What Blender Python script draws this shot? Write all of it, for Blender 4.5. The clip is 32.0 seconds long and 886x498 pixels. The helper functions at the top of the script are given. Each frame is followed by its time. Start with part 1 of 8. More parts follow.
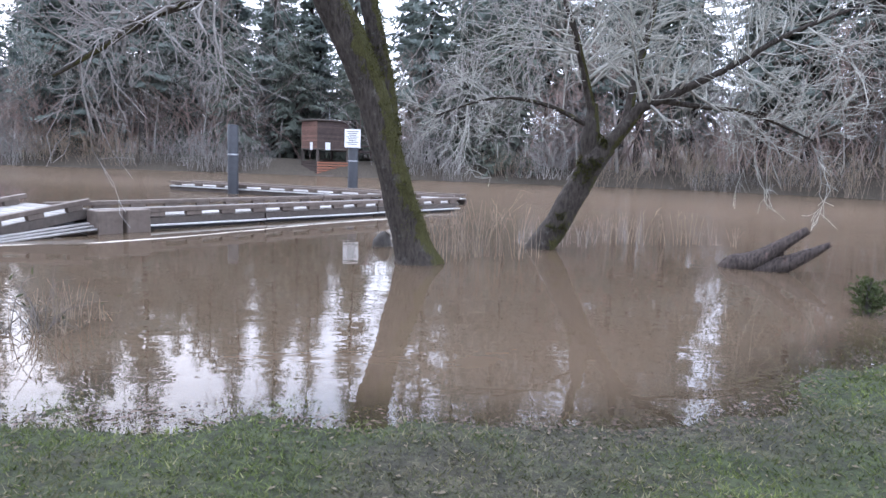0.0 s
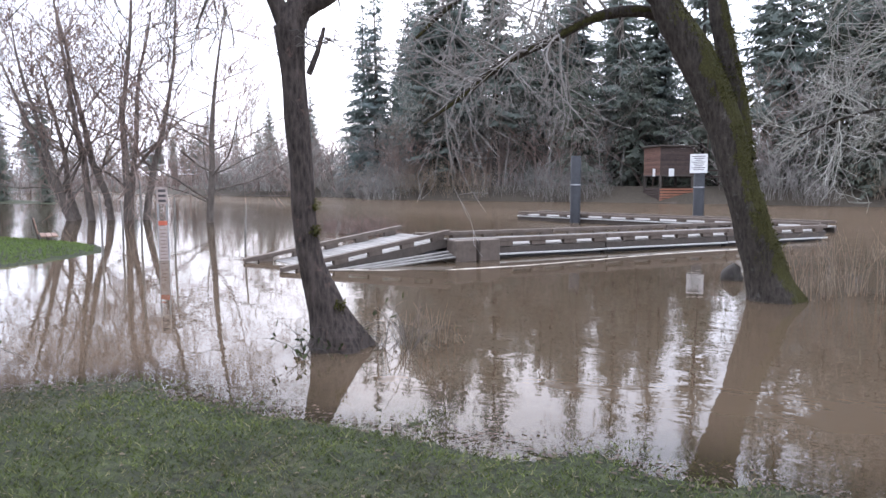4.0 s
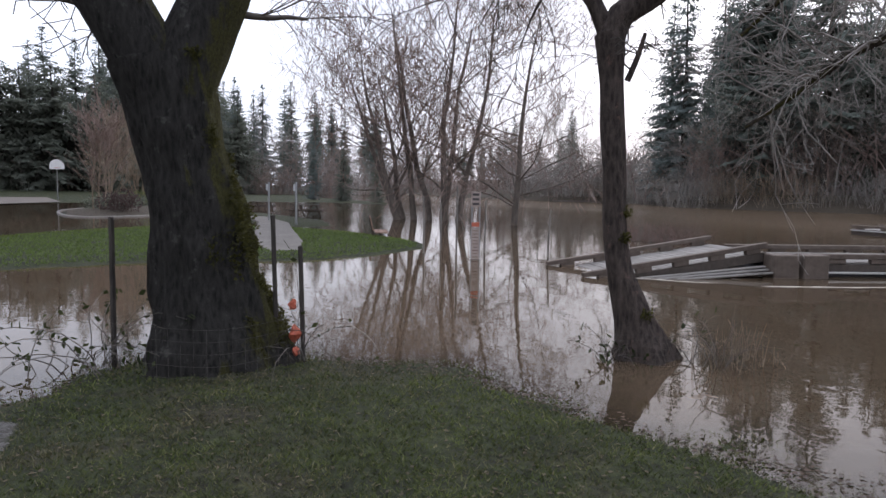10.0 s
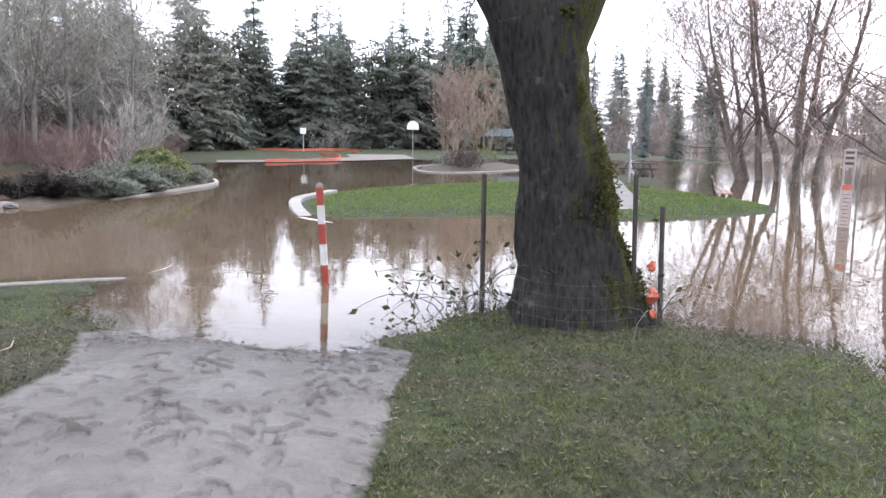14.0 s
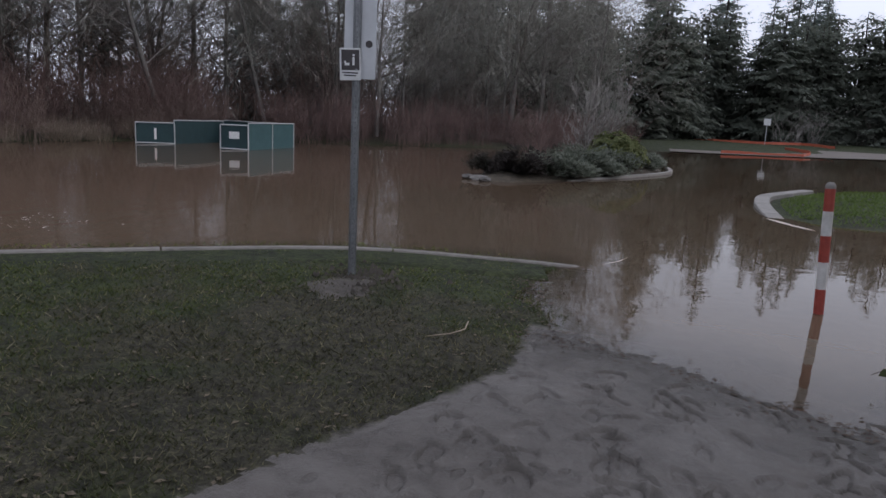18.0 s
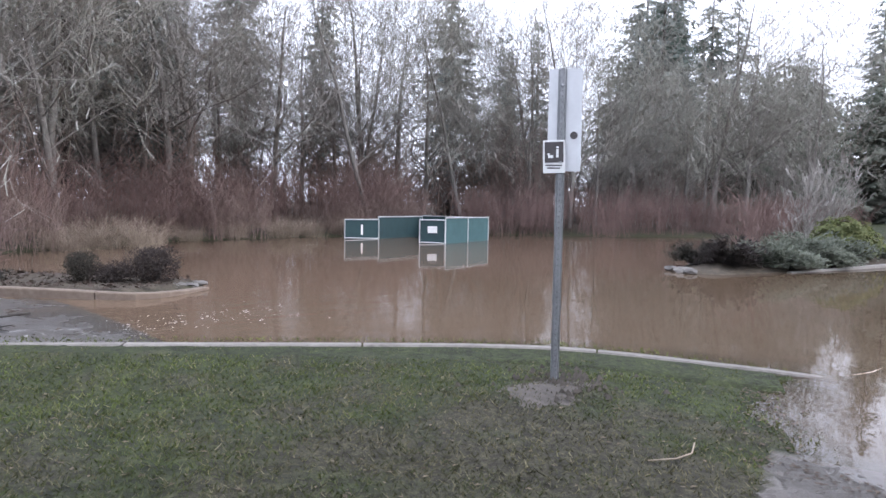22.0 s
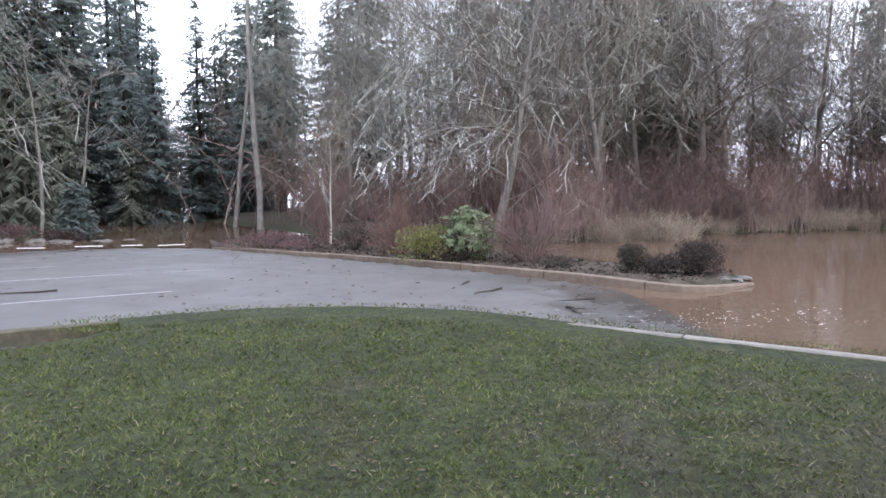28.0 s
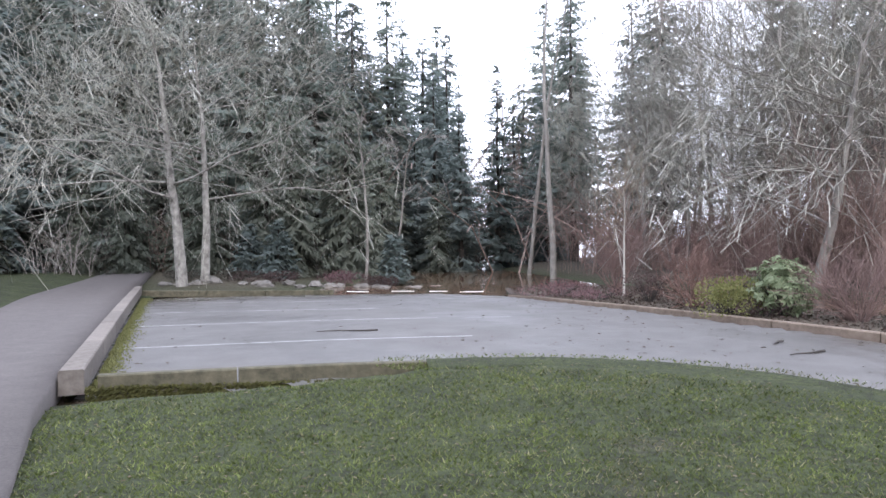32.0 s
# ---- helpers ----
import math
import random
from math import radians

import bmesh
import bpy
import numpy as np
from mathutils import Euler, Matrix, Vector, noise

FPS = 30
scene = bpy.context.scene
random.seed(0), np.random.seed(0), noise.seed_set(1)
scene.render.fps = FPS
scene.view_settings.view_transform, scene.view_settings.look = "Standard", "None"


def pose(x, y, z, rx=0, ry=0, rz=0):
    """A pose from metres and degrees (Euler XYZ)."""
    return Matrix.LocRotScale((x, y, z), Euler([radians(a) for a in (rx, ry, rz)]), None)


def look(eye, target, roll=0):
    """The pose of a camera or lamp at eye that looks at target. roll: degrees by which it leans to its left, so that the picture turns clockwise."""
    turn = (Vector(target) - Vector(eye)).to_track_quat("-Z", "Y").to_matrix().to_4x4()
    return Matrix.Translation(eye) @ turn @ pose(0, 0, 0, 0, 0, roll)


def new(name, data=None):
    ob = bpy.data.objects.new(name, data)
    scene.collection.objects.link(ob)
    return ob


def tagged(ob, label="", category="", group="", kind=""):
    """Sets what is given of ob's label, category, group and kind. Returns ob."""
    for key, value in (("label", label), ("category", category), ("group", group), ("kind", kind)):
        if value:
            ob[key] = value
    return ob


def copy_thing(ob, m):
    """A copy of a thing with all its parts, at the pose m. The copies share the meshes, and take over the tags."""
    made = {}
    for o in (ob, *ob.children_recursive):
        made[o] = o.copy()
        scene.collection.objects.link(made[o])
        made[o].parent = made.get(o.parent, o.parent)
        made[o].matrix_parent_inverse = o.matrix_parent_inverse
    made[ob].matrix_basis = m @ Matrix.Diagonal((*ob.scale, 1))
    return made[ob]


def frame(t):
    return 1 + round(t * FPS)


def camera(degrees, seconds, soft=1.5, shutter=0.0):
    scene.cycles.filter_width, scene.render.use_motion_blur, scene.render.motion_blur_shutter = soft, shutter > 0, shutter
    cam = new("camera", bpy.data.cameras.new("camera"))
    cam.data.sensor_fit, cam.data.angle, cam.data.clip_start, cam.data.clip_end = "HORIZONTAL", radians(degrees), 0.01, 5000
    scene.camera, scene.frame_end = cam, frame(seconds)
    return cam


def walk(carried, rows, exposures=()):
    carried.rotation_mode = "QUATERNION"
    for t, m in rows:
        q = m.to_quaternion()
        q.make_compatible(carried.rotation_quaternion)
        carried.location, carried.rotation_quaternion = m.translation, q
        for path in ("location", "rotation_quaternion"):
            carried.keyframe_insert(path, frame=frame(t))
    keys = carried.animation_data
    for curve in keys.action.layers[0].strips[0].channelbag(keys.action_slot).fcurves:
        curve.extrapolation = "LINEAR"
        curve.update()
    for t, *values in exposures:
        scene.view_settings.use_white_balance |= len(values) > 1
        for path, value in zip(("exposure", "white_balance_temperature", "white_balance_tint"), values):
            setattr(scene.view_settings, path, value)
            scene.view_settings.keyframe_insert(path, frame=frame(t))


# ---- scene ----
import collections

cam = camera(65.1, 32.0)
# seconds, stops, kelvin, tint
EXPOSURES = [(t, stops, kelvin, 17) for t, stops, kelvin in ((0.0, 1.5, 5750), (1.5, 1.4, 5900), (3.5, 1.1, 6100), (6.0, 1.1, 6250), (9.0, 0.7, 6350), (11.0, -0.55, 6500), (13.0, -0.35, 6600), (13.5, 0.5, 6500), (14.0, 1.4, 6400), (14.5, 1.5, 6400), (16.5, -0.85, 6400), (18.0, -0.55, 6300), (19.0, 0.75, 6180), (20.0, 0.95, 6180), (25.0, 1.2, 6180), (28.0, 1.15, 6200), (32.0, 1.35, 6250))]
PATH = [
    (0, (0.031, -0.095, 1.775), (0.002, 1.889, 1.527), 2.0),
    (0.5, (0.0, -0.116, 1.789), (-0.176, 1.858, 1.517), 2.1),
    (1, (0.004, -0.102, 1.791), (-0.338, 1.853, 1.541), 1.9),
    (1.5, (0.023, -0.091, 1.808), (-0.46, 1.836, 1.577), 1.3),
    (2, (0.036, -0.078, 1.816), (-0.526, 1.828, 1.593), 1.0),
    (2.5, (0.029, -0.054, 1.815), (-0.63, 1.821, 1.591), 0.7),
    (3, (0.006, -0.029, 1.817), (-0.745, 1.81, 1.587), 0.6),
    (3.5, (-0.008, -0.005, 1.821), (-0.867, 1.788, 1.607), 0.2),
    (5.5, (0.048, -0.03, 1.819), (-1.084, 1.615, 1.704), 0.2),
    (6, (0.047, -0.02, 1.814), (-1.135, 1.588, 1.693), 0.1),
    (6.5, (0.029, -0.019, 1.816), (-1.216, 1.541, 1.685), 0.0),
    (7, (0.025, -0.011, 1.817), (-1.28, 1.498, 1.675), -0.2),
    (7.5, (0.011, 0.007, 1.805), (-1.347, 1.467, 1.65), -0.1),
    (8, (-0.005, -0.013, 1.809), (-1.431, 1.38, 1.652), -0.0),
    (8.5, (-0.031, -0.04, 1.813), (-1.506, 1.3, 1.652), 0.0),
    (9, (-0.04, -0.068, 1.807), (-1.54, 1.245, 1.645), 0.2),
    (9.5, (-0.054, -0.107, 1.818), (-1.59, 1.163, 1.653), 0.4),
    (10, (-0.049, -0.169, 1.827), (-1.634, 1.038, 1.652), 0.8),
    (10.5, (-0.111, -0.205, 1.823), (-1.738, 0.944, 1.637), 1.6),
    (11, (-0.194, -0.258, 1.819), (-1.864, 0.824, 1.617), 1.9),
    (11.5, (-0.213, -0.317, 1.829), (-1.933, 0.678, 1.596), 1.9),
    (12, (-0.232, -0.349, 1.838), (-1.998, 0.56, 1.598), 1.9),
    (12.5, (-0.26, -0.382, 1.829), (-2.069, 0.431, 1.569), 1.8),
    (13, (-0.277, -0.415, 1.825), (-2.129, 0.287, 1.548), 1.6),
    (13.5, (-0.267, -0.45, 1.824), (-2.158, 0.129, 1.528), 1.3),
    (14, (-0.276, -0.48, 1.826), (-2.216, -0.101, 1.521), 0.5),
    (14.5, (-0.303, -0.477, 1.814), (-2.273, -0.306, 1.512), -0.2),
    (16.5, (-1.061, -0.637, 1.758), (-3.004, -0.981, 1.436), 1.3),
    (17, (-1.181, -0.774, 1.74), (-3.11, -1.136, 1.358), 1.3),
    (17.5, (-1.37, -0.89, 1.724), (-3.243, -1.472, 1.333), 1.9),
    (18, (-1.563, -0.969, 1.729), (-3.357, -1.773, 1.36), 2.7),
    (18.5, (-1.697, -1.123, 1.723), (-3.439, -2.028, 1.343), 2.0),
    (19, (-1.757, -1.282, 1.737), (-3.475, -2.255, 1.42), 0.8),
    (19.5, (-1.802, -1.32, 1.736), (-3.447, -2.407, 1.402), 1.6),
    (20, (-1.842, -1.314, 1.735), (-3.428, -2.493, 1.426), 1.7),
    (20.5, (-1.856, -1.305, 1.738), (-3.427, -2.514, 1.467), 1.7),
    (21, (-1.891, -1.298, 1.741), (-3.451, -2.532, 1.534), 1.1),
    (21.5, (-1.881, -1.287, 1.739), (-3.43, -2.541, 1.564), 1.0),
    (22, (-1.876, -1.297, 1.744), (-3.402, -2.583, 1.616), 1.0),
    (22.5, (-1.837, -1.31, 1.744), (-3.278, -2.692, 1.632), 0.7),
    (23, (-1.827, -1.357, 1.739), (-3.145, -2.856, 1.623), 0.3),
    (23.5, (-1.793, -1.358, 1.745), (-3.0, -2.947, 1.608), 0.3),
    (24, (-1.785, -1.356, 1.743), (-2.844, -3.045, 1.584), -0.1),
    (24.5, (-1.765, -1.401, 1.753), (-2.697, -3.163, 1.59), -0.3),
    (25, (-1.736, -1.434, 1.754), (-2.562, -3.248, 1.587), -0.2),
    (25.5, (-1.712, -1.437, 1.757), (-2.469, -3.281, 1.598), 0.3),
    (27.5, (-1.486, -1.438, 1.802), (-1.961, -3.371, 1.614), -0.7),
    (28, (-1.533, -1.495, 1.814), (-1.828, -3.466, 1.654), -0.7),
    (28.5, (-1.559, -1.554, 1.821), (-1.693, -3.545, 1.679), -0.7),
    (29, (-1.559, -1.538, 1.824), (-1.613, -3.534, 1.703), -1.0),
    (29.5, (-1.563, -1.553, 1.821), (-1.534, -3.55, 1.72), -1.3),
    (30, (-1.548, -1.516, 1.822), (-1.405, -3.51, 1.767), -0.9),
    (30.5, (-1.535, -1.485, 1.823), (-1.302, -3.471, 1.804), -0.9),
    (31, (-1.522, -1.497, 1.823), (-1.176, -3.467, 1.839), -1.1),
    (31.5, (-1.486, -1.499, 1.817), (-1.048, -3.451, 1.82), -1.3),
    (32, (-1.475, -1.516, 1.823), (-0.954, -3.447, 1.817), -0.9),
]
walk(cam, [(t, look(eye, target, roll)) for t, eye, target, roll in PATH], EXPOSURES)

# world, sun, exposure
world = bpy.data.worlds.new("overcast_sky")
scene.world = world
world.use_nodes = True
wn = world.node_tree.nodes
wl = world.node_tree.links
bg = wn["Background"]
skyt = wn.new("ShaderNodeTexSky")
skyt.sky_type = "NISHITA"
skyt.sun_disc = False
skyt.sun_elevation = radians(24)
skyt.sun_rotation = radians(-30)
skyt.altitude = 50
skyt.air_density = 1.6
skyt.dust_density = 1.5
hazy = wn.new("ShaderNodeMix")
hazy.data_type = "RGBA"
hazy.inputs[0].default_value = 0.9
hazy.inputs[7].default_value = (8.6, 9.3, 10.6, 1)
wl.new(skyt.outputs[0], hazy.inputs[6])
wl.new(hazy.outputs[2], bg.inputs[0])
bg.inputs[1].default_value = 0.15
sun_data = bpy.data.lights.new("sun", "SUN")
sun_data.energy = 0.7
sun_data.angle = radians(25)
sun_data.color = (1.0, 0.95, 0.88)
sun = new("sun", sun_data)
sun.matrix_world = look((-30, 50, 40), (0, 0, 0))

# ---- materials ----


class Mat:
    """A small builder for procedural materials."""

    def __init__(self, name, rough=0.8, metal=0.0, spec=0.5):
        self.m = bpy.data.materials.new(name)
        self.m.use_nodes = True
        self.n, self.l = self.m.node_tree.nodes, self.m.node_tree.links
        self.b = self.n["Principled BSDF"]
        self.b.inputs["Roughness"].default_value = rough
        self.b.inputs["Metallic"].default_value = metal
        self.b.inputs["Specular IOR Level"].default_value = spec
        self.geo = self.n.new("ShaderNodeNewGeometry")
        self.tex = self.n.new("ShaderNodeTexCoord")

    def noise(self, scale, detail=4.0, rough=0.6, coord="world", stretch=None):
        t = self.n.new("ShaderNodeTexNoise")
        t.inputs["Scale"].default_value = scale
        t.inputs["Detail"].default_value = detail
        t.inputs["Roughness"].default_value = rough
        src = self.geo.outputs["Position"] if coord == "world" else self.tex.outputs["Object"]
        if stretch:
            mp = self.n.new("ShaderNodeMapping")
            mp.inputs["Scale"].default_value = stretch
            self.l.new(src, mp.inputs["Vector"])
            src = mp.outputs["Vector"]
        self.l.new(src, t.inputs["Vector"])
        return t.outputs["Fac"]

    def ramp(self, fac, stops):
        r = self.n.new("ShaderNodeValToRGB")
        e = r.color_ramp.elements
        while len(e) < len(stops):
            e.new(0.5)
        for el, (p, c) in zip(e, stops):
            el.position = p
            el.color = (*c, 1) if len(c) == 3 else c
        self.l.new(fac, r.inputs[0])
        return r.outputs[0]

    def mix(self, fac, a, b, mode="MIX"):
        x = self.n.new("ShaderNodeMix")
        x.data_type = "RGBA"
        x.blend_type = mode
        for i, v in ((0, fac), (6, a), (7, b)):
            if isinstance(v, (int, float)):
                x.inputs[i].default_value = v
            elif isinstance(v, tuple):
                x.inputs[i].default_value = (*v, 1)
            else:
                self.l.new(v, x.inputs[i])
        return x.outputs[2]

    def math(self, op, a, b=0.0):
        x = self.n.new("ShaderNodeMath")
        x.operation = op
        for i, v in enumerate((a, b)):
            if isinstance(v, (int, float)):
                x.inputs[i].default_value = v
            else:
                self.l.new(v, x.inputs[i])
        return x.outputs[0]

    def attr(self, name):
        a = self.n.new("ShaderNodeAttribute")
        a.attribute_name = name
        return a.outputs["Fac"]

    def rand(self, island=False):
        if island:
            return self.geo.outputs["Random Per Island"]
        return self.n.new("ShaderNodeObjectInfo").outputs["Random"]

    def color(self, c):
        if isinstance(c, tuple):
            self.b.inputs["Base Color"].default_value = (*c, 1)
        else:
            self.l.new(c, self.b.inputs["Base Color"])
        return self

    def roughness(self, r):
        self.l.new(r, self.b.inputs["Roughness"])
        return self

    def bump(self, fac, strength=0.3, dist=0.02):
        p = self.n.new("ShaderNodeBump")
        p.inputs["Strength"].default_value = strength
        p.inputs["Distance"].default_value = dist
        self.l.new(fac, p.inputs["Height"])
        self.l.new(p.outputs[0], self.b.inputs["Normal"])
        return self


def simple(name, c1, c2, scale=8.0, rough=0.8, metal=0.0, bump=0.25, dist=0.01, stretch=None, coord="world", vary=0.0, spec=0.5):
    """Two tones at two scales, with a little relief; vary mixes in a shade per object."""
    k = Mat(name, rough, metal, spec)
    a = k.noise(scale, 6, 0.65, coord, stretch)
    b = k.noise(scale * 0.13, 3, 0.5, coord)
    f = k.math("ADD", k.math("MULTIPLY", a, 0.7), k.math("MULTIPLY", b, 0.3))
    col = k.ramp(f, [(0.32, c1), (0.68, c2)])
    if vary:
        col = k.mix(vary, col, k.ramp(k.rand(), [(0, tuple(v * 0.6 for v in c1)), (1, tuple(min(1, v * 1.3) for v in c2))]))
    k.color(col)
    k.bump(a, bump, dist)
    return k.m


M = {}
M["bark_dark"] = simple("bark_dark", (0.018, 0.015, 0.013), (0.075, 0.065, 0.055), 9, 0.9, bump=0.9, dist=0.05, stretch=(1, 1, 0.3))
M["bark_grey"] = simple("bark_grey", (0.1, 0.093, 0.085), (0.29, 0.27, 0.24), 6, 0.9, bump=0.5, dist=0.02, stretch=(1, 1, 0.4))
M["twig_grey"] = simple("twig_grey", (0.17, 0.155, 0.14), (0.4, 0.37, 0.335), 3, 0.9, bump=0)
M["twig_lichen"] = simple("twig_lichen", (0.22, 0.215, 0.185), (0.46, 0.45, 0.39), 4, 0.9, bump=0)
M["twig_dark"] = simple("twig_dark", (0.05, 0.045, 0.04), (0.15, 0.13, 0.11), 3, 0.9, bump=0)
M["twig_red"] = simple("twig_red", (0.115, 0.073, 0.064), (0.25, 0.168, 0.147), 2, 0.85, bump=0)
M["twig_tan"] = simple("twig_tan", (0.16, 0.12, 0.085), (0.36, 0.29, 0.21), 2, 0.9, bump=0)
M["twig_straw"] = simple("twig_straw", (0.18, 0.135, 0.1), (0.42, 0.345, 0.265), 2, 0.9, bump=0)
M["twig_warm"] = simple("twig_warm", (0.15, 0.105, 0.09), (0.33, 0.25, 0.21), 2, 0.9, bump=0)
M["bark_brown"] = simple("bark_brown", (0.06, 0.05, 0.042), (0.19, 0.16, 0.135), 6, 0.9, bump=0.5, dist=0.02, stretch=(1, 1, 0.4))
M["birch"] = simple("birch", (0.25, 0.23, 0.2), (0.5, 0.47, 0.42), 12, 0.7, stretch=(0.4, 0.4, 3))


def needle(name, a, b):
    k = Mat(name, 0.75, spec=0.3)
    col = k.ramp(k.math("ADD", k.math("MULTIPLY", k.rand(True), 0.6), k.math("MULTIPLY", k.rand(), 0.4)), [(0.0, a), (1.0, b)])
    k.color(col)
    thin = k.n.new("ShaderNodeBsdfTranslucent")
    k.l.new(col, thin.inputs["Color"])
    both = k.n.new("ShaderNodeMixShader")
    both.inputs[0].default_value = 0.45
    k.l.new(k.b.outputs[0], both.inputs[1])
    k.l.new(thin.outputs[0], both.inputs[2])
    k.l.new(both.outputs[0], k.n["Material Output"].inputs["Surface"])
    return k.m


M["needles"] = needle("needles", (0.09, 0.112, 0.098), (0.22, 0.25, 0.215))
M["needles_blue"] = needle("needles_blue", (0.082, 0.108, 0.1), (0.2, 0.235, 0.22))
M["needles_cedar"] = needle("needles_cedar", (0.08, 0.094, 0.076), (0.2, 0.215, 0.17))
M["leaf_rhodo"] = needle("leaf_rhodo", (0.07, 0.1, 0.045), (0.3, 0.345, 0.21))
M["leaf_yellow"] = needle("leaf_yellow", (0.075, 0.082, 0.026), (0.22, 0.22, 0.085))
M["leaf_dark"] = needle("leaf_dark", (0.018, 0.026, 0.01), (0.065, 0.08, 0.028))
M["heather"] = needle("heather", (0.045, 0.03, 0.03), (0.14, 0.1, 0.09))
M["leaf_dead"] = needle("leaf_dead", (0.045, 0.035, 0.028), (0.17, 0.13, 0.1))
M["concrete"] = simple("concrete", (0.16, 0.15, 0.135), (0.31, 0.29, 0.265), 14, 0.85, bump=0.25, dist=0.006, vary=0.15)
M["kerb_brown"] = simple("kerb_brown", (0.085, 0.06, 0.042), (0.2, 0.155, 0.118), 8, 0.85, vary=0.15)
M["wood_grey"] = simple("wood_grey", (0.15, 0.14, 0.125), (0.33, 0.31, 0.285), 10, 0.85, stretch=(0.5, 0.5, 1), vary=0.25)
M["wood_dark"] = simple("wood_dark", (0.035, 0.028, 0.022), (0.1, 0.08, 0.065), 10, 0.8, vary=0.2)
M["wood_red"] = simple("wood_red", (0.2, 0.075, 0.045), (0.34, 0.15, 0.09), 6, 0.8, vary=0.2)
M["wood_brown"] = simple("wood_brown", (0.07, 0.052, 0.04), (0.17, 0.135, 0.11), 6, 0.8, vary=0.2)
M["black_plastic"] = simple("black_plastic", (0.012, 0.013, 0.016), (0.035, 0.037, 0.042), 5, 0.6)
M["white_paint"] = simple("white_paint", (0.6, 0.6, 0.58), (0.8, 0.8, 0.78), 10, 0.6, bump=0.1)
M["red_paint"] = simple("red_paint", (0.2, 0.028, 0.018), (0.36, 0.06, 0.04), 12, 0.6, bump=0.1)
M["orange"] = simple("orange", (0.42, 0.085, 0.045), (0.56, 0.15, 0.085), 12, 0.6, bump=0.1)
M["steel"] = simple("steel", (0.3, 0.31, 0.32), (0.5, 0.51, 0.52), 30, 0.45, 0.8, bump=0.05)
M["sign_back"] = simple("sign_back", (0.5, 0.51, 0.52), (0.62, 0.63, 0.64), 5, 0.45, 0.35, bump=0.03)
M["green_fabric"] = simple("green_fabric", (0.008, 0.03, 0.034), (0.016, 0.05, 0.054), 3, 0.7, vary=0.1)
M["slat_green"] = simple("slat_green", (0.02, 0.065, 0.07), (0.04, 0.105, 0.11), 3, 0.6, vary=0.15)
M["roof_teal"] = simple("roof_teal", (0.015, 0.03, 0.036), (0.03, 0.05, 0.058), 3, 0.8)
M["rock"] = simple("rock", (0.06, 0.055, 0.05), (0.2, 0.185, 0.165), 5, 0.9, bump=0.6, dist=0.03, vary=0.2)
M["mulch"] = simple("mulch", (0.025, 0.018, 0.014), (0.085, 0.06, 0.045), 18, 0.95, bump=0.8, dist=0.03)
M["sign_ink"] = simple("sign_ink", (0.04, 0.035, 0.035), (0.07, 0.06, 0.06), 20, 0.6, bump=0)
k = Mat("asphalt", 0.75)
n1, n2, n3 = k.noise(90, 3), k.noise(1.3, 5), k.noise(0.28, 4)
c = k.ramp(k.math("ADD", k.math("MULTIPLY", n1, 0.35), k.math("ADD", k.math("MULTIPLY", n2, 0.35), k.math("MULTIPLY", n3, 0.3))), [(0.32, (0.056, 0.053, 0.05)), (0.7, (0.132, 0.125, 0.119))])
sep = k.n.new("ShaderNodeSeparateXYZ")
k.l.new(k.geo.outputs["Position"], sep.inputs[0])
damp = k.ramp(k.math("ADD", sep.outputs[2], k.math("MULTIPLY", k.math("SUBTRACT", n2, 0.5), 0.12)), [(0.0, (1,) * 3), (0.075, (0,) * 3)])
k.color(k.mix(damp, c, (0.075, 0.068, 0.06))).roughness(k.mix(damp, k.ramp(n3, [(0.4, (0.5,) * 3), (0.62, (0.85,) * 3)]), (0.12, 0.12, 0.12))).bump(n1, 0.3, 0.006)
M["asphalt"] = k.m

# turbid flood water: mirror-like over the drowned lawns, ruffled on the river, clear at its shallow rim
k = Mat("flood_water", 0.04)
big = k.noise(0.03, 3)
sep = k.n.new("ShaderNodeSeparateXYZ")
k.l.new(k.geo.outputs["Position"], sep.inputs[0])
stream = k.math("ADD", k.math("ADD", k.math("MULTIPLY", sep.outputs[1], 0.02), k.math("MULTIPLY", sep.outputs[0], 0.008)), k.math("MULTIPLY", big, 0.3))
river = k.ramp(stream, [(0.46, (0.0,) * 3), (0.85, (1.0,) * 3)])
r1 = k.noise(1.1, 3, 0.5, stretch=(0.6, 1.6, 1))
r2 = k.noise(5.0, 2, 0.5)
r3 = k.noise(0.22, 4, 0.6, stretch=(0.5, 1.8, 1))
wash = k.n.new("ShaderNodeVectorMath")
wash.operation = "DISTANCE"
k.l.new(k.geo.outputs["Position"], wash.inputs[0])
wash.inputs[1].default_value = (-7.2, -10.8, 0)
washy = k.ramp(k.math("MULTIPLY", wash.outputs["Value"], 0.1), [(0.15, (1,) * 3), (0.5, (0,) * 3)])
ruffle = k.math("ADD", k.math("MULTIPLY", river, k.ramp(r3, [(0.35, (0.6,) * 3), (0.65, (1.4,) * 3)])), k.math("MULTIPLY", washy, 0.55))
wave = k.math("ADD", k.math("MULTIPLY", r1, k.math("ADD", k.math("MULTIPLY", ruffle, 1.7), 0.16)), k.math("MULTIPLY", r2, k.math("ADD", k.math("MULTIPLY", ruffle, 0.3), 0.06)))
silt = k.n.new("ShaderNodeBsdfDiffuse")
clay = k.ramp(k.math("MULTIPLY", k.math("ADD", sep.outputs[1], k.math("MULTIPLY", big, -6.0)), -0.05), [(0.3, (0.0,) * 3), (0.85, (1.0,) * 3)])
k.l.new(k.mix(clay, k.ramp(big, [(0.35, (0.086, 0.062, 0.04)), (0.65, (0.13, 0.093, 0.062))]), (0.146, 0.1, 0.067)), silt.inputs["Color"])
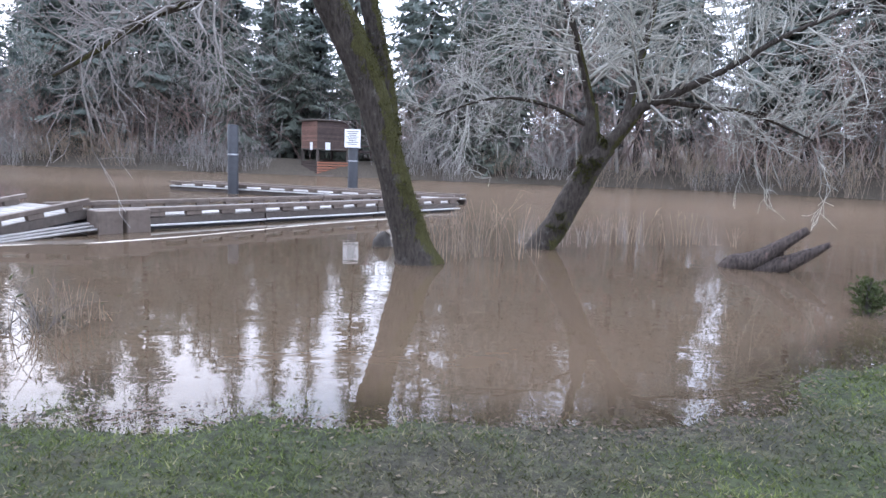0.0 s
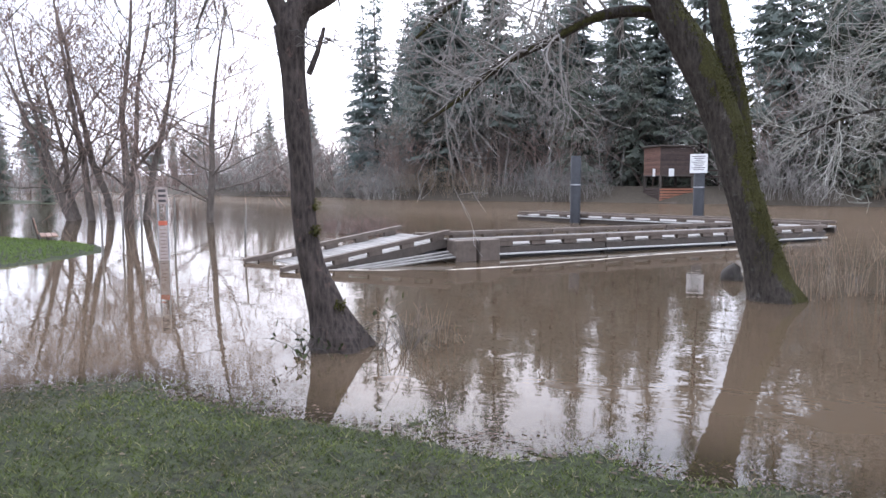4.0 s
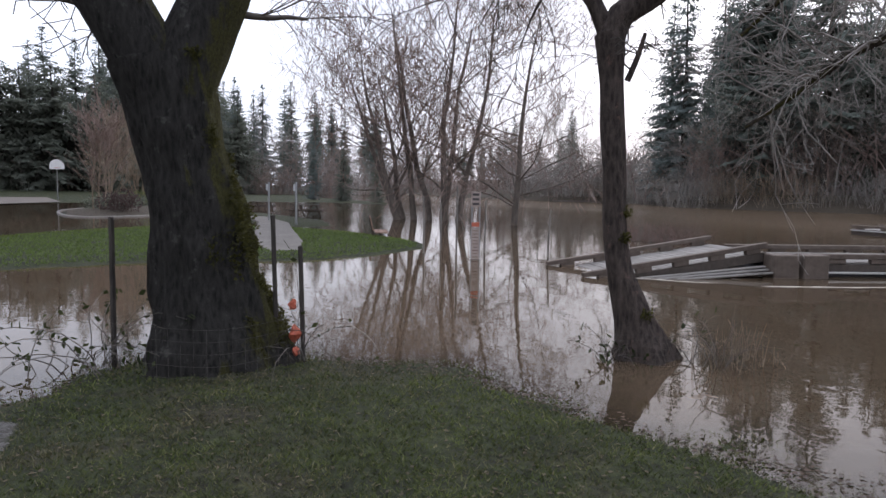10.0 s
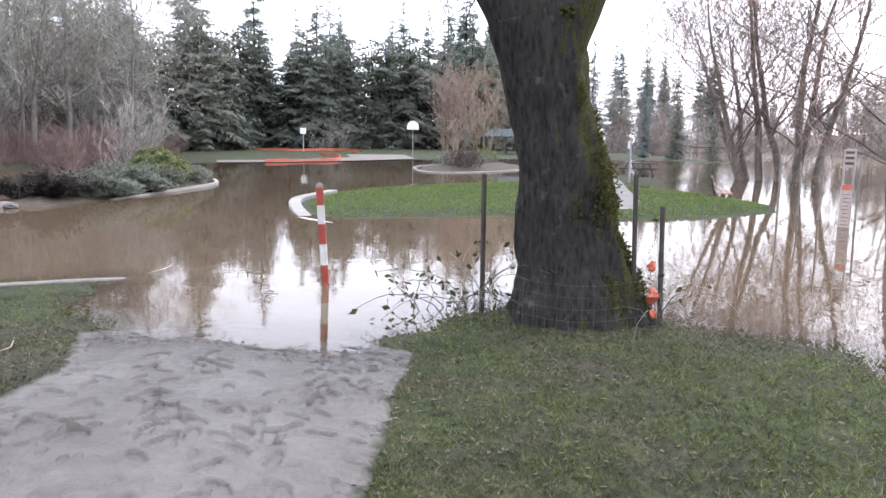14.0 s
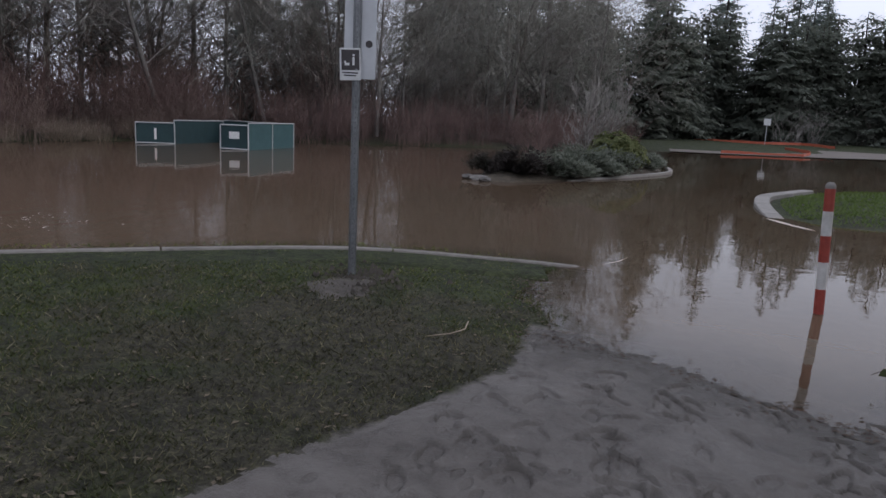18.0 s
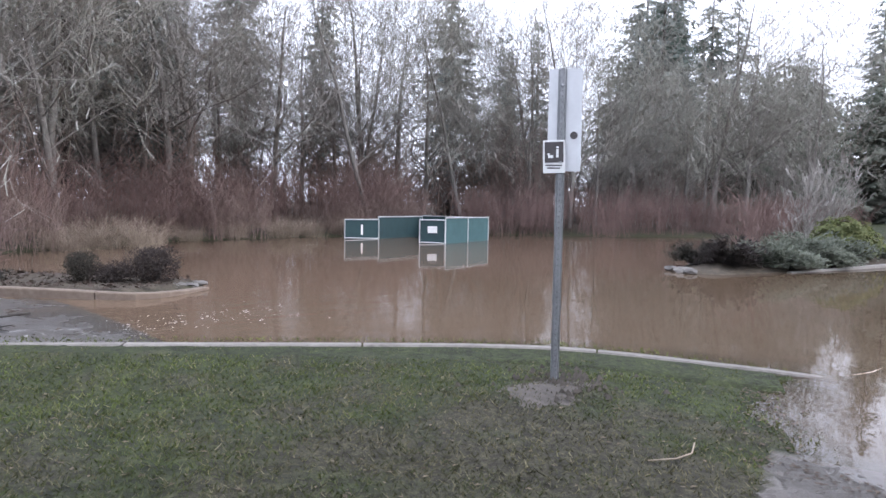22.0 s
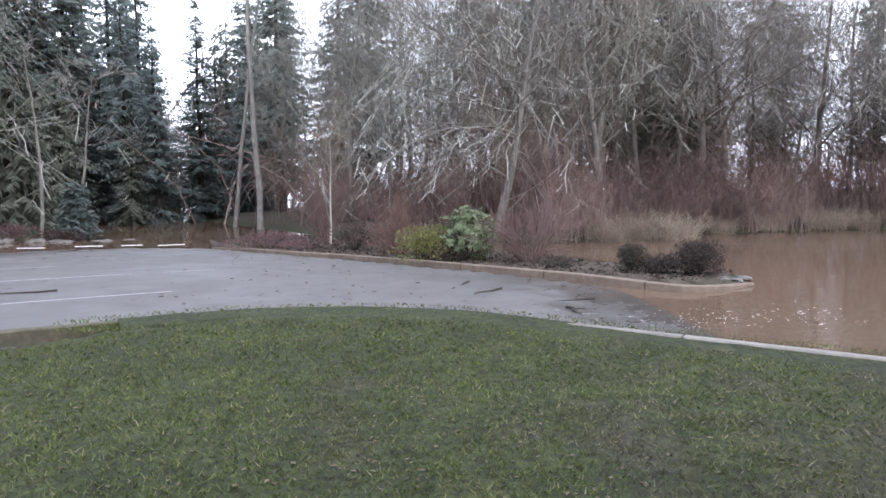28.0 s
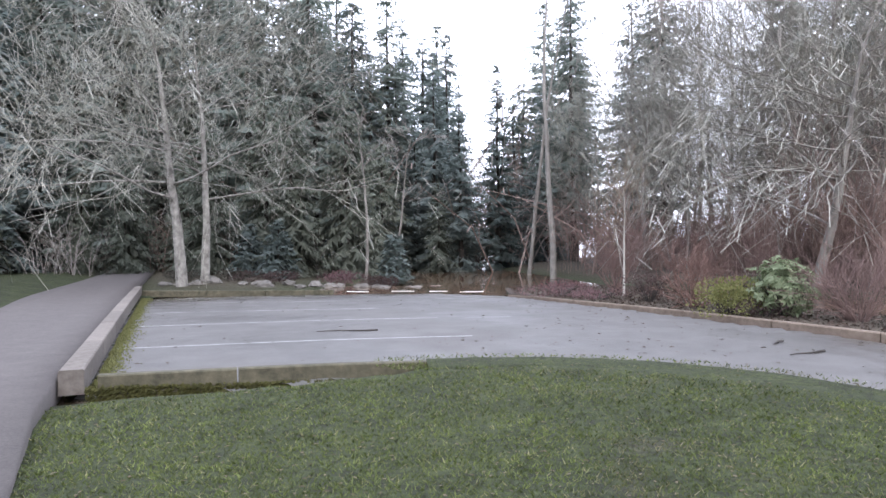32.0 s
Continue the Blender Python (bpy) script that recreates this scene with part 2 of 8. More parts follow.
clear = k.n.new("ShaderNodeBsdfTransparent")
clear.inputs["Color"].default_value = (0.8, 0.72, 0.6, 1)
body = k.n.new("ShaderNodeMixShader")
k.l.new(k.math("MULTIPLY", k.attr("shallow"), 0.85), body.inputs[0])
k.l.new(silt.outputs[0], body.inputs[1])
k.l.new(clear.outputs[0], body.inputs[2])
gloss = k.n.new("ShaderNodeBsdfGlossy")
k.l.new(k.math("ADD", k.math("MULTIPLY", k.ramp(stream, [(0.5, (0.0,) * 3), (0.8, (1.0,) * 3)]), 0.12), 0.008), gloss.inputs["Roughness"])
fres = k.n.new("ShaderNodeFresnel")
fres.inputs["IOR"].default_value = 1.36
ripple = k.n.new("ShaderNodeBump")
ripple.inputs["Strength"].default_value = 0.35
ripple.inputs["Distance"].default_value = 0.05
k.l.new(wave, ripple.inputs["Height"])
for nd in (silt, gloss, fres):
    k.l.new(ripple.outputs[0], nd.inputs["Normal"])
sheen = k.n.new("ShaderNodeMixShader")
k.l.new(k.math("MULTIPLY", fres.outputs[0], k.ramp(stream, [(0.42, (1.0,) * 3), (0.85, (0.42,) * 3)])), sheen.inputs[0])
k.l.new(body.outputs[0], sheen.inputs[1])
k.l.new(gloss.outputs[0], sheen.inputs[2])
k.l.new(sheen.outputs[0], k.n["Material Output"].inputs["Surface"])
M["water"] = k.m

# ground: grass, mud, forest floor
k = Mat("ground_soil", 0.9, spec=0.3)
g1, g2, g3 = k.noise(55, 6, 0.75), k.noise(2.2, 5, 0.6), k.noise(0.35, 3)
grass = k.ramp(k.math("ADD", k.math("MULTIPLY", g1, 0.6), k.math("MULTIPLY", g2, 0.4)), [(0.36, (0.014, 0.017, 0.007)), (0.5, (0.026, 0.033, 0.011)), (0.66, (0.054, 0.064, 0.022))])
dead = k.ramp(g1, [(0.36, (0.014, 0.0115, 0.007)), (0.5, (0.037, 0.032, 0.019)), (0.66, (0.08, 0.071, 0.045))])
mat_ = k.ramp(k.noise(13, 5, 0.75), [(0.36, (0.35,) * 3), (0.5, (0.9,) * 3), (0.64, (1.7,) * 3)])
grass, dead = k.mix(1.0, grass, mat_, "MULTIPLY"), k.mix(1.0, dead, mat_, "MULTIPLY")
lawn = k.mix(k.ramp(k.math("ADD", k.attr("wear"), k.math("MULTIPLY", k.math("SUBTRACT", g2, 0.5), 0.9)), [(0.3, (0,) * 3), (0.62, (0.9,) * 3)]), grass, dead)
m1 = k.noise(6, 6, 0.7)
prints = k.n.new("ShaderNodeTexVoronoi")
prints.inputs["Scale"].default_value = 6.5
pw = k.n.new("ShaderNodeMapping")
pw.inputs["Scale"].default_value = (0.7, 1.5, 1)
k.l.new(k.geo.outputs["Position"], pw.inputs["Vector"])
k.l.new(pw.outputs["Vector"], prints.inputs["Vector"])
dent = k.math("MULTIPLY", k.ramp(prints.outputs["Distance"], [(0.2, (1,) * 3), (0.3, (0,) * 3)]), k.ramp(k.noise(1.4, 3), [(0.46, (0,) * 3), (0.56, (1,) * 3)]))
gr = k.noise(60, 3, 0.6)
mud = k.ramp(k.math("ADD", k.math("MULTIPLY", m1, 0.5), k.math("ADD", k.math("MULTIPLY", k.noise(1.1, 4), 0.35), k.math("MULTIPLY", gr, 0.15))), [(0.36, (0.058, 0.049, 0.041)), (0.5, (0.118, 0.105, 0.093)), (0.66, (0.175, 0.161, 0.146))])
# boot prints and dents: wet mud, plus hollow shade painted into the colour
wet_shade = k.attr("wet")
mud = k.mix(k.math("MULTIPLY", dent, 0.45), mud, (0.07, 0.06, 0.05))
mud = k.mix(wet_shade, mud, (0.045, 0.038, 0.03))
floor_ = k.ramp(m1, [(0.3, (0.03, 0.024, 0.018)), (0.7, (0.11, 0.09, 0.065))])
edge = k.math("ADD", k.attr("mud"), k.math("MULTIPLY", k.math("SUBTRACT", m1, 0.5), 0.5))
base = k.mix(k.ramp(edge, [(0.42, (0,) * 3), (0.55, (1,) * 3)]), lawn, mud)
base = k.mix(k.attr("wood"), base, floor_)
k.color(base)
mudmask = k.ramp(edge, [(0.42, (0,) * 3), (0.55, (1,) * 3)])
k.bump(k.math("ADD", k.math("MULTIPLY", g1, 0.4), k.math("SUBTRACT", k.math("ADD", m1, k.math("MULTIPLY", gr, 0.5)), k.math("MULTIPLY", k.math("MULTIPLY", dent, mudmask), 0.8))), 0.7, 0.03)
k.roughness(k.mix(wet_shade, k.mix(mudmask, (0.9, 0.9, 0.9), k.ramp(m1, [(0.4, (0.35,) * 3), (0.6, (0.75,) * 3)])), (0.25, 0.25, 0.25)))
M["ground"] = k.m

# ---- helpers for building ----


def mesh_of(name, verts, faces, mat=None, smooth=False):
    me = bpy.data.meshes.new(name)
    me.from_pydata([tuple(v) for v in verts], [], faces)
    if smooth:
        me.polygons.foreach_set("use_smooth", [True] * len(me.polygons))
    if mat:
        me.materials.append(mat)
    me.update()
    return me


def mesh_np(name, verts, tris, mat, smooth=False):
    """A mesh from arrays of vertices and of triangles or quads."""
    verts, tris = np.asarray(verts, np.float32), np.asarray(tris, np.int32)
    k_ = tris.shape[1]
    me = bpy.data.meshes.new(name)
    me.vertices.add(len(verts))
    me.vertices.foreach_set("co", verts.ravel())
    me.loops.add(tris.size)
    me.loops.foreach_set("vertex_index", tris.ravel())
    me.polygons.add(len(tris))
    me.polygons.foreach_set("loop_start", np.arange(0, tris.size, k_, dtype=np.int32))
    if smooth:
        me.polygons.foreach_set("use_smooth", np.ones(len(tris), bool))
    me.materials.append(mat)
    me.update(calc_edges=True)
    return me


def part(name, data, parent, label=""):
    ob = new(name, data)
    ob.parent = parent
    if label:
        ob["label"] = label
    return ob


def thing(name, at, label, category, group="", rz=0.0, kind=""):
    ob = new(name)
    ob.matrix_basis = pose(*at, 0, 0, rz)
    return tagged(ob, label, category, group, kind)


def box(size, at=(0, 0, 0), mat=None, bevel=0.01, m=None, name="box"):
    """A bevelled box as a mesh; m turns it in its thing's space."""
    bm = bmesh.new()
    bmesh.ops.create_cube(bm, size=1.0)
    bmesh.ops.scale(bm, vec=size, verts=bm.verts)
    b_ = min(bevel, 0.3 * min(size))
    if b_ > 0:
        bmesh.ops.bevel(bm, geom=bm.edges[:], offset=b_, segments=1, affect="EDGES")
    bmesh.ops.transform(bm, matrix=Matrix.Translation(at) @ (m or Matrix()), verts=bm.verts)
    me = bpy.data.meshes.new(name)
    bm.to_mesh(me)
    bm.free()
    if mat:
        me.materials.append(mat)
    return me


class Tubes:
    """Collects tapered tubes along polylines and turns them into one mesh."""

    def __init__(self):
        self.groups, self.n = collections.defaultdict(list), 0

    def add(self, pts, radii, sides=5):
        pts, radii = np.asarray(pts, float), np.asarray(radii, float)
        if radii.ndim == 1:
            radii = np.repeat(radii[:, None], sides, 1)
        self.groups[(len(pts), sides)].append((pts, radii))
        self.n += len(pts) * sides

    def mesh(self, name, mat, smooth=True):
        vs, fs, base = [], [], 0
        for (k_, sides), some in self.groups.items():
            pts = np.stack([q[0] for q in some])
            radii = np.stack([q[1] for q in some])
            tan = np.gradient(pts, axis=1)
            tan /= np.linalg.norm(tan, axis=2, keepdims=True) + 1e-9
            ref = np.where(np.abs(tan[:, :, 2:3]) > 0.9, np.array([1.0, 0, 0]), np.array([0, 0, 1.0]))
            ref = np.where(np.abs(tan[:, :1, 2:3]) > 0.6, np.array([1.0, 0.13, 0]), ref)
            a = np.cross(tan, ref)
            a /= np.linalg.norm(a, axis=2, keepdims=True) + 1e-9
            b = np.cross(tan, a)
            ang = np.arange(sides) * 2 * np.pi / sides
            ring = a[:, :, None] * np.cos(ang)[:, None] + b[:, :, None] * np.sin(ang)[:, None]
            v = pts[:, :, None] + ring * radii[..., None]
            i = np.arange(k_ - 1)[:, None] * sides
            j = np.arange(1 if sides == 2 else sides)[None]
            jn = (j + 1) % sides
            q = np.stack([i + j, i + jn, i + sides + jn, i + sides + j], -1).reshape(-1, 4)
            off = base + np.arange(len(some))[:, None, None] * (k_ * sides)
            vs.append(v.reshape(-1, 3))
            fs.append((q[None] + off).reshape(-1, 4))
            base += len(some) * k_ * sides
        return mesh_np(name, np.concatenate(vs), np.concatenate(fs), mat, smooth)


def sdf(px, py, poly):
    """Signed distance to a polygon, positive inside."""
    poly = np.asarray(poly, float)
    d = np.full(px.shape, 1e9)
    inside = np.zeros(px.shape, bool)
    for (x0, y0), (x1, y1) in zip(poly, np.roll(poly, -1, 0)):
        ex, ey = x1 - x0, y1 - y0
        t = np.clip(((px - x0) * ex + (py - y0) * ey) / (ex * ex + ey * ey + 1e-12), 0, 1)
        d = np.minimum(d, np.hypot(px - x0 - t * ex, py - y0 - t * ey))
        c = (y0 > py) != (y1 > py)
        with np.errstate(divide="ignore", invalid="ignore"):
            inside ^= c & (px < ex * (py - y0) / (ey if abs(ey) > 1e-12 else 1e-12) + x0)
    return np.where(inside, d, -d)


def smooth_line(pts, step=0.3):
    """A rounded line through the points, at even steps."""
    p = [Vector((*q, 0)) if len(q) == 2 else Vector(q) for q in pts]
    out = []
    for i in range(len(p) - 1):
        a, b, c_, d = p[max(i - 1, 0)], p[i], p[i + 1], p[min(i + 2, len(p) - 1)]
        n_ = max(2, int((c_ - b).length / step))
        for s in range(n_):
            t = s / n_
            out.append(0.5 * ((2 * b) + (c_ - a) * t + (2 * a - 5 * b + 4 * c_ - d) * t * t + (3 * b - a - 3 * c_ + d) * t ** 3))
    out.append(p[-1])
    return out


# ---- the lie of the land ----
LAWN = [(60, 20), (25, 15), (9, 9.5), (6, 7.9), (4.2, 6.5), (3.1, 5.6), (2.5, 5.1), (1.8, 4.55), (0.5, 4.4), (-1.3, 4.35), (-2.6, 4.3), (-3.7, 4.1), (-5.2, 4.0), (-6.0, 3.6), (-6.8, 3.1), (-7.8, 2.6), (-7.7, 1.6), (-7.0, 1.0), (-6.6, 0.35), (-6.1, 0.2), (-6.1, -0.3), (-6.5, -1.2), (-6.75, -2.0), (-6.85, -2.5), (-7.3, -2.75), (-7.9, -2.9), (-9.0, -3.3), (-9.6, -3.3), (-9.4, -4.0), (-9.2, -4.5), (-8.8, -5.4), (-8.2, -6.1), (-7.3, -7.0), (-5.9, -8.4), (-4.7, -9.4), (-3.5, -10.4), (-2.5, -11.0), (-1.3, -11.3), (0.1, -11.2), (1.3, -10.8), (2.3, -10.1), (3.4, -9.3), (5.0, -8.5), (17.6, -25.2), (40, -55), (90, -60), (90, 0)]
LOT = [(-6.9, -8.0), (-6.5, -11.0), (-7.6, -13.2), (-6.1, -15.0), (-4.1, -17.2), (-1.8, -20.2), (0.1, -22.5), (2.7, -25.9), (5.5, -27.3), (9.6, -26.7), (17.6, -25.2), (5.0, -8.5), (3.4, -9.2), (1.3, -10.7), (-1.3, -11.2), (-3.5, -10.3), (-5.9, -8.3)]
ISLE = [(-20.5, -0.7), (-17.9, -0.5), (-16.9, 0.3), (-17.1, 2.5), (-16.9, 4.5), (-15.9, 6.4), (-15.5, 8.0), (-15.9, 9.6), (-17.0, 12.0), (-18.2, 12.9), (-19.6, 13.5), (-22.9, 13.7), (-26.5, 13.2), (-29.5, 11.8), (-31.0, 8.8), (-29.5, 5.0), (-26.6, 1.2), (-24.2, 0.0), (-22.0, -0.6)]
ISLE2 = [(-28.4, 13.0), (-28.9, 15.3), (-34, 17.4), (-43, 18.2), (-52, 18), (-43, 15.2), (-34, 13)]
BED = [(-20.5, -8.6), (-20.6, -7.5), (-22.7, -6.5), (-26.2, -5.3), (-30.1, -4.4), (-34.5, -5.2), (-35.0, -8.0), (-30.0, -10.5), (-24.8, -9.8)]
BED2 = [(-41.0, 7.4), (-45.1, 6.7), (-52, 8), (-58, 12), (-55, 16), (-47.4, 15.3), (-42.5, 10.9)]
PARK = [(-58, -9), (-60.7, -1.8), (-64.9, 4.0), (-71.2, 10.2), (-76, 24), (-72, 37.5), (-60, 40), (-75, 46), (-106, 52), (-170, 90), (-420, 220), (-420, -200), (-90, -50)]
WOOD = [(-58, -9), (-52, -12.5), (-45, -16.5), (-38, -22), (-34, -27), (-24, -28.7), (-16, -28.4), (-12, -26.3), (-9, -25.2), (-5, -27.5), (-1.0, -31.5), (2.0, -40), (9, -56), (-40, -420), (-420, -300), (-420, -120), (-90, -50)]
BACK = [(10, -27.6), (12, -30), (14, -45), (16, -60), (60, -420), (420, -420), (90, -30), (40, -44), (17.6, -25.2)]
PLANTER = [(-9.1, -13.5), (-7.6, -13.1), (-6.1, -15.0), (-4.1, -17.2), (-1.8, -20.2), (0.1, -22.5), (2.7, -25.9), (3.4, -29), (1.0, -31), (-2, -29.5), (-4.5, -24), (-6.5, -19.5), (-8.6, -16), (-9.6, -14.2)]
FAR = [(420, -30), (140, 10), (60, 40), (34, 56), (21, 65.5), (5, 64.5), (-16, 69), (-45, 68.5), (-63, 81), (-75, 80), (-105, 89), (-160, 112), (-420, 190), (-900, 900), (900, 900)]
MUD = [(-6.0, 0.35), (-5.0, 0.05), (-4.1, -0.1), (-2.6, -0.5), (-1, -2), (-2, -3.4), (-3.4, -2.85), (-4.3, -2.7), (-5.0, -2.5), (-6.0, -2.35), (-7.2, -2.6), (-7.5, -1.0)]

GREEN = [(8.6, -6.0), (14.0, -14.2), (19.2, -20.9), (22.0, -24.8), (27.3, -32.1), (39.5, -48.5), (60, -66), (100, -60), (100, -10), (30, 0)]


def lot_height(px, py):
    """The car park's gentle crown; its ends dip under the flood."""
    z = np.clip(0.18 - 0.012 * np.hypot(px - 4, py + 15), 0.0, 0.2)
    return np.where(px < -4.5, z - (-4.5 - px) * 0.025, z)


def land(px, py):
    """Height of the ground over the flood's level."""
    z = np.full(px.shape, -0.7)

    def lay(poly, top, slope, low=-0.7):
        nonlocal z
        z = np.maximum(z, np.clip(sdf(px, py, poly) * slope, low, top))

    s = sdf(px, py, LAWN)
    z = np.maximum(z, np.clip(np.where(s < 2.0, s * 0.07, 0.14 + (s - 2) * 0.05), -0.7, 0.3))
    z = np.where(s > 0.35, np.maximum(z, 0.02 + 0.21 * np.clip((-3.4 - py) / 5.5, 0, 1)), z)
    lot = lot_height(px, py)
    z = np.where(sdf(px, py, LOT) > 0, np.minimum(z, lot - 0.05), z)
    # the lawn sinks a little towards the footpath's end of the kerb
    gap = np.abs((px - 3.1) * 0.55 + (py + 9.55) * -0.835)
    z -= np.where((px > 0.6) & (px < 5.4) & (sdf(px, py, LOT) < 0.1) & (z > 0), 0.12 * np.clip((px - 0.8) / 1.8, 0, 1) * np.exp(-(gap / 0.9) ** 2), 0)
    lay(ISLE, 0.12, 0.12)
    lay(ISLE2, 0.1, 0.05)
    lay(BED, 0.25, 0.3)
    lay(BED2, 0.3, 0.2)
    lay(PARK, 0.9, 0.02)
    lay(PLANTER, 0.16, 0.8)
    lay(BACK, 0.6, 0.05)
    lay(GREEN, 0.52, 0.5, -5)
    s = sdf(px, py, WOOD)
    z = np.maximum(z, np.clip(s * 0.15, -0.7, 0.5) + np.clip(s - 20, 0, 40) * 0.03)
    s = sdf(px, py, FAR)
    hill = np.clip((px - 22) / 25, 0, 1) * np.clip(s / 12, 0, 1) * 4
    z = np.maximum(z, np.clip(s * 0.35, -0.7, 1.6) + np.clip(s - 20, 0, 100) * 0.06 + hill)
    return z


def wear(x, y):
    """How trodden and thin the lawn is at a place, 0 to 1, with some painted tree shade."""
    w_ = 0.23 + 0.3 * noise.noise((x * 0.5, y * 0.5, 2.0)) + 0.32 * noise.noise((x * 1.7, y * 1.7, 6.0))
    # the patch at (-5.6, 1.3) also paints in shade under the old tree
    for cx_, cy_, r_, a_ in ((-4.6, -4.4, 2.3, 0.34), (0.5, 3.8, 1.1, 0.4), (-5.6, 1.3, 1.7, 0.16), (-6.4, -3.4, 1.2, 0.3), (-2.6, 0.6, 1.5, 0.15), (2.4, 4.6, 0.7, 0.3), (4.2, -3.0, 4.0, -0.2), (1.5, -7.5, 2.5, -0.28)):
        w_ += a_ * math.exp(-((x - cx_) ** 2 + (y - cy_) ** 2) / (r_ * r_))
    return min(1.0, max(0.0, w_))


GN = 330
u = np.linspace(-1, 1, GN)
gx = -4 + 3.5 * np.sinh(6.6 * u)
gy = -1 + 3.5 * np.sinh(6.6 * u)
GX, GY = np.meshgrid(gx, gy, indexing="ij")
GZ = land(GX, GY)
near = np.clip(1 - np.hypot(GX + 3, GY + 1) / 40, 0, 1)
rough = np.array([noise.noise((x * 1.3, y * 1.3, 0.0)) * 0.035 + noise.noise((x * 4.1, y * 4.1, 3.0)) * 0.014 for x, y in zip(GX.ravel(), GY.ravel())]).reshape(GX.shape)
dry = sdf(GX, GY, LOT) < -0.3
GZ += np.where(dry, rough * (0.4 + 0.6 * near), 0)
idx = np.arange(GN * GN).reshape(GN, GN)
quads = np.stack([idx[:-1, :-1], idx[1:, :-1], idx[1:, 1:], idx[:-1, 1:]], -1).reshape(-1, 4)
gm = mesh_np("ground", np.stack([GX, GY, GZ], -1).reshape(-1, 3), quads, M["ground"], True)
mudv = np.clip(0.5 + sdf(GX, GY, MUD) * 1.6, 0, 1)
mudv = np.maximum(mudv, np.where(GZ < -0.14, 0.75, 0))
woodv = np.maximum(np.clip(sdf(GX, GY, WOOD) * 0.5, 0, 1), np.clip(sdf(GX, GY, FAR) * 0.5 + 1.5, 0, 1) * np.clip((52 - GX) / 8, 0, 1))
woodv = np.maximum(woodv, np.clip(sdf(GX, GY, PLANTER) * 5, 0, 1))
for bed in (BED, BED2):
    woodv = np.maximum(woodv, np.clip(2.0 + sdf(GX, GY, bed) * 3, 0, 1))
woodv = np.maximum(woodv, np.clip(sdf(GX, GY, BACK) * 0.2, 0, 1) * 0.85)
woodv = woodv * np.clip(1 - sdf(GX, GY, GREEN), 0, 1)
wearv = np.array([wear(x, y) for x, y in zip(GX.ravel(), GY.ravel())]).reshape(GX.shape)
wearv = np.where(np.hypot(GX, GY) < 30, wearv, 0.1)
for nm, arr in (("mud", mudv), ("wood", woodv), ("wear", wearv)):
    at_ = gm.attributes.new(nm, "FLOAT", "POINT")
    at_.data.foreach_set("value", arr.ravel().astype(np.float32))
ground = tagged(new("ground", gm), "wet grassy river bank with muddy bare patches", "ground", kind="structure")
step = np.r_[0:GN:2, GN - 1]
WX, WY, WZ = GX[np.ix_(step, step)], GY[np.ix_(step, step)], GZ[np.ix_(step, step)]
idx = np.arange(len(step) ** 2).reshape(len(step), len(step))
quads = np.stack([idx[:-1, :-1], idx[1:, :-1], idx[1:, 1:], idx[:-1, 1:]], -1).reshape(-1, 4)
wm = mesh_np("water", np.stack([WX, WY, np.zeros_like(WX)], -1).reshape(-1, 3), quads, M["water"], True)
at_ = wm.attributes.new("shallow", "FLOAT", "POINT")
at_.data.foreach_set("value", (np.clip(1 + WZ / 0.1, 0, 1) ** 1.5 * (np.hypot(WX, WY) < 14)).ravel().astype(np.float32))
water = tagged(new("water", wm), "turbid brown flood water, nearly still, with soft ripples", "water", kind="structure")

# ---- trees ----


def unit(v):
    return v / (np.linalg.norm(v) + 1e-9)


def grow(rng, out, p, d, length, r, level, last, up=0.1, spread=0.8, kids=(5, 6, 6), wiggle=0.12, droop=0.0, minr=0.006, ratio=(0.42, 0.68), low=0.3, lift=1.0, stout=0.22):
    """One branch as a bending tube, and its side branches."""
    n_ = 7 if level == 0 else (5 if level == 1 else (3 if level < last else (1 if level >= 4 else 2)))
    pts, dirs = [p], [d]
    for i in range(n_):
        d = unit(d + rng.normal(0, wiggle, 3) + np.array([0, 0, up - droop * (i / n_)]))
        p = p + d * length / n_
        pts.append(p)
        dirs.append(d)
    rad = np.linspace(r, max(r * (0.14 if level == 0 else 0.35), minr), n_ + 1)
    out.setdefault(level, []).append((np.array(pts), rad))
    if level >= last:
        return
    c_ = kids[min(level, len(kids) - 1)]
    for i in range(c_):
        t = rng.uniform(low if level == 0 else 0.12, 1.0) if i < c_ - 1 else 1.0
        f = t * n_
        j = min(int(f), n_ - 1)
        q = pts[j] + (pts[j + 1] - pts[j]) * (f - j)
        side = rng.normal(0, 1, 3)
        side = unit(side - dirs[j] * (side @ dirs[j]))
        nd = unit(dirs[j] * (1.0 if level else lift) + side * spread * rng.uniform(0.6, 1.3))
        rr = float(np.interp(f, range(n_ + 1), rad))
        grow(rng, out, q, nd, length * rng.uniform(*(ratio if level == 0 else (0.4, 0.7))) * (1.15 - 0.5 * t if level == 0 else 1), max(rr * (0.34 if level == 0 else stout), minr), level + 1, last, up, spread, kids, wiggle * 1.55, droop, minr, ratio, low, lift, stout)


def branch_meshes(name, out, bark, twig, sides=(8, 5, 3, 2, 2), split=1):
    wood, fine = Tubes(), Tubes()
    for lv, some in out.items():
        for pts, rad in some:
            (wood if lv <= split else fine).add(pts, rad, sides[min(lv, 4)])
    return wood.mesh("trunk", bark), (fine.mesh("crown", twig) if fine.n else None)


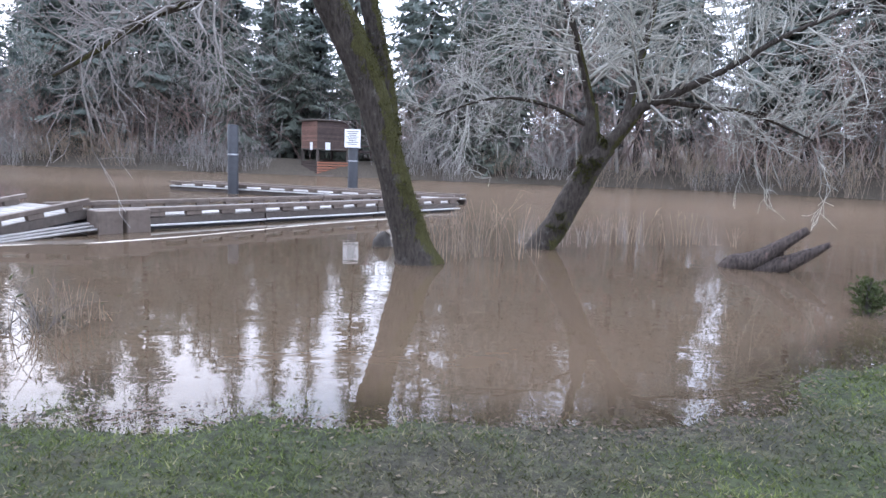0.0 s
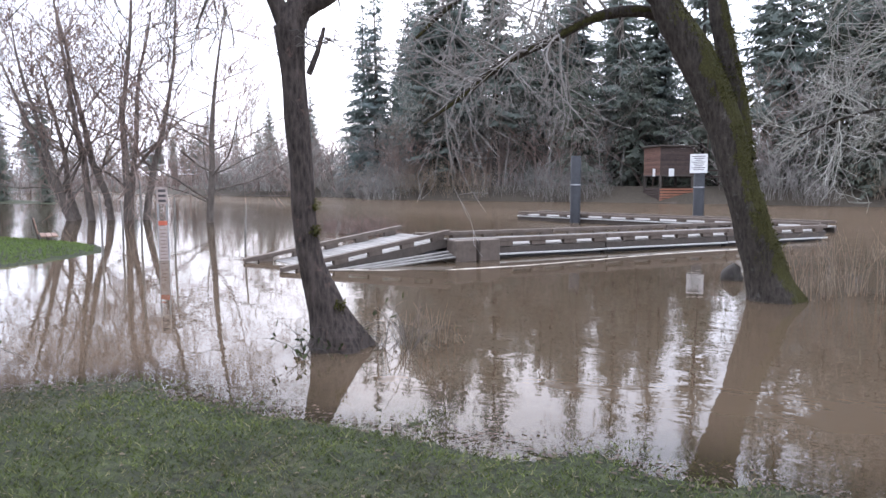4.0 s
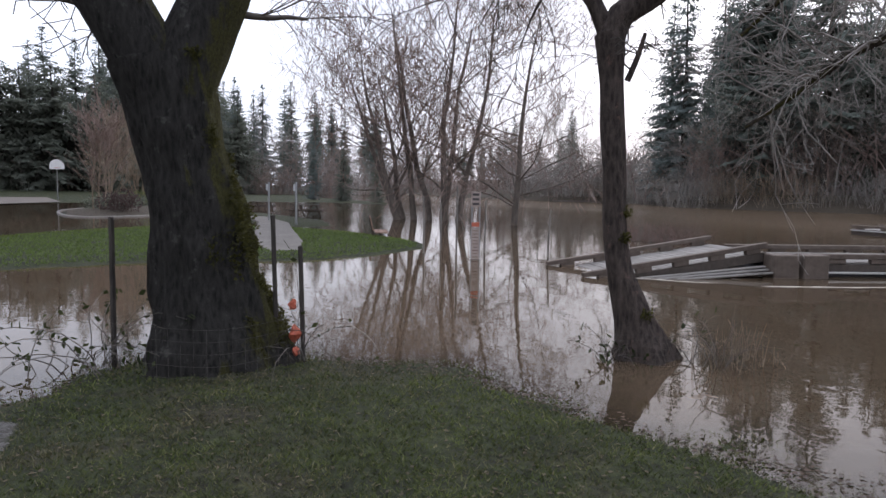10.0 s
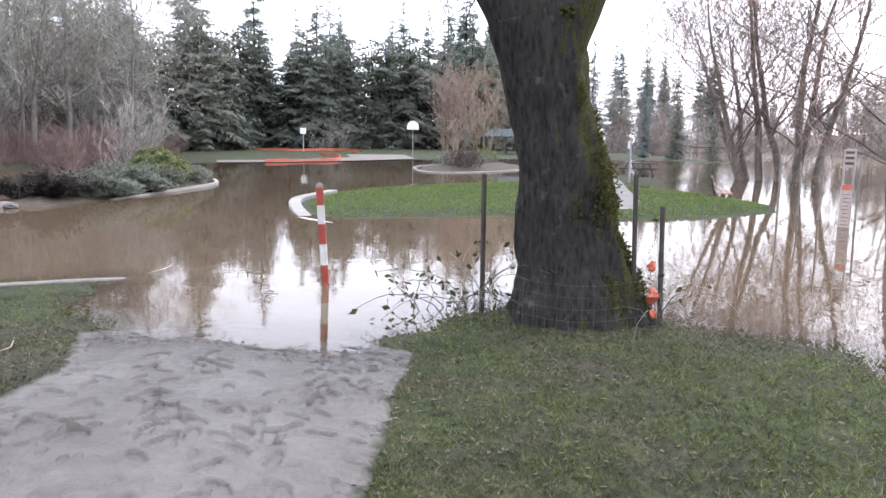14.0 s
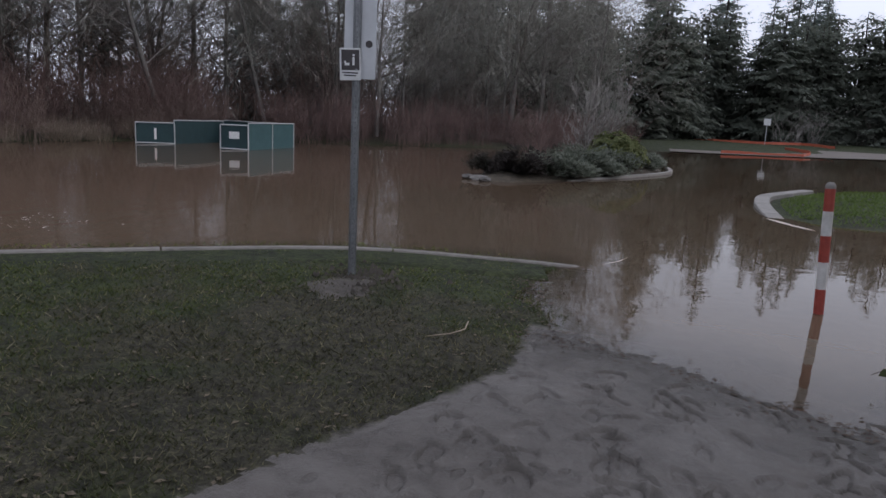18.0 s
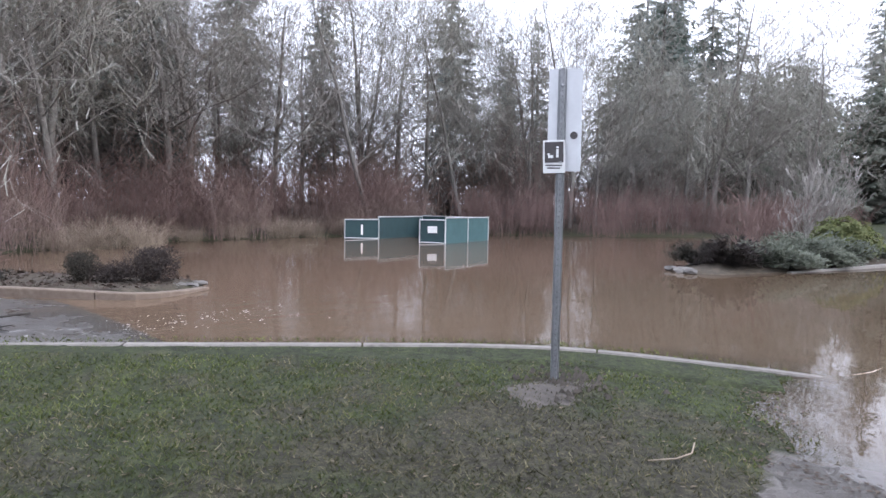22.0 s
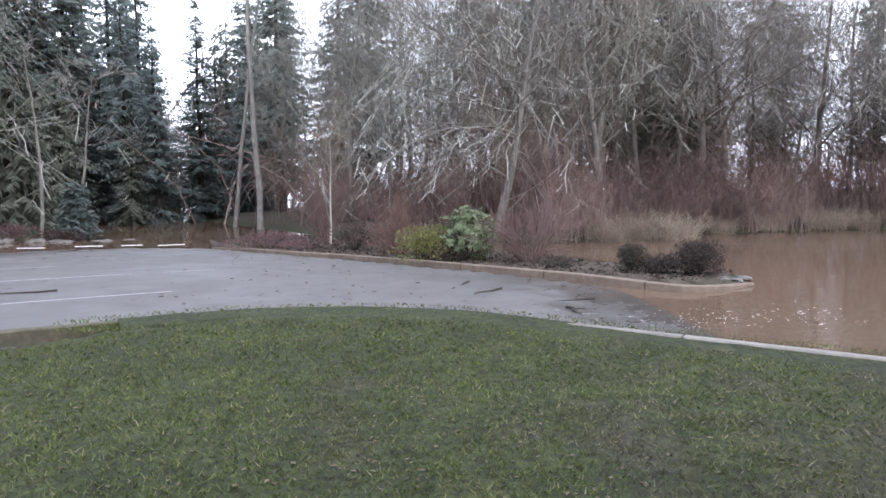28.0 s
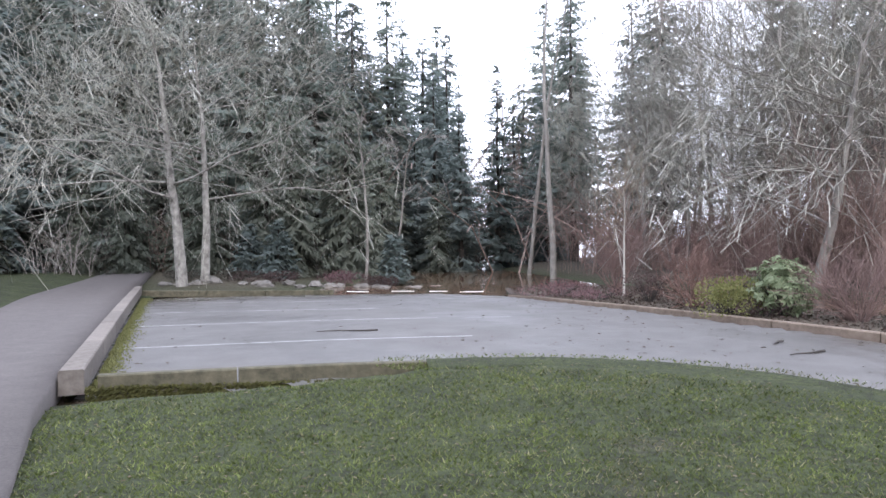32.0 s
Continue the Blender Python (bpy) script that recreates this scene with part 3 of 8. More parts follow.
def bare_tree(seed, height, r, stems=1, lean=0.05, last=4, kids=(7, 5, 5, 4), spread=0.75, up=0.12, bark="bark_grey", twig="twig_grey", minr=0.01, droop=0.0, ratio=(0.42, 0.68), low=0.3, tall=0.66, lift=1.0, stout=0.22):
    rng = np.random.default_rng(seed)
    out = {}
    for s in range(stems):
        a = rng.uniform(0, 2 * np.pi)
        off = np.array([np.cos(a), np.sin(a), 0]) * (0 if stems == 1 else rng.uniform(0.1, 0.5))
        tilt = rng.normal(0, lean, 2) + (off[:2] * 0.25 if stems > 1 else 0)
        grow(rng, out, off + np.array([0, 0, -0.6]), unit(np.array([*tilt, 1.0])), height * tall * rng.uniform(0.9, 1.05), r * rng.uniform(0.75, 1), 0, last, up, spread, kids, 0.06, droop, minr, ratio, low, lift, stout)
    return branch_meshes("tree", out, M[bark], M[twig])


def conifer(seed, height, width, mat="needles", gap=0.1, clear=0.08, whorl=8, tiers=1.6, lumpy=0.35, taper=0.85, fine=3.0, sag=(0.1, 0.4)):
    """A trunk and uneven tiers of boughs, each a flat frond of needle sprays to both sides."""
    rng = np.random.default_rng(seed)
    tr = Tubes()
    zs = np.linspace(-0.5, height, 8)
    tr.add(np.stack([rng.normal(0, 0.05, 8), rng.normal(0, 0.05, 8), zs], -1), np.linspace(height * 0.012 + 0.06, 0.02, 8), 7)
    n_b = int(height * tiers * whorl * (1 - gap))
    t = np.clip(np.sort(rng.uniform(0, 1, n_b)) + rng.normal(0, 0.01, n_b), 0, 0.995)
    a = rng.uniform(0, 2 * np.pi, n_b)
    lobe = rng.uniform(0, 6.28)
    swell = 1 + lumpy * 0.5 * np.sin(t * height * 1.1 + rng.uniform(0, 6)) * np.cos(a * 2 - lobe)
    L = (width * (1 - t) ** taper * rng.uniform(1 - lumpy, 1.08, n_b) * swell + 0.15 + 0.1 * rng.random(n_b)) * np.minimum(1, 0.75 + 1.2 * t)
    z0 = height * (clear + (1 - clear) * t)
    sg = rng.uniform(*sag, n_b) * (1.1 - t)
    n_s = np.maximum(2, (L * fine).astype(int))
    who = np.repeat(np.arange(n_b), n_s)
    s = (np.concatenate([np.arange(c_) for c_ in n_s]) + rng.uniform(0.3, 1.0, len(who))) / n_s[who]
    s = 0.12 + 0.88 * np.minimum(s, 1.0)
    dx = np.stack([np.cos(a), np.sin(a), np.zeros(n_b)], -1)[who]
    sd = np.stack([-np.sin(a), np.cos(a), np.zeros(n_b)], -1)[who]
    Lw = L[who]
    c_ = dx * (Lw * s)[:, None]
    c_[:, 2] = z0[who] - sg[who] * Lw * s ** 1.4 + 0.16 * Lw * s ** 3 + rng.normal(0, 0.05, len(who))
    w = (0.16 + 0.2 * (1.05 - s) * np.minimum(Lw, 3.2)) * rng.uniform(0.75, 1.3, len(who))
    vs = []
    for sg_ in (-1, 1):
        out_ = sd * sg_ + dx * rng.uniform(0.5, 1.1, len(who))[:, None]
        out_[:, 2] += rng.normal(-0.2 - 0.8 * sag[1], 0.38, len(who))
        out_ /= np.linalg.norm(out_, axis=1, keepdims=True)
        hang = np.stack([np.zeros(len(who)), np.zeros(len(who)), -w * rng.uniform(0.25, 0.7, len(who))], -1)
        vs.append(np.stack([c_ - dx * 0.1, c_ + out_ * (w * 1.5)[:, None] + hang * 0.5, c_ + dx * (0.2 * w + 0.08)[:, None] + hang], 1))
    v = np.concatenate(vs).reshape(-1, 3)
    return tr.mesh("trunk", M["bark_dark"]), mesh_np("crown", v, np.arange(len(v)).reshape(-1, 3), M[mat])


def thicket(seed, w, d, h, stems, mat, fork=3, r=0.012, top=0.3, rise=0.6):
    """A clump of many thin upright stems with side shoots."""
    rng = np.random.default_rng(seed)
    tb = Tubes()
    for _ in range(stems):
        x, y = rng.uniform(-w / 2, w / 2), rng.uniform(-d / 2, d / 2)
        H = h * rng.uniform(0.55, 1.0) * (1 - 0.35 * abs(2 * x / w) ** 3)
        ln = rng.normal(0, top, 2)
        p0 = np.array([x, y, -0.3])
        pts = np.array([p0 + np.array([ln[0] * t * t, ln[1] * t * t, t]) * np.array([H * 0.6, H * 0.6, H + 0.3]) for t in (0, 0.55, 1)])
        tb.add(pts, np.array([r, r * 0.75, r * 0.35]), 3)
        for _ in range(fork):
            t = rng.uniform(0.25, 0.9)
            q = pts[0] + (pts[1] - pts[0]) * min(1, t / 0.55) + (pts[2] - pts[1]) * max(0, (t - 0.55) / 0.45)
            dd = unit(np.array([*rng.normal(0, 0.75, 2), rise + rng.normal(0, 0.25)])) * H * rng.uniform(0.2, 0.45)
            tb.add(np.array([q, q + dd * 0.5 + rng.normal(0, 0.08, 3), q + dd]), np.array([r * 0.6, r * 0.5, r * 0.25]), 2)
    return tb.mesh("stems", M[mat], False)


def leafy(seed, w, h, n_, mat, size=0.09, flat=0.5, inner=0.35):
    """A mound of leaves: small folded blades spread through a lumpy dome."""
    rng = np.random.default_rng(seed)
    lobes = [(rng.uniform(-0.35, 0.35) * w, rng.uniform(-0.35, 0.35) * w, rng.uniform(0.3, 0.62) * h, rng.uniform(0.26, 0.42)) for _ in range(8)]
    v, f = [], []
    for _ in range(n_):
        lx, ly, lz, lr = lobes[rng.integers(8)]
        q = unit(rng.normal(0, 1, 3))
        rr = lr * rng.uniform(inner, 1.0) ** 0.4
        p = np.array([lx + q[0] * rr * w, ly + q[1] * rr * w, max(0.03, lz + q[2] * rr * h)])
        d = unit(q + rng.normal(0, 0.7, 3) + np.array([0, 0, flat]))
        s = unit(np.cross(d, rng.normal(0, 1, 3)))
        L = size * rng.uniform(0.7, 1.3)
        b = len(v)
        v += [p, p + d * L * 0.5 + s * L * 0.28, p + d * L, p + d * L * 0.5 - s * L * 0.28]
        f += [(b, b + 1, b + 2, b + 3)]
    return mesh_np("leaves", np.array(v), np.array(f), M[mat])


def height_at(x, y):
    """The ground's height at a place, from its mesh."""
    a, b = float(np.interp(x, gx, np.arange(GN))), float(np.interp(y, gy, np.arange(GN)))
    i, j = min(int(a), GN - 2), min(int(b), GN - 2)
    a, b = a - i, b - j
    return float(GZ[i, j] * (1 - a) * (1 - b) + GZ[i + 1, j] * a * (1 - b) + GZ[i, j + 1] * (1 - a) * b + GZ[i + 1, j + 1] * a * b)


class Kind:
    """A tree or bush with its parts, copied to many places."""

    def __init__(self, name, parts, label, category, group):
        self.first, self.parts = None, parts
        self.tags = (name, label, category, group)
        self.kind = ""

    def place(self, x, y, scale=1.0, rz=0.0, z=None, wide=None):
        name, label, category, group = self.tags
        z = height_at(x, y) if z is None else z
        w = wide or scale
        m = pose(x, y, z, 0, 0, rz) @ Matrix.Diagonal((w, w, scale, 1))
        if self.first is None:
            ob = tagged(new(name), label, category, group, self.kind)
            for nm, me in self.parts:
                if me:
                    tagged(part(nm, me, ob), kind=self.kind)
            ob.matrix_basis = m
            self.first = ob
            return ob
        o = self.first
        keep = o.matrix_basis.copy()
        o.matrix_basis = Matrix()
        c2 = copy_thing(o, m)
        o.matrix_basis = keep
        return c2


def tree_kind(name, meshes, label, group):
    return Kind(name, [("trunk", meshes[0]), ("crown", meshes[1])], label, "tree", group)


rng0 = np.random.default_rng(7)
WIDE = [tree_kind("bare_tree", bare_tree(s, 15, 0.17, 1, 0.06, 4, (15, 8, 6, 5), 0.95, 0.035, "bark_grey", tw, 0.0065, 0.02, (0.3, 0.47), 0.22, 0.86, 0.5), "bare deciduous tree with spreading lichen-grey twigs", "bare trees of the wood") for s, tw in ((11, "twig_grey"), (12, "twig_lichen"), (13, "twig_lichen"), (15, "twig_grey"))]
FARW = [tree_kind("bare_tree", bare_tree(s, 15, 0.17, 1, 0.06, 4, (13, 6, 5, 4), 1.0, 0.02, "bark_grey", tw, 0.013, 0.02, (0.28, 0.45), 0.2, 0.86, 0.45), "bare deciduous tree across the water", "bare trees of the far banks") for s, tw in ((17, "twig_grey"), (18, "twig_lichen"), (19, "twig_warm"))]
TWIN = [tree_kind("bare_tree", bare_tree(s, 15, 0.15, 2, 0.1, 4, (11, 6, 5, 4), 1.0, 0.03, "bark_grey", "twig_lichen", 0.008, 0.02, (0.32, 0.5), 0.16, 0.82, 0.45), "twin-stemmed bare tree with grey lichen on its twigs", "bare trees of the wood") for s in (16,)]
POPLAR = [tree_kind("bare_tree", bare_tree(s, 18, 0.15, 1, 0.03, 3, (19, 8, 6), 0.6, 0.2, "bark_grey", "twig_grey", 0.009, 0, (0.3, 0.45), 0.2, 0.85), "slender tall bare tree with upswept twigs", "bare trees of the wood") for s in (21, 22)]
CONIF = [tree_kind("conifer", conifer(s, 24, 4.9, "needles", 0.1, cl, 10, 1.6, 0.5, 0.72, 3.0, (0.2, 0.55)), "tall dark green conifer with drooping boughs", "conifers of the wood") for s, cl in ((31, 0.26), (32, 0.1), (34, 0.18))]
CONIFB = [tree_kind("conifer", conifer(s, 20, 3.9, "needles_blue", 0.05, 0.03, 10, 1.9, 0.4, 0.8, 3.0, (0.2, 0.55)), "dense blue-green conifer standing in the tree line", "conifers of the wood") for s in (33, 35)]
CEDAR = [tree_kind("cedar", conifer(s, 13, 3.3, "needles_cedar", 0.03, 0.0, 12, 1.9, 0.4, 0.55, 3.2, (0.4, 1.0)), "dense olive-green cedar reaching to the ground", "cedars behind the park lawn") for s in (41, 42)]
BRUSH = [Kind("riverside_brush", [("stems", thicket(s, 7, 3.5, 3.4, 70, mt, 14, 0.013, 1.0, 0.15))], "tangle of leafless riverside brush at the water's edge", "brush", "brush along the banks") for s, mt in ((51, "twig_grey"), (52, "twig_tan"), (56, "twig_grey"))]
REDBR = [Kind("red_thicket", [("stems", thicket(s, 6, 3, 3.4, 170, "twig_red", 10, 0.01, 0.6))], "thicket of leafless red-brown dogwood stems", "thicket", "red thickets at the wood's edge") for s in (53, 54)]
UNDER = [Kind("saplings", [("stems", thicket(s, 8, 6, 8.5, 80, mt, 9, 0.02, 0.35, 0.4))], "crowd of thin bare saplings inside the wood", "saplings", "saplings in the wood") for s, mt in ((57, "twig_grey"), (58, "twig_warm"))]
DRY = [Kind("dry_grass_clump", [("stems", thicket(s, 2.6, 1.5, 1.5, 170, "twig_straw", 7, 0.009, 1.1, 0.1))], "pale dry grass and bracken at the water's edge", "dry grass", "dry grass at the wood's edge") for s in (55,)]
EDGEBR = [Kind("edge_brush", [("stems", thicket(s, 5, 3, 3.4, 130, mt, 10, 0.008, 0.7))], "fine leafless brush at the edge of the wood", "brush", "brush at the wood's edge") for s, mt in ((61, "twig_warm"), (62, "twig_red"))]
EDGEUN = [Kind("edge_saplings", [("stems", thicket(s, 6, 5, 8.0, 60, "twig_warm", 16, 0.011, 0.35))], "crowd of thin bare saplings at the wood's edge", "saplings", "saplings in the wood") for s in (63,)]
FARBR = [Kind("riverside_brush", [("stems", thicket(s, 7, 3.5, 3.6, 60, mt, 7, 0.02, 0.9, 0.2))], "tangle of leafless brush deep in the wood", "brush", "brush in the woods") for s, mt in ((64, "twig_grey"), (65, "twig_warm"))]
for some in (BRUSH, REDBR, UNDER, DRY, EDGEBR, EDGEUN, FARBR):
    for kk in some:
        kk.kind = "stuff"


def along(line, n_, lo, hi, rng):
    """Places along a line, pushed lo to hi metres to its left side."""
    p = [Vector(q) for q in line]
    seg = [(b - a).length for a, b in zip(p, p[1:])]
    for i in range(n_):
        s = (i + rng.uniform(0, 1)) / n_ * sum(seg)
        for a, b, L in zip(p, p[1:], seg):
            if s <= L or b is p[-1]:
                t = (b - a).normalized()
                q = a + t * min(s, L) + Vector((-t.y, t.x)) * rng.uniform(lo, hi)
                yield q.x, q.y
                break
            s -= L


def fill(kinds, line, n_, lo, hi, smin, smax, rng=rng0, wide=(0.85, 1.15)):
    for x, y in along(line, n_, lo, hi, rng):
        s = rng.uniform(smin, smax)
        if any(math.hypot(x - a, y - b) < c_ for a, b, c_ in SKIP):
            continue
        kinds[rng.integers(len(kinds))].place(x, y, s, rng.uniform(0, 360), wide=s * rng.uniform(*wide))


# each line runs so that the wood is on its left side
BANK_L = [(-300, 165), (-160, 112), (-105, 89), (-75, 80)]
BANK_M = [(-75, 80), (-63, 81), (-45, 68.5), (-16, 69), (5, 64.5)]
BANK_R = [(5, 64.5), (21, 65.5), (34, 56), (60, 40), (76, 33)]
EDGE_A = [(-9, -25.2), (-12, -26.3), (-16, -28.4), (-24, -28.7), (-34, -27)]
EDGE_B = [(-34, -27), (-38, -22), (-45, -16.5), (-52, -12.5), (-58, -9)]
EDGE_C = [(4, -44), (2, -40), (-1.0, -31.5), (-5, -27.5), (-9, -25.2)]
SKIP = [(-13.2, 68.5, 7.5)]
fill(BRUSH, BANK_R, 18, 0, 3, 0.8, 1.4)
fill(BRUSH, BANK_M, 24, 0, 3, 0.8, 1.4)
fill(FARBR, BANK_L, 14, 0, 6, 1.2, 2.0, wide=(1.2, 1.7))
fill(UNDER, BANK_R, 8, 4, 16, 0.8, 1.3)
fill(FARBR, BANK_R[:4], 12, 4, 14, 1.2, 1.9, wide=(1.2, 1.8))
fill(CEDAR, BANK_R[:4], 8, 12, 26, 0.7, 1.2)
fill(UNDER, BANK_M, 10, 4, 14, 0.8, 1.3)
fill(UNDER, BANK_L, 9, 6, 20, 1.0, 1.6, wide=(1.2, 1.8))
fill(FARW, BANK_R, 17, 1, 9, 0.7, 1.25)
fill(FARW, BANK_M, 20, 1, 8, 0.6, 1.05)
fill(FARW + POPLAR, BANK_L, 14, 3, 30, 0.9, 1.3)
fill(CONIF, BANK_R, 23, 5, 26, 1.15, 1.6, wide=(0.8, 1.05))
fill(FARBR, BANK_R, 14, 8, 24, 2.0, 3.2, wide=(1.1, 1.5))
fill(FARBR, BANK_M, 16, 8, 22, 1.8, 2.8, wide=(1.1, 1.5))
fill(CEDAR, BANK_M[2:], 10, 4, 16, 0.8, 1.3, wide=(1.0, 1.4))
fill(CONIF + CONIFB, BANK_M[1:4], 26, 6, 26, 0.8, 1.3, wide=(1.0, 1.4))
fill(CONIF, [(-30, 69), (-16, 69), (5, 64.5)], 11, 6, 24, 1.15, 1.6, wide=(0.8, 1.05))
fill(CONIF, BANK_L, 22, 25, 70, 0.6, 1.0)
# beside the river the firs stand close together
for x, y, s_ in ((-56, 80, 1.1), (-53, 78.5, 1.18), (-50, 82, 1.12), (-47, 79, 0.95), (-44, 76, 1.0)):
    CONIFB[int(x) % 2].place(x, y, s_ * 1.2, x * 40)
for i, (x, y) in enumerate(((10, 79), (14, 75), (18.5, 80), (22, 73), (26, 78), (30, 70))):
    CONIF[i % 3].place(x, y, 1.2 + 0.07 * i, x * 47, wide=1.25)
fill(REDBR, EDGE_B, 13, 0.3, 3, 0.65, 0.95)
fill(REDBR, EDGE_A, 11, 2.0, 5.0, 0.85, 1.2)
fill(EDGEBR, EDGE_A, 8, 0.8, 3.0, 0.6, 0.9)
for x, y, s_ in ((-13.2, -25.9, 1.0), (-14.6, -26.6, 0.75), (-12.2, -26.0, 0.8), (-11.2, -25.6, 0.6), (-20.0, -29.0, 0.6), (-22.6, -28.9, 0.8), (-24.0, -28.8, 0.65), (-26.6, -28.6, 0.85), (-28.2, -28.3, 0.7), (-17.4, -28.4, 0.5)):
    DRY[0].place(x, y, s_, x * 70)
fill(UNDER, EDGE_B, 7, 4, 14, 0.7, 1.1)
fill(EDGEUN, EDGE_A, 5, 4, 12, 0.7, 1.1)
fill(WIDE + TWIN, EDGE_B, 13, 2.5, 12, 0.85, 1.25, wide=(1.0, 1.4))
fill(WIDE + TWIN, EDGE_A, 12, 2.5, 13, 0.85, 1.3, wide=(1.0, 1.35))
fill(POPLAR, EDGE_A, 6, 12, 25, 1.0, 1.2)
CORNER = [(-27, -33), (-37, -30), (-44, -24)]
fill(WIDE + TWIN, CORNER, 6, -1, 12, 1.0, 1.35, wide=(1.0, 1.35))
fill(CONIFB + CONIF, CORNER, 4, 14, 26, 0.8, 1.0)
fill(EDGEUN, CORNER, 2, 0, 8, 0.8, 1.1)
fill(CONIFB + CONIF, EDGE_A, 11, 24, 42, 0.85, 1.1)
fill(CONIFB + CONIF, EDGE_B, 8, 16, 34, 0.5, 0.8)
fill(WIDE, EDGE_A, 4, 10, 22, 1.1, 1.4)
fill(WIDE + TWIN, EDGE_C, 8, 1.5, 12, 0.7, 1.15)
fill(REDBR, EDGE_C[1:], 5, 2, 5, 0.6, 0.9)
fill(EDGEBR, EDGE_C, 11, 2.6, 6, 0.7, 1.1)
fill(EDGEUN, EDGE_C, 6, 2, 11, 0.7, 1.1)
fill(CONIFB + CONIF, EDGE_C, 8, 14, 30, 0.75, 1.1)
fill(WIDE, [(5, -54), (3, -44), (-1, -34)], 4, 3, 9, 1.0, 1.3)
# behind the park lawn: cedars, with tall firs over them
PARK_BACK = [(-150, 85), (-125, 50), (-112, 20), (-105, -8), (-86, -22), (-66, -22)]
fill(CEDAR, PARK_BACK[1:], 40, -4, 3, 0.95, 1.4, wide=(1.2, 1.7))
fill(CEDAR, PARK_BACK[1:], 26, -14, -6, 1.1, 1.45, wide=(1.2, 1.6))
fill(CONIF + CONIFB, PARK_BACK, 40, -36, -8, 0.95, 1.3, wide=(0.95, 1.2))
fill(CONIF + CONIFB, PARK_BACK[4:], 8, -14, -3, 1.0, 1.2, wide=(1.0, 1.3))
fill(FARW, PARK_BACK, 12, -4, 12, 0.5, 0.85)
fill(FARBR, PARK_BACK[:4], 10, -4, 8, 0.9, 1.6)
fill(UNDER, PARK_BACK[:3], 7, -6, 4, 0.8, 1.3)
# thick brush deep in the woods closes the gaps
for x, y, s_ in ((-50, -42, 2.4), (-57, -44, 2.6), (-46, -47, 2.6), (-40, -44, 2.2), (-63, -40, 2.6)):
    FARBR[1].place(x, y, s_, x * 29, wide=s_ * 1.6)
fill(FARBR, [(-4, -52), (-20, -46), (-45, -42), (-62, -30), (-78, -24)], 14, 0, 8, 1.8, 2.6, wide=(1.2, 1.8))
fill(FARBR, [(-3, -80), (14, -66), (30, -62), (60, -66), (110, -60)], 16, -10, 0, 2.0, 3.0, wide=(1.2, 1.9))
fill(FARBR, [(-90, 104), (-45, 96), (-10, 94), (30, 92), (70, 70)], 14, -4, 6, 2.4, 3.4, wide=(1.3, 2.0))
fill(CONIF, [(20, 80), (50, 68), (90, 40)], 12, 0, 20, 0.9, 1.3)
HILL = [(-230, 150), (-175, 105), (-140, 62), (-128, 30)]
fill(CONIF + CONIFB, HILL, 26, -30, 0, 0.9, 1.5)
fill(FARW, HILL, 14, 0, 12, 0.8, 1.2)
fill(FARBR, HILL, 8, 6, 14, 1.4, 2.4, wide=(1.3, 2.0))
# behind the car park
LOT_BACK = [(2, -68), (9, -62), (15, -48), (26, -46), (44, -50), (72, -56)]
fill(CONIF + CONIFB, LOT_BACK, 36, -28, -2, 0.8, 1.25, wide=(1.1, 1.5))
fill(CEDAR, LOT_BACK, 18, -24, -4, 1.1, 1.7, wide=(1.0, 1.4))
fill(CONIFB, LOT_BACK[:3], 7, -6, 1, 0.5, 0.9)
fill(CEDAR, LOT_BACK[1:5], 9, -6, 0, 0.5, 0.9)
fill(FARW, LOT_BACK[:3], 4, -10, 1, 0.7, 1.0)
fill(UNDER, LOT_BACK, 9, -14, -2, 0.7, 1.2)
for kd, x, y, s_ in ((CEDAR[0], 17.8, -38.8, 0.8), (CEDAR[1], 15.2, -41, 0.9), (CEDAR[0], 21, -41.5, 0.95), (CEDAR[1], 24, -39.5, 0.8), (CONIFB[0], 10.5, -51, 0.7), (CONIFB[1], 13, -53, 0.85), (CONIFB[1], 8.4, -55, 0.8), (CEDAR[0], 11.5, -48.5, 0.5), (CONIFB[0], 19.7, -66, 1.2), (CONIFB[1], 15.8, -68, 1.15), (CONIF[1], 26, -48, 1.2), (CONIF[1], 22, -50, 1.15)):
    kd.place(x, y, s_, x * 37)
fill(FARBR, LOT_BACK, 10, -26, -12, 2.4, 3.4, wide=(1.2, 1.6))
fill(CONIF, [(44, -36), (38, -48), (30, -56)], 12, 2, 16, 1.25, 1.65, wide=(1.0, 1.3))
# firs close the view beyond the footpath
fill(CONIF + CONIFB, [(40, -20), (36, -30), (30, -40), (24, -46)], 18, 4, 22, 0.85, 1.2)
fill(CEDAR, [(38, -22), (33, -34), (26, -44)], 10, 2, 9, 0.6, 1.0)
fill(FARBR, [(38, -22), (33, -34), (26, -44), (14, -52)], 9, 4, 12, 1.0, 1.5)
for x, y, s_ in ((50, -48, 1.25), (46, -43.5, 1.1), (55, -52, 1.3), (60, -50, 1.2), (53, -58, 1.2), (64, -62, 1.35), (58, -66, 1.4), (50, -66, 1.3), (42, -38, 1.0), (48, -38, 1.2), (36, -60, 1.2), (31, -54, 1.1)):
    (CONIF[int(x) % 3] if x % 4 else CONIFB[0]).place(x, y, s_, x * 53, wide=s_ * 1.25)
for x, y, s_ in ((-72, 85, 1.6), (-66, 88, 1.8), (-79, 88, 1.8), (-86, 92, 1.9), (-94, 95, 2.0)):
    FARBR[0].place(x, y, s_, x * 31, wide=s_ * 1.6)

# ---- the trees near the water ----


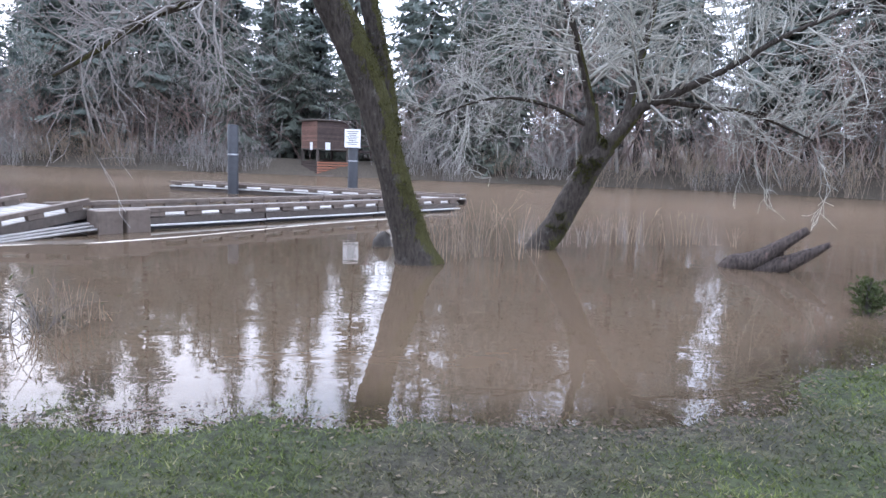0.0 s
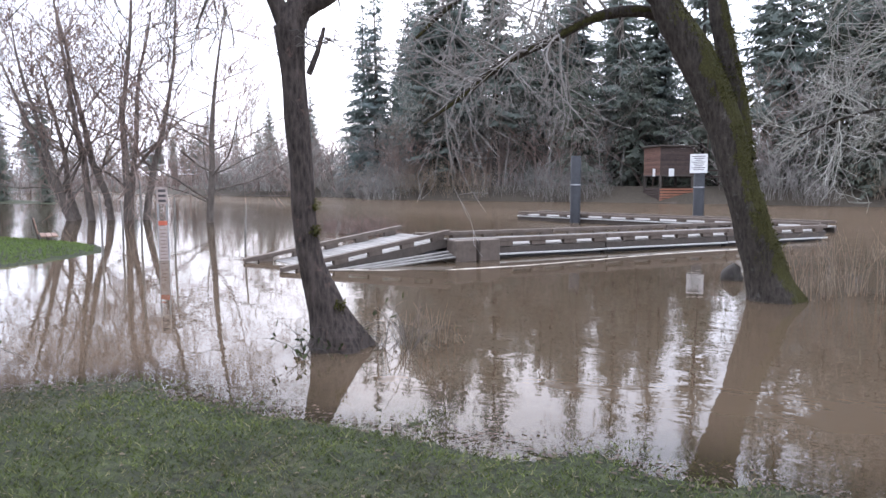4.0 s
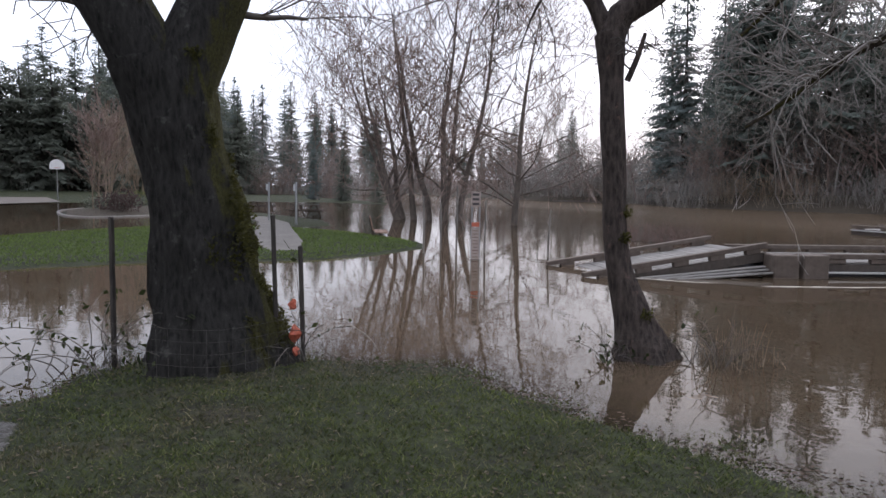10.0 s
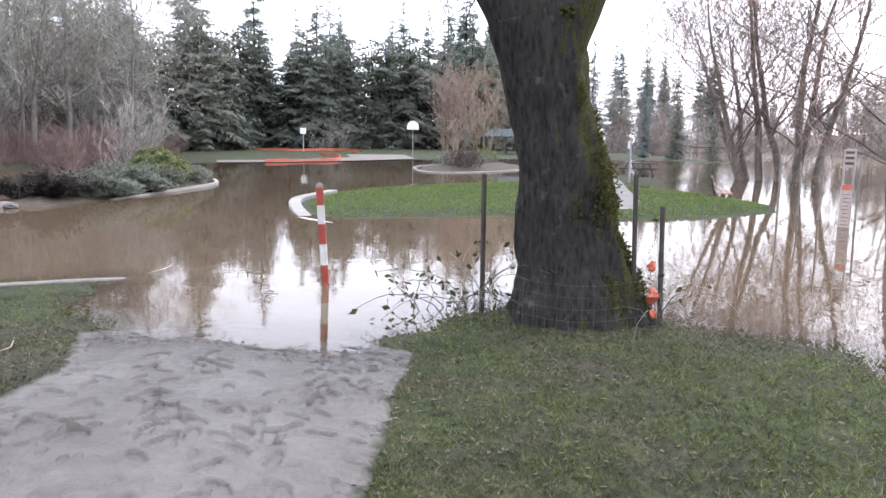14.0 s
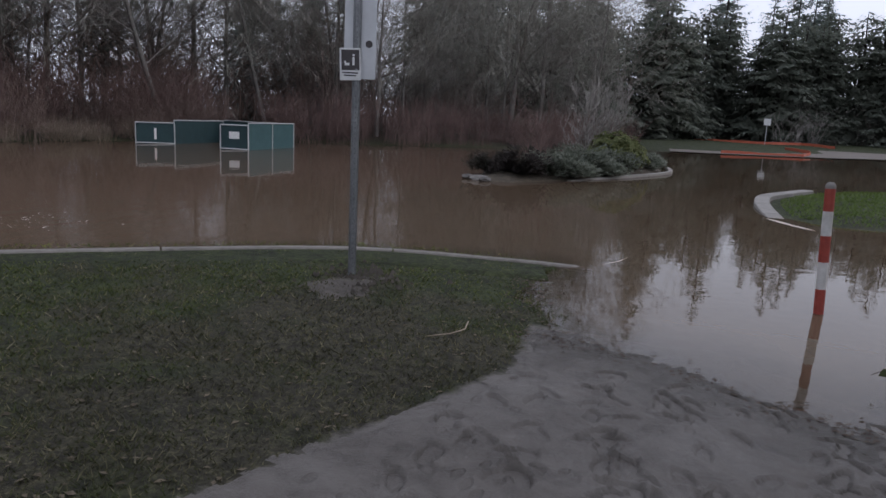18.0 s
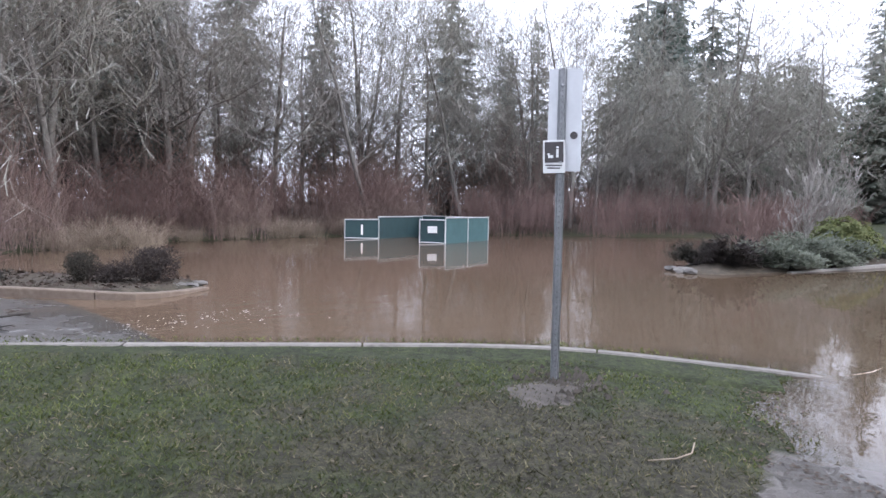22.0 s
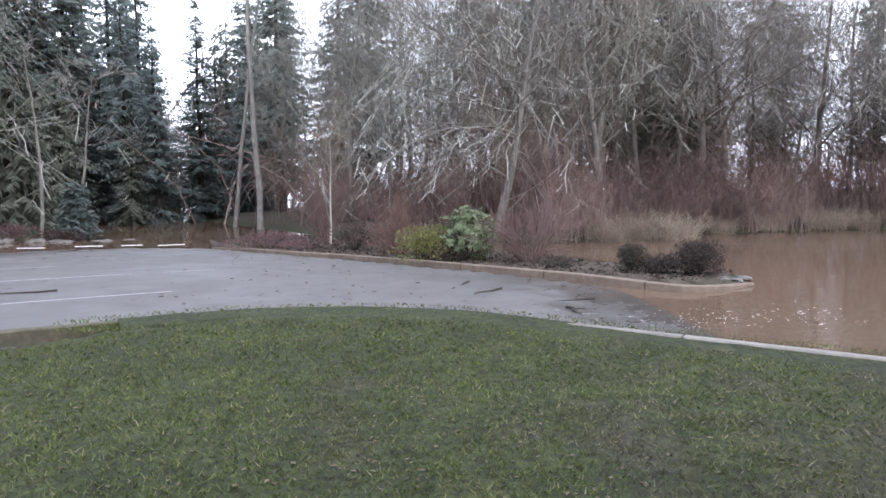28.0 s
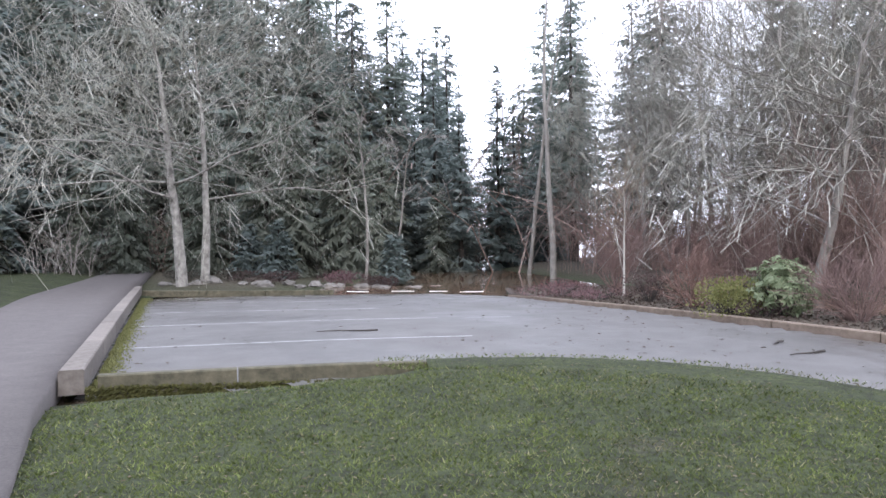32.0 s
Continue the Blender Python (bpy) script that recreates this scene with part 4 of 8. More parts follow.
def bark_moss(name, dark, light, amount, toward, patch=(0.2, 0.2, 0.18), patchy=0.35):
    """Furrowed wet bark with lichen or bare patches, and moss on the side that faces a given way."""
    k_ = Mat(name, 0.9, spec=0.2)
    vor = k_.n.new("ShaderNodeTexVoronoi")
    vor.inputs["Scale"].default_value = 9
    mp = k_.n.new("ShaderNodeMapping")
    mp.inputs["Scale"].default_value = (2.4, 2.4, 0.6)
    k_.l.new(k_.geo.outputs["Position"], mp.inputs["Vector"])
    k_.l.new(mp.outputs["Vector"], vor.inputs["Vector"])
    a, b = k_.noise(24, 8, 0.75, stretch=(1, 1, 0.4)), k_.noise(1.7, 4)
    h = k_.math("ADD", k_.math("MULTIPLY", vor.outputs["Distance"], 0.35), k_.math("MULTIPLY", a, 0.85))
    col = k_.ramp(h, [(0.32, dark), (0.6, light), (0.85, tuple(v * 1.6 for v in light))])
    pale = k_.ramp(k_.noise(6, 6, 0.75), [(0.58, (0,) * 3), (0.68, (patchy,) * 3)])
    col = k_.mix(pale, col, patch)
    dot = k_.n.new("ShaderNodeVectorMath")
    dot.operation = "DOT_PRODUCT"
    k_.l.new(k_.geo.outputs["Normal"], dot.inputs[0])
    dot.inputs[1].default_value = toward
    mk = k_.math("ADD", k_.math("MULTIPLY", dot.outputs["Value"], 0.45), k_.math("ADD", k_.math("MULTIPLY", b, 0.8), k_.math("MULTIPLY", a, 0.5)))
    mk = k_.ramp(mk, [(0.9 - amount, (0,) * 3), (1.06 - amount, (0.9,) * 3)])
    mossc = k_.ramp(k_.noise(45, 4, 0.7), [(0.3, (0.022, 0.022, 0.006)), (0.7, (0.085, 0.08, 0.022))])
    k_.color(k_.mix(mk, col, mossc)).bump(h, 1.0, 0.06)
    return k_.m


M["bark_a"] = bark_moss("bark_mossy", (0.012, 0.01, 0.008), (0.055, 0.046, 0.038), -0.08, (0.85, -0.5, 0.1))
M["bark_b"] = bark_moss("bark_scarred", (0.012, 0.01, 0.009), (0.075, 0.06, 0.052), -0.14, (0.8, -0.2, 0.3), (0.22, 0.14, 0.115), 0.6)
M["bark_d"] = bark_moss("bark_old", (0.005, 0.0048, 0.0045), (0.034, 0.032, 0.029), 0.0, (0.4, 0.9, 0.0), (0.16, 0.155, 0.14), 0.42)
M["moss_tuft"] = needle("moss_tuft", (0.022, 0.023, 0.006), (0.1, 0.096, 0.026))


def moss_tufts(me, toward, cut, n_, seed, parent, size=0.035):
    """Shaggy tufts of moss sprouting from the side of a stem that faces a given way."""
    rng = np.random.default_rng(seed)
    co, no = np.zeros(len(me.vertices) * 3, np.float32), np.zeros(len(me.vertices) * 3, np.float32)
    me.vertices.foreach_get("co", co)
    me.vertices.foreach_get("normal", no)
    co, no = co.reshape(-1, 3), no.reshape(-1, 3)
    fit = no @ np.array(toward) + np.array([0.75 * noise.noise(Vector(q) * 1.6) + 0.5 * noise.noise(Vector(q) * 6) for q in co])
    pick = np.nonzero((fit > cut) & (co[:, 2] > 0.15))[0]
    if not len(pick):
        return
    pick = rng.choice(pick, n_)
    p_ = co[pick] + rng.normal(0, 0.03, (n_, 3))
    d_ = no[pick] + rng.normal(0, 0.55, (n_, 3)) + np.array([0, 0, -0.25])
    d_ /= np.linalg.norm(d_, axis=1, keepdims=True)
    sd_ = np.cross(d_, rng.normal(0, 1, (n_, 3)))
    sd_ /= np.linalg.norm(sd_, axis=1, keepdims=True) + 1e-9
    L = size * rng.uniform(0.5, 1.3, (n_, 1))
    p_ = p_ - no[pick] * 0.012
    v_ = np.stack([p_ - sd_ * L * 0.4, p_ + sd_ * L * 0.4, p_ + d_ * L], 1).reshape(-1, 3)
    tagged(part("moss", mesh_np("moss", v_, np.arange(len(v_)).reshape(-1, 3), M["moss_tuft"]), parent, "shaggy yellow-green moss"), kind="stuff")


def trunk(tb, pts, radii, sides=26, step=0.09, ridge=0.09, seed=0.0, butt=0.0, butt_h=0.5):
    """A thick stem with bark ridges, lumps and, at its foot, root flares."""
    line = smooth_line(pts, step)
    pos = np.array([tuple(q) for q in line])
    arc = np.r_[0, np.cumsum(np.linalg.norm(np.diff(pos, axis=0), axis=1))]
    knots = np.linspace(0, arc[-1], len(radii)) if len(radii) != len(pts) else None
    if knots is None:
        ctl = np.array([tuple(p_) for p_ in pts])
        knots = [arc[int(np.argmin(np.linalg.norm(pos - c_, axis=1)))] for c_ in ctl]
    rad = np.interp(arc, knots, radii)
    ang = np.arange(sides) * 2 * np.pi / sides
    R = np.zeros((len(pos), sides))
    for i, s_ in enumerate(arc):
        for j, a in enumerate(ang):
            ca, sa = np.cos(a), np.sin(a)
            n1_ = noise.noise((ca * 3.2, sa * 3.2, s_ * 0.8 + seed))
            n2_ = noise.noise((ca * 9, sa * 9, s_ * 2.6 + seed))
            n3_ = noise.noise((ca * 1.2, sa * 1.2, s_ * 1.4 + seed + 7))
            fl = butt * max(0.0, 1 - max(pos[i][2], 0) / butt_h) ** 2 * (0.6 + 0.7 * np.cos(a * 5 + seed + n1_ * 2))
            R[i, j] = rad[i] * (1 + ridge * (n1_ * 0.9 + n2_ * 0.8) + 0.1 * n3_ + fl)
    tb.add(pos, R, sides)
    return pos, rad


def shoots(rng, out, pos, rad, n_, length, last, up, droop, minr=0.006, start=0.2, kids=(5, 5, 4), spread=0.9, flat=0.2):
    """Side branches along a limb."""
    for _ in range(n_):
        i = rng.integers(int(len(pos) * start), len(pos) - 1)
        t = unit(pos[i + 1] - pos[i])
        side = rng.normal(0, 1, 3) * np.array([1, 1, 0.8]) + np.array([0, 0, flat])
        side = unit(side - t * (side @ t))
        grow(rng, out, pos[i], unit(t * 0.4 + side), length * rng.uniform(0.5, 1.2), max(min(rad[i] * 0.35, 0.05), minr), 1, last, up, spread, kids, 0.1, droop * 0.6, minr)


def near_tree(name, label, bark, stems, limbs, twigmat, seed, mossy=None):
    rng = np.random.default_rng(seed)
    ob = thing(name, (0, 0, 0), label, "tree")
    tb = Tubes()
    for kw in stems:
        trunk(tb, **kw)
    stem = part("trunk", tb.mesh("trunk", bark), ob)
    if mossy:
        moss_tufts(stem.data, *mossy, seed, ob)
    out = {}
    for i, (pts, radii, n_, length, last, up, droop) in enumerate(limbs):
        lb = Tubes()
        pos, rad = trunk(lb, pts, radii, 12, 0.14, 0.06, seed + i * 3.0)
        part("limb", lb.mesh("limb", bark), ob)
        shoots(rng, out, pos, rad, n_, length, last, up, droop)
    tw = Tubes()
    for lv, some in out.items():
        for pts, rad in some:
            tw.add(pts, rad, 4 if lv <= 2 else 3)
    if tw.n:
        tagged(part("twig_mass", tw.mesh("twig_mass", M[twigmat]), ob), kind="stuff")
    return ob


near_tree("mossy_leaning_tree", "leaning tree with yellow-green moss standing in flood water", M["bark_a"],
          [dict(pts=[(-0.55, 12.0, -0.6), (-0.6, 12.01, -0.02), (-0.76, 12.0, 0.54), (-0.97, 11.98, 1.28), (-1.22, 11.96, 2.02), (-1.38, 11.94, 2.67), (-1.63, 11.91, 3.31), (-1.92, 11.87, 3.95), (-2.3, 11.8, 4.6), (-2.7, 11.7, 5.6)], radii=[0.42, 0.37, 0.31, 0.28, 0.26, 0.27, 0.28, 0.27, 0.24, 0.18], seed=1.0, butt=0.25, butt_h=0.3),
           dict(pts=[(-1.1, 12.1, 2.2), (-1.19, 12.21, 2.64), (-1.3, 12.2, 3.33), (-1.47, 12.18, 4.07), (-1.63, 12.16, 4.9), (-1.7, 12.1, 6.5)], radii=[0.14, 0.17, 0.16, 0.15, 0.14, 0.1], seed=5.0)],
          [([(-1.87, 12.05, 3.9), (-2.27, 12.06, 4.41), (-2.67, 11.97, 4.66), (-3.41, 11.78, 4.64), (-4.16, 11.54, 4.29), (-4.93, 11.23, 3.91), (-5.57, 10.92, 3.35), (-6.16, 10.6, 2.87)], [0.13, 0.11, 0.1, 0.09, 0.08, 0.07, 0.05, 0.03], 26, 1.5, 3, -0.02, 0.12),
           ([(-2.2, 11.8, 4.5), (-2.9, 11.6, 5.1), (-4.0, 11.5, 5.4), (-5.5, 11.2, 5.2), (-6.6, 11, 4.4)], [0.13, 0.1, 0.08, 0.06, 0.03], 26, 1.7, 3, -0.02, 0.15),
           ([(-1.7, 12.1, 5.6), (-0.6, 12.2, 6.2), (0.8, 12.3, 6.2), (2.2, 12.4, 5.6)], [0.11, 0.09, 0.07, 0.03], 26, 1.8, 3, -0.02, 0.12),
           ([(-2.7, 11.7, 5.5), (-3.0, 11.6, 7.0), (-3.6, 11.6, 8.5)], [0.16, 0.12, 0.06], 12, 1.6, 3, 0.0, 0.08)], "twig_grey", 61, ((0.85, -0.5, 0.1), 0.72, 6000))
near_tree("forked_tree", "slim scarred tree forking above, standing in flood water", M["bark_b"],
          [dict(pts=[(-4.68, 6.2, -0.6), (-4.7, 6.17, -0.04), (-4.8, 6.09, 0.45), (-4.92, 5.99, 0.96), (-4.97, 5.95, 1.41), (-4.99, 5.93, 2.04), (-5.02, 5.91, 2.54), (-5.04, 5.89, 2.98), (-5.06, 5.87, 3.5)], radii=[0.42, 0.31, 0.2, 0.14, 0.13, 0.125, 0.135, 0.125, 0.16], seed=11.0, butt=0.3, butt_h=0.45)],
          [([(-5.06, 5.86, 3.4), (-5.15, 5.79, 3.71), (-5.24, 5.71, 3.92), (-5.4, 5.56, 4.04), (-5.7, 5.3, 4.15), (-6.3, 4.9, 4.6)], [0.1, 0.09, 0.08, 0.07, 0.06, 0.03], 8, 0.9, 3, 0.02, 0.12),
           ([(-5.06, 5.86, 3.4), (-4.99, 5.94, 3.69), (-4.8, 6.09, 3.84), (-4.65, 6.21, 4.0), (-4.52, 6.3, 4.24), (-4.3, 6.45, 5.0), (-3.9, 6.7, 6.2)], [0.15, 0.15, 0.15, 0.14, 0.13, 0.1, 0.05], 13, 1.1, 3, -0.03, 0.2),
           ([(-4.9, 5.98, 3.0), (-4.83, 6.05, 3.25), (-4.78, 6.1, 3.5)], [0.035, 0.03, 0.02], 3, 0.4, 3, 0.0, 0.1)], "twig_dark", 62, ((0.8, 0.1, -0.5), 1.0, 500))
near_tree("old_dark_tree", "massive old tree with dark wet bark and moss on the bank", M["bark_d"],
          [dict(pts=[(-6.95, 2.26, -0.5), (-6.97, 2.24, 0.05), (-6.98, 2.2, 0.55), (-7.01, 2.13, 1.06), (-7.05, 2.04, 1.64), (-7.09, 1.93, 2.21), (-7.12, 1.84, 2.6), (-7.16, 1.78, 3.0)], radii=[0.85, 0.68, 0.56, 0.49, 0.45, 0.41, 0.42, 0.48], sides=44, step=0.06, ridge=0.17, seed=21.0, butt=0.16, butt_h=0.6)],
          [([(-7.15, 1.85, 2.6), (-7.2, 1.62, 3.1), (-7.28, 1.35, 3.6), (-7.4, 0.95, 4.2), (-7.7, 0.3, 5.4)], [0.34, 0.33, 0.3, 0.26, 0.16], 5, 1.4, 3, 0.05, 0.05),
           ([(-7.12, 1.9, 2.6), (-7.1, 2.08, 3.15), (-7.04, 2.3, 3.7), (-6.95, 2.55, 4.3), (-6.7, 3.1, 5.6)], [0.36, 0.34, 0.3, 0.26, 0.16], 5, 1.4, 3, 0.05, 0.05)], "twig_dark", 63, ((0.45, 0.9, 0.0), 0.95, 5000))
near_tree("bowed_tree", "bowed mossy tree with a wide crown of bare grey twigs", M["bark_a"],
          [dict(pts=[(1.8, 14.9, -0.6), (1.93, 14.88, 0.0), (2.29, 14.83, 0.63), (2.66, 14.77, 1.37), (2.92, 14.73, 1.91), (3.2, 14.67, 2.25)], radii=[0.33, 0.29, 0.27, 0.26, 0.27, 0.18], seed=31.0),
           dict(pts=[(2.86, 14.73, 1.85), (2.83, 14.74, 2.44), (2.85, 14.74, 3.1)], radii=[0.17, 0.19, 0.1], sides=16, seed=33.0)],
          [([(3.05, 14.7, 2.1), (3.29, 14.65, 2.34), (3.54, 14.59, 2.69), (3.8, 14.53, 3.04), (4.11, 14.44, 3.18), (4.76, 14.24, 3.5), (5.43, 14.01, 3.87), (6.3, 13.64, 4.43), (7.6, 13.24, 5.0)], [0.17, 0.16, 0.14, 0.12, 0.1, 0.08, 0.06, 0.05, 0.02], 44, 1.6, 3, 0.02, 0.07),
           ([(2.85, 14.74, 2.9), (2.6, 14.6, 3.7), (2.2, 14.3, 4.8), (1.6, 14.0, 6.0)], [0.1, 0.08, 0.06, 0.03], 34, 2.1, 3, 0.0, 0.1),
           ([(3.54, 14.6, 2.7), (3.7, 14.8, 3.6), (4.0, 15.0, 4.8), (4.2, 15.2, 6.2)], [0.11, 0.09, 0.06, 0.03], 34, 2.0, 3, 0.02, 0.08),
           ([(4.11, 14.44, 3.18), (5.0, 14.6, 3.1), (6.2, 14.8, 3.0), (7.6, 15.0, 2.5)], [0.06, 0.05, 0.04, 0.02], 24, 1.2, 3, 0.04, 0.02),
           ([(2.83, 14.74, 2.6), (1.9, 14.5, 3.0), (0.8, 14.2, 3.1), (-0.4, 14.0, 2.7)], [0.05, 0.045, 0.03, 0.015], 22, 1.1, 3, 0.02, 0.04)], "twig_lichen", 64, ((0.3, -0.5, 0.8), 0.6, 4000))

# flooded clump of slender trees, and one that stands apart
for i, (x, y, h, lx, ly) in enumerate(((-32.0, 19.9, 15, -0.22, -0.2), (-31.6, 20.5, 17, -0.12, -0.1), (-31.1, 21.2, 18, -0.05, -0.02), (-30.8, 21.9, 16, 0.06, 0.05), (-30.4, 21.5, 19, 0.04, 0.0), (-30.2, 22.4, 17, 0.14, 0.12), (-33.2, 21.0, 13, -0.38, -0.3), (-32.6, 20.2, 14, -0.3, -0.3))):
    out = {}
    rg = np.random.default_rng(70 + i)
    grow(rg, out, np.array([0, 0, -0.7]), unit(np.array([lx, ly, 1.0])), h * 0.74, 0.2, 0, 4, 0.02, 1.0, (12, 6, 5, 3), 0.1, 0.0, 0.0125, (0.36, 0.56), 0.18, 0.7, 0.42)
    mm = branch_meshes("tree", out, M["bark_brown"], M["twig_warm"])
    t_ = thing("slender_tree", (x - 0.6, y + 1.8, 0), "slender bare tree standing in the flood", "tree", "flooded tree clump")
    part("trunk", mm[0], t_)
    part("crown", mm[1], t_)
mm = bare_tree(88, 12.5, 0.2, 1, 0.02, 4, (20, 7, 5, 4), 1.15, 0.015, "bark_brown", "twig_warm", 0.0125, 0.02, (0.42, 0.55), 0.14, 0.85, 0.4, 0.42)
t_ = thing("lone_flooded_tree", (-25.8, 23.9, 0), "lone bare tree standing in the flooded river margin", "tree")
part("trunk", mm[0], t_)
part("crown", mm[1], t_)

# ---- kerbs, car park, paths ----


def sweep(line, w, h, mat, name, parent, piece=2.4, low=0.3, label="", joint=0.012):
    """Kerb pieces end to end along a line of (x, y, z of the top)."""
    pts = [Vector(p_) for p_ in smooth_line(line, 0.3)]
    acc, start, run = 0.0, 0, []
    for i in range(1, len(pts)):
        acc += (pts[i] - pts[i - 1]).length
        if acc >= piece or i == len(pts) - 1:
            run.append(pts[start:i + 1])
            start, acc = i, 0.0
    for seg in run:
        if len(seg) < 2:
            continue
        v, f = [], []
        n_ = len(seg)
        cut = (seg[1] - seg[0]).normalized() * joint
        seg = [seg[0] + cut, *seg[1:-1], seg[-1] - (seg[-1] - seg[-2]).normalized() * joint] if n_ > 2 else seg
        for i in range(n_):
            t = (seg[min(i + 1, n_ - 1)] - seg[max(i - 1, 0)])
            nr = Vector((-t.y, t.x, 0)).normalized()
            c_ = seg[i]
            b_ = 0.018
            prof = [(-w / 2, -low), (-w / 2, -b_), (-w / 2 + b_, 0), (w / 2 - b_, 0), (w / 2, -b_), (w / 2, -low)]
            v += [(c_.x + nr.x * a, c_.y + nr.y * a, c_.z + b) for a, b in prof]
        k_ = 6
        for i in range(n_ - 1):
            for j in range(k_ - 1):
                f.append((i * k_ + j, i * k_ + j + 1, (i + 1) * k_ + j + 1, (i + 1) * k_ + j))
        f += [tuple(range(k_))[::-1], tuple((n_ - 1) * k_ + j for j in range(k_))]
        part(name, mesh_of(name, v, f, mat), parent, label)


kerb = thing("lawn_kerb", (0, 0, 0), "pale concrete kerb between lawn and flooded car park", "kerb", kind="structure")
KA = [(-10.1, -2.75, -0.02), (-9.72, -3.3, 0.05), (-9.42, -4.0, 0.08), (-9.2, -4.6, 0.1), (-8.8, -5.4, 0.12), (-8.2, -6.15, 0.13), (-7.3, -7.05, 0.14), (-5.9, -8.4, 0.15), (-4.7, -9.45, 0.17), (-3.5, -10.45, 0.19), (-2.5, -11.0, 0.2), (-1.3, -11.3, 0.215), (0.1, -11.2, 0.225), (1.3, -10.8, 0.235), (2.3, -10.15, 0.25)]
M["concrete_worn"] = simple("concrete_worn", (0.1, 0.09, 0.078), (0.24, 0.22, 0.195), 9, 0.9, bump=0.4, dist=0.008, vary=0.2)
sweep(KA[:-1], 0.15, 0, M["concrete_worn"], "kerb_piece", kerb)
edge_pts = smooth_line(KA[1:-1], 0.25)
v, f = [], []
for i, p_ in enumerate(edge_pts):
    t = edge_pts[min(i + 1, len(edge_pts) - 1)] - edge_pts[max(i - 1, 0)]
    nr = Vector((-t.y, t.x, 0)).normalized()
    for j in range(6):
        q = p_ + nr * (0.05 - 0.16 * min(1, max(0, (p_.x + 5.5) / 2)) + j * 0.17)
        zz = max(height_at(q.x, q.y) - 0.03, p_.z - 0.02 + 0.035 * min(1, max(0, (p_.x + 5.5) / 2))) if j < 5 else height_at(q.x, q.y) - 0.06
        v.append((q.x, q.y, zz + 0.012 * noise.noise((q.x * 4, q.y * 4, 0))))
for i in range(len(edge_pts) - 1):
    f += [(i * 6 + j, i * 6 + j + 1, i * 6 + j + 7, i * 6 + j + 6) for j in range(5)]
tagged(new("lawn_verge", mesh_of("lawn_verge", v, f, M["ground"], True)), "turf edge of the lawn meeting the kerb", "lawn", kind="structure")
M["concrete_mossy"] = simple("concrete_mossy", (0.02, 0.02, 0.01), (0.13, 0.115, 0.075), 7, 0.95, bump=0.7, dist=0.02, vary=0.1)
kb = thing("car_park_kerb", (0, 0, 0), "weathered concrete kerb with moss along its foot", "kerb", kind="structure")
sweep([(1.25, -10.82, 0.235), (2.3, -10.15, 0.285), (3.4, -9.4, 0.32), (4.75, -8.5, 0.35)], 0.16, 0, M["concrete_mossy"], "kerb_piece", kb)
rg = np.random.default_rng(6)
v, f = [], []
for i in range(1500):
    t = rg.uniform(0, 1) ** 0.7
    x, y = 1.4 + 3.4 * t, -10.72 + 2.27 * t
    off = 0.085 + abs(rg.normal(0, 0.02))
    x, y = x - 0.55 * off * 0.3 + rg.normal(0, 0.01), y + off
    z = max(height_at(x, y), 0.03) + rg.uniform(0, 0.2) * t
    s_ = rg.uniform(0.012, 0.035)
    a = rg.uniform(0, 6.28)
    b = len(v)
    v += [(x + s_ * math.cos(a), y, z + s_ * math.sin(a)), (x + s_ * math.cos(a + 2.1), y, z + s_ * math.sin(a + 2.1)), (x + s_ * math.cos(a + 4.2), y, z + s_ * math.sin(a + 4.2)), (x, y + 0.03, z - 0.01)]
    f += [(b, b + 1, b + 3), (b + 1, b + 2, b + 3), (b + 2, b, b + 3)]
fm = thing("kerb_moss", (0, 0, 0), "dark olive moss hanging on the kerb's lawn face", "moss", kind="stuff")
part("moss_tufts", mesh_of("moss", v, f, M["moss_tuft"]), fm)
M["concrete_brown"] = simple("concrete_brown", (0.075, 0.064, 0.054), (0.19, 0.165, 0.142), 9, 0.9, bump=0.5, dist=0.01, vary=0.2)
sweep([(4.95, -8.3, 0.43), (11.3, -16.75, 0.45), (17.6, -25.2, 0.43)], 0.28, 0, M["concrete_brown"], "kerb_piece", kb, 2.7)
sweep([(17.5, -25.3, 0.26), (13.5, -26.0, 0.22), (9.8, -26.7, 0.2)], 0.15, 0, M["concrete_mossy"], "kerb_piece", kb, 2.4)
mossm = thing("kerb_moss", (0, 0, 0), "bright yellow-green moss growing along the kerb's foot", "moss", kind="stuff")
rg = np.random.default_rng(5)
v, f = [], []
for i in range(2600):
    t = rg.uniform(0, 1)
    d_ = abs(rg.normal(0, 0.16)) + 0.13
    x, y = 4.95 + 12.6 * t - 0.8 * d_, -8.4 - 16.8 * t - 0.6 * d_
    s_ = rg.uniform(0.02, 0.05) * (1 - min(d_, 0.6))
    z = 0.175 - 0.012 * math.hypot(x - 4, y + 15) + 0.012
    up_ = rg.uniform(0.01, 0.09) * max(0, 1 - d_ * 2.6)
    b = len(v)
    a = rg.uniform(0, 6.28)
    v += [(x + s_ * math.cos(a), y + s_ * math.sin(a), z), (x + s_ * math.cos(a + 2.1), y + s_ * math.sin(a + 2.1), z), (x + s_ * math.cos(a + 4.2), y + s_ * math.sin(a + 4.2), z), (x, y, z + 0.02 + up_)]
    f += [(b, b + 1, b + 3), (b + 1, b + 2, b + 3), (b + 2, b, b + 3)]
part("moss_tufts", mesh_of("moss", v, f, M["leaf_yellow"]), mossm)
pk = thing("planter_kerb", (0, 0, 0), "brown-stained concrete kerb round the planting bed", "kerb", kind="structure")
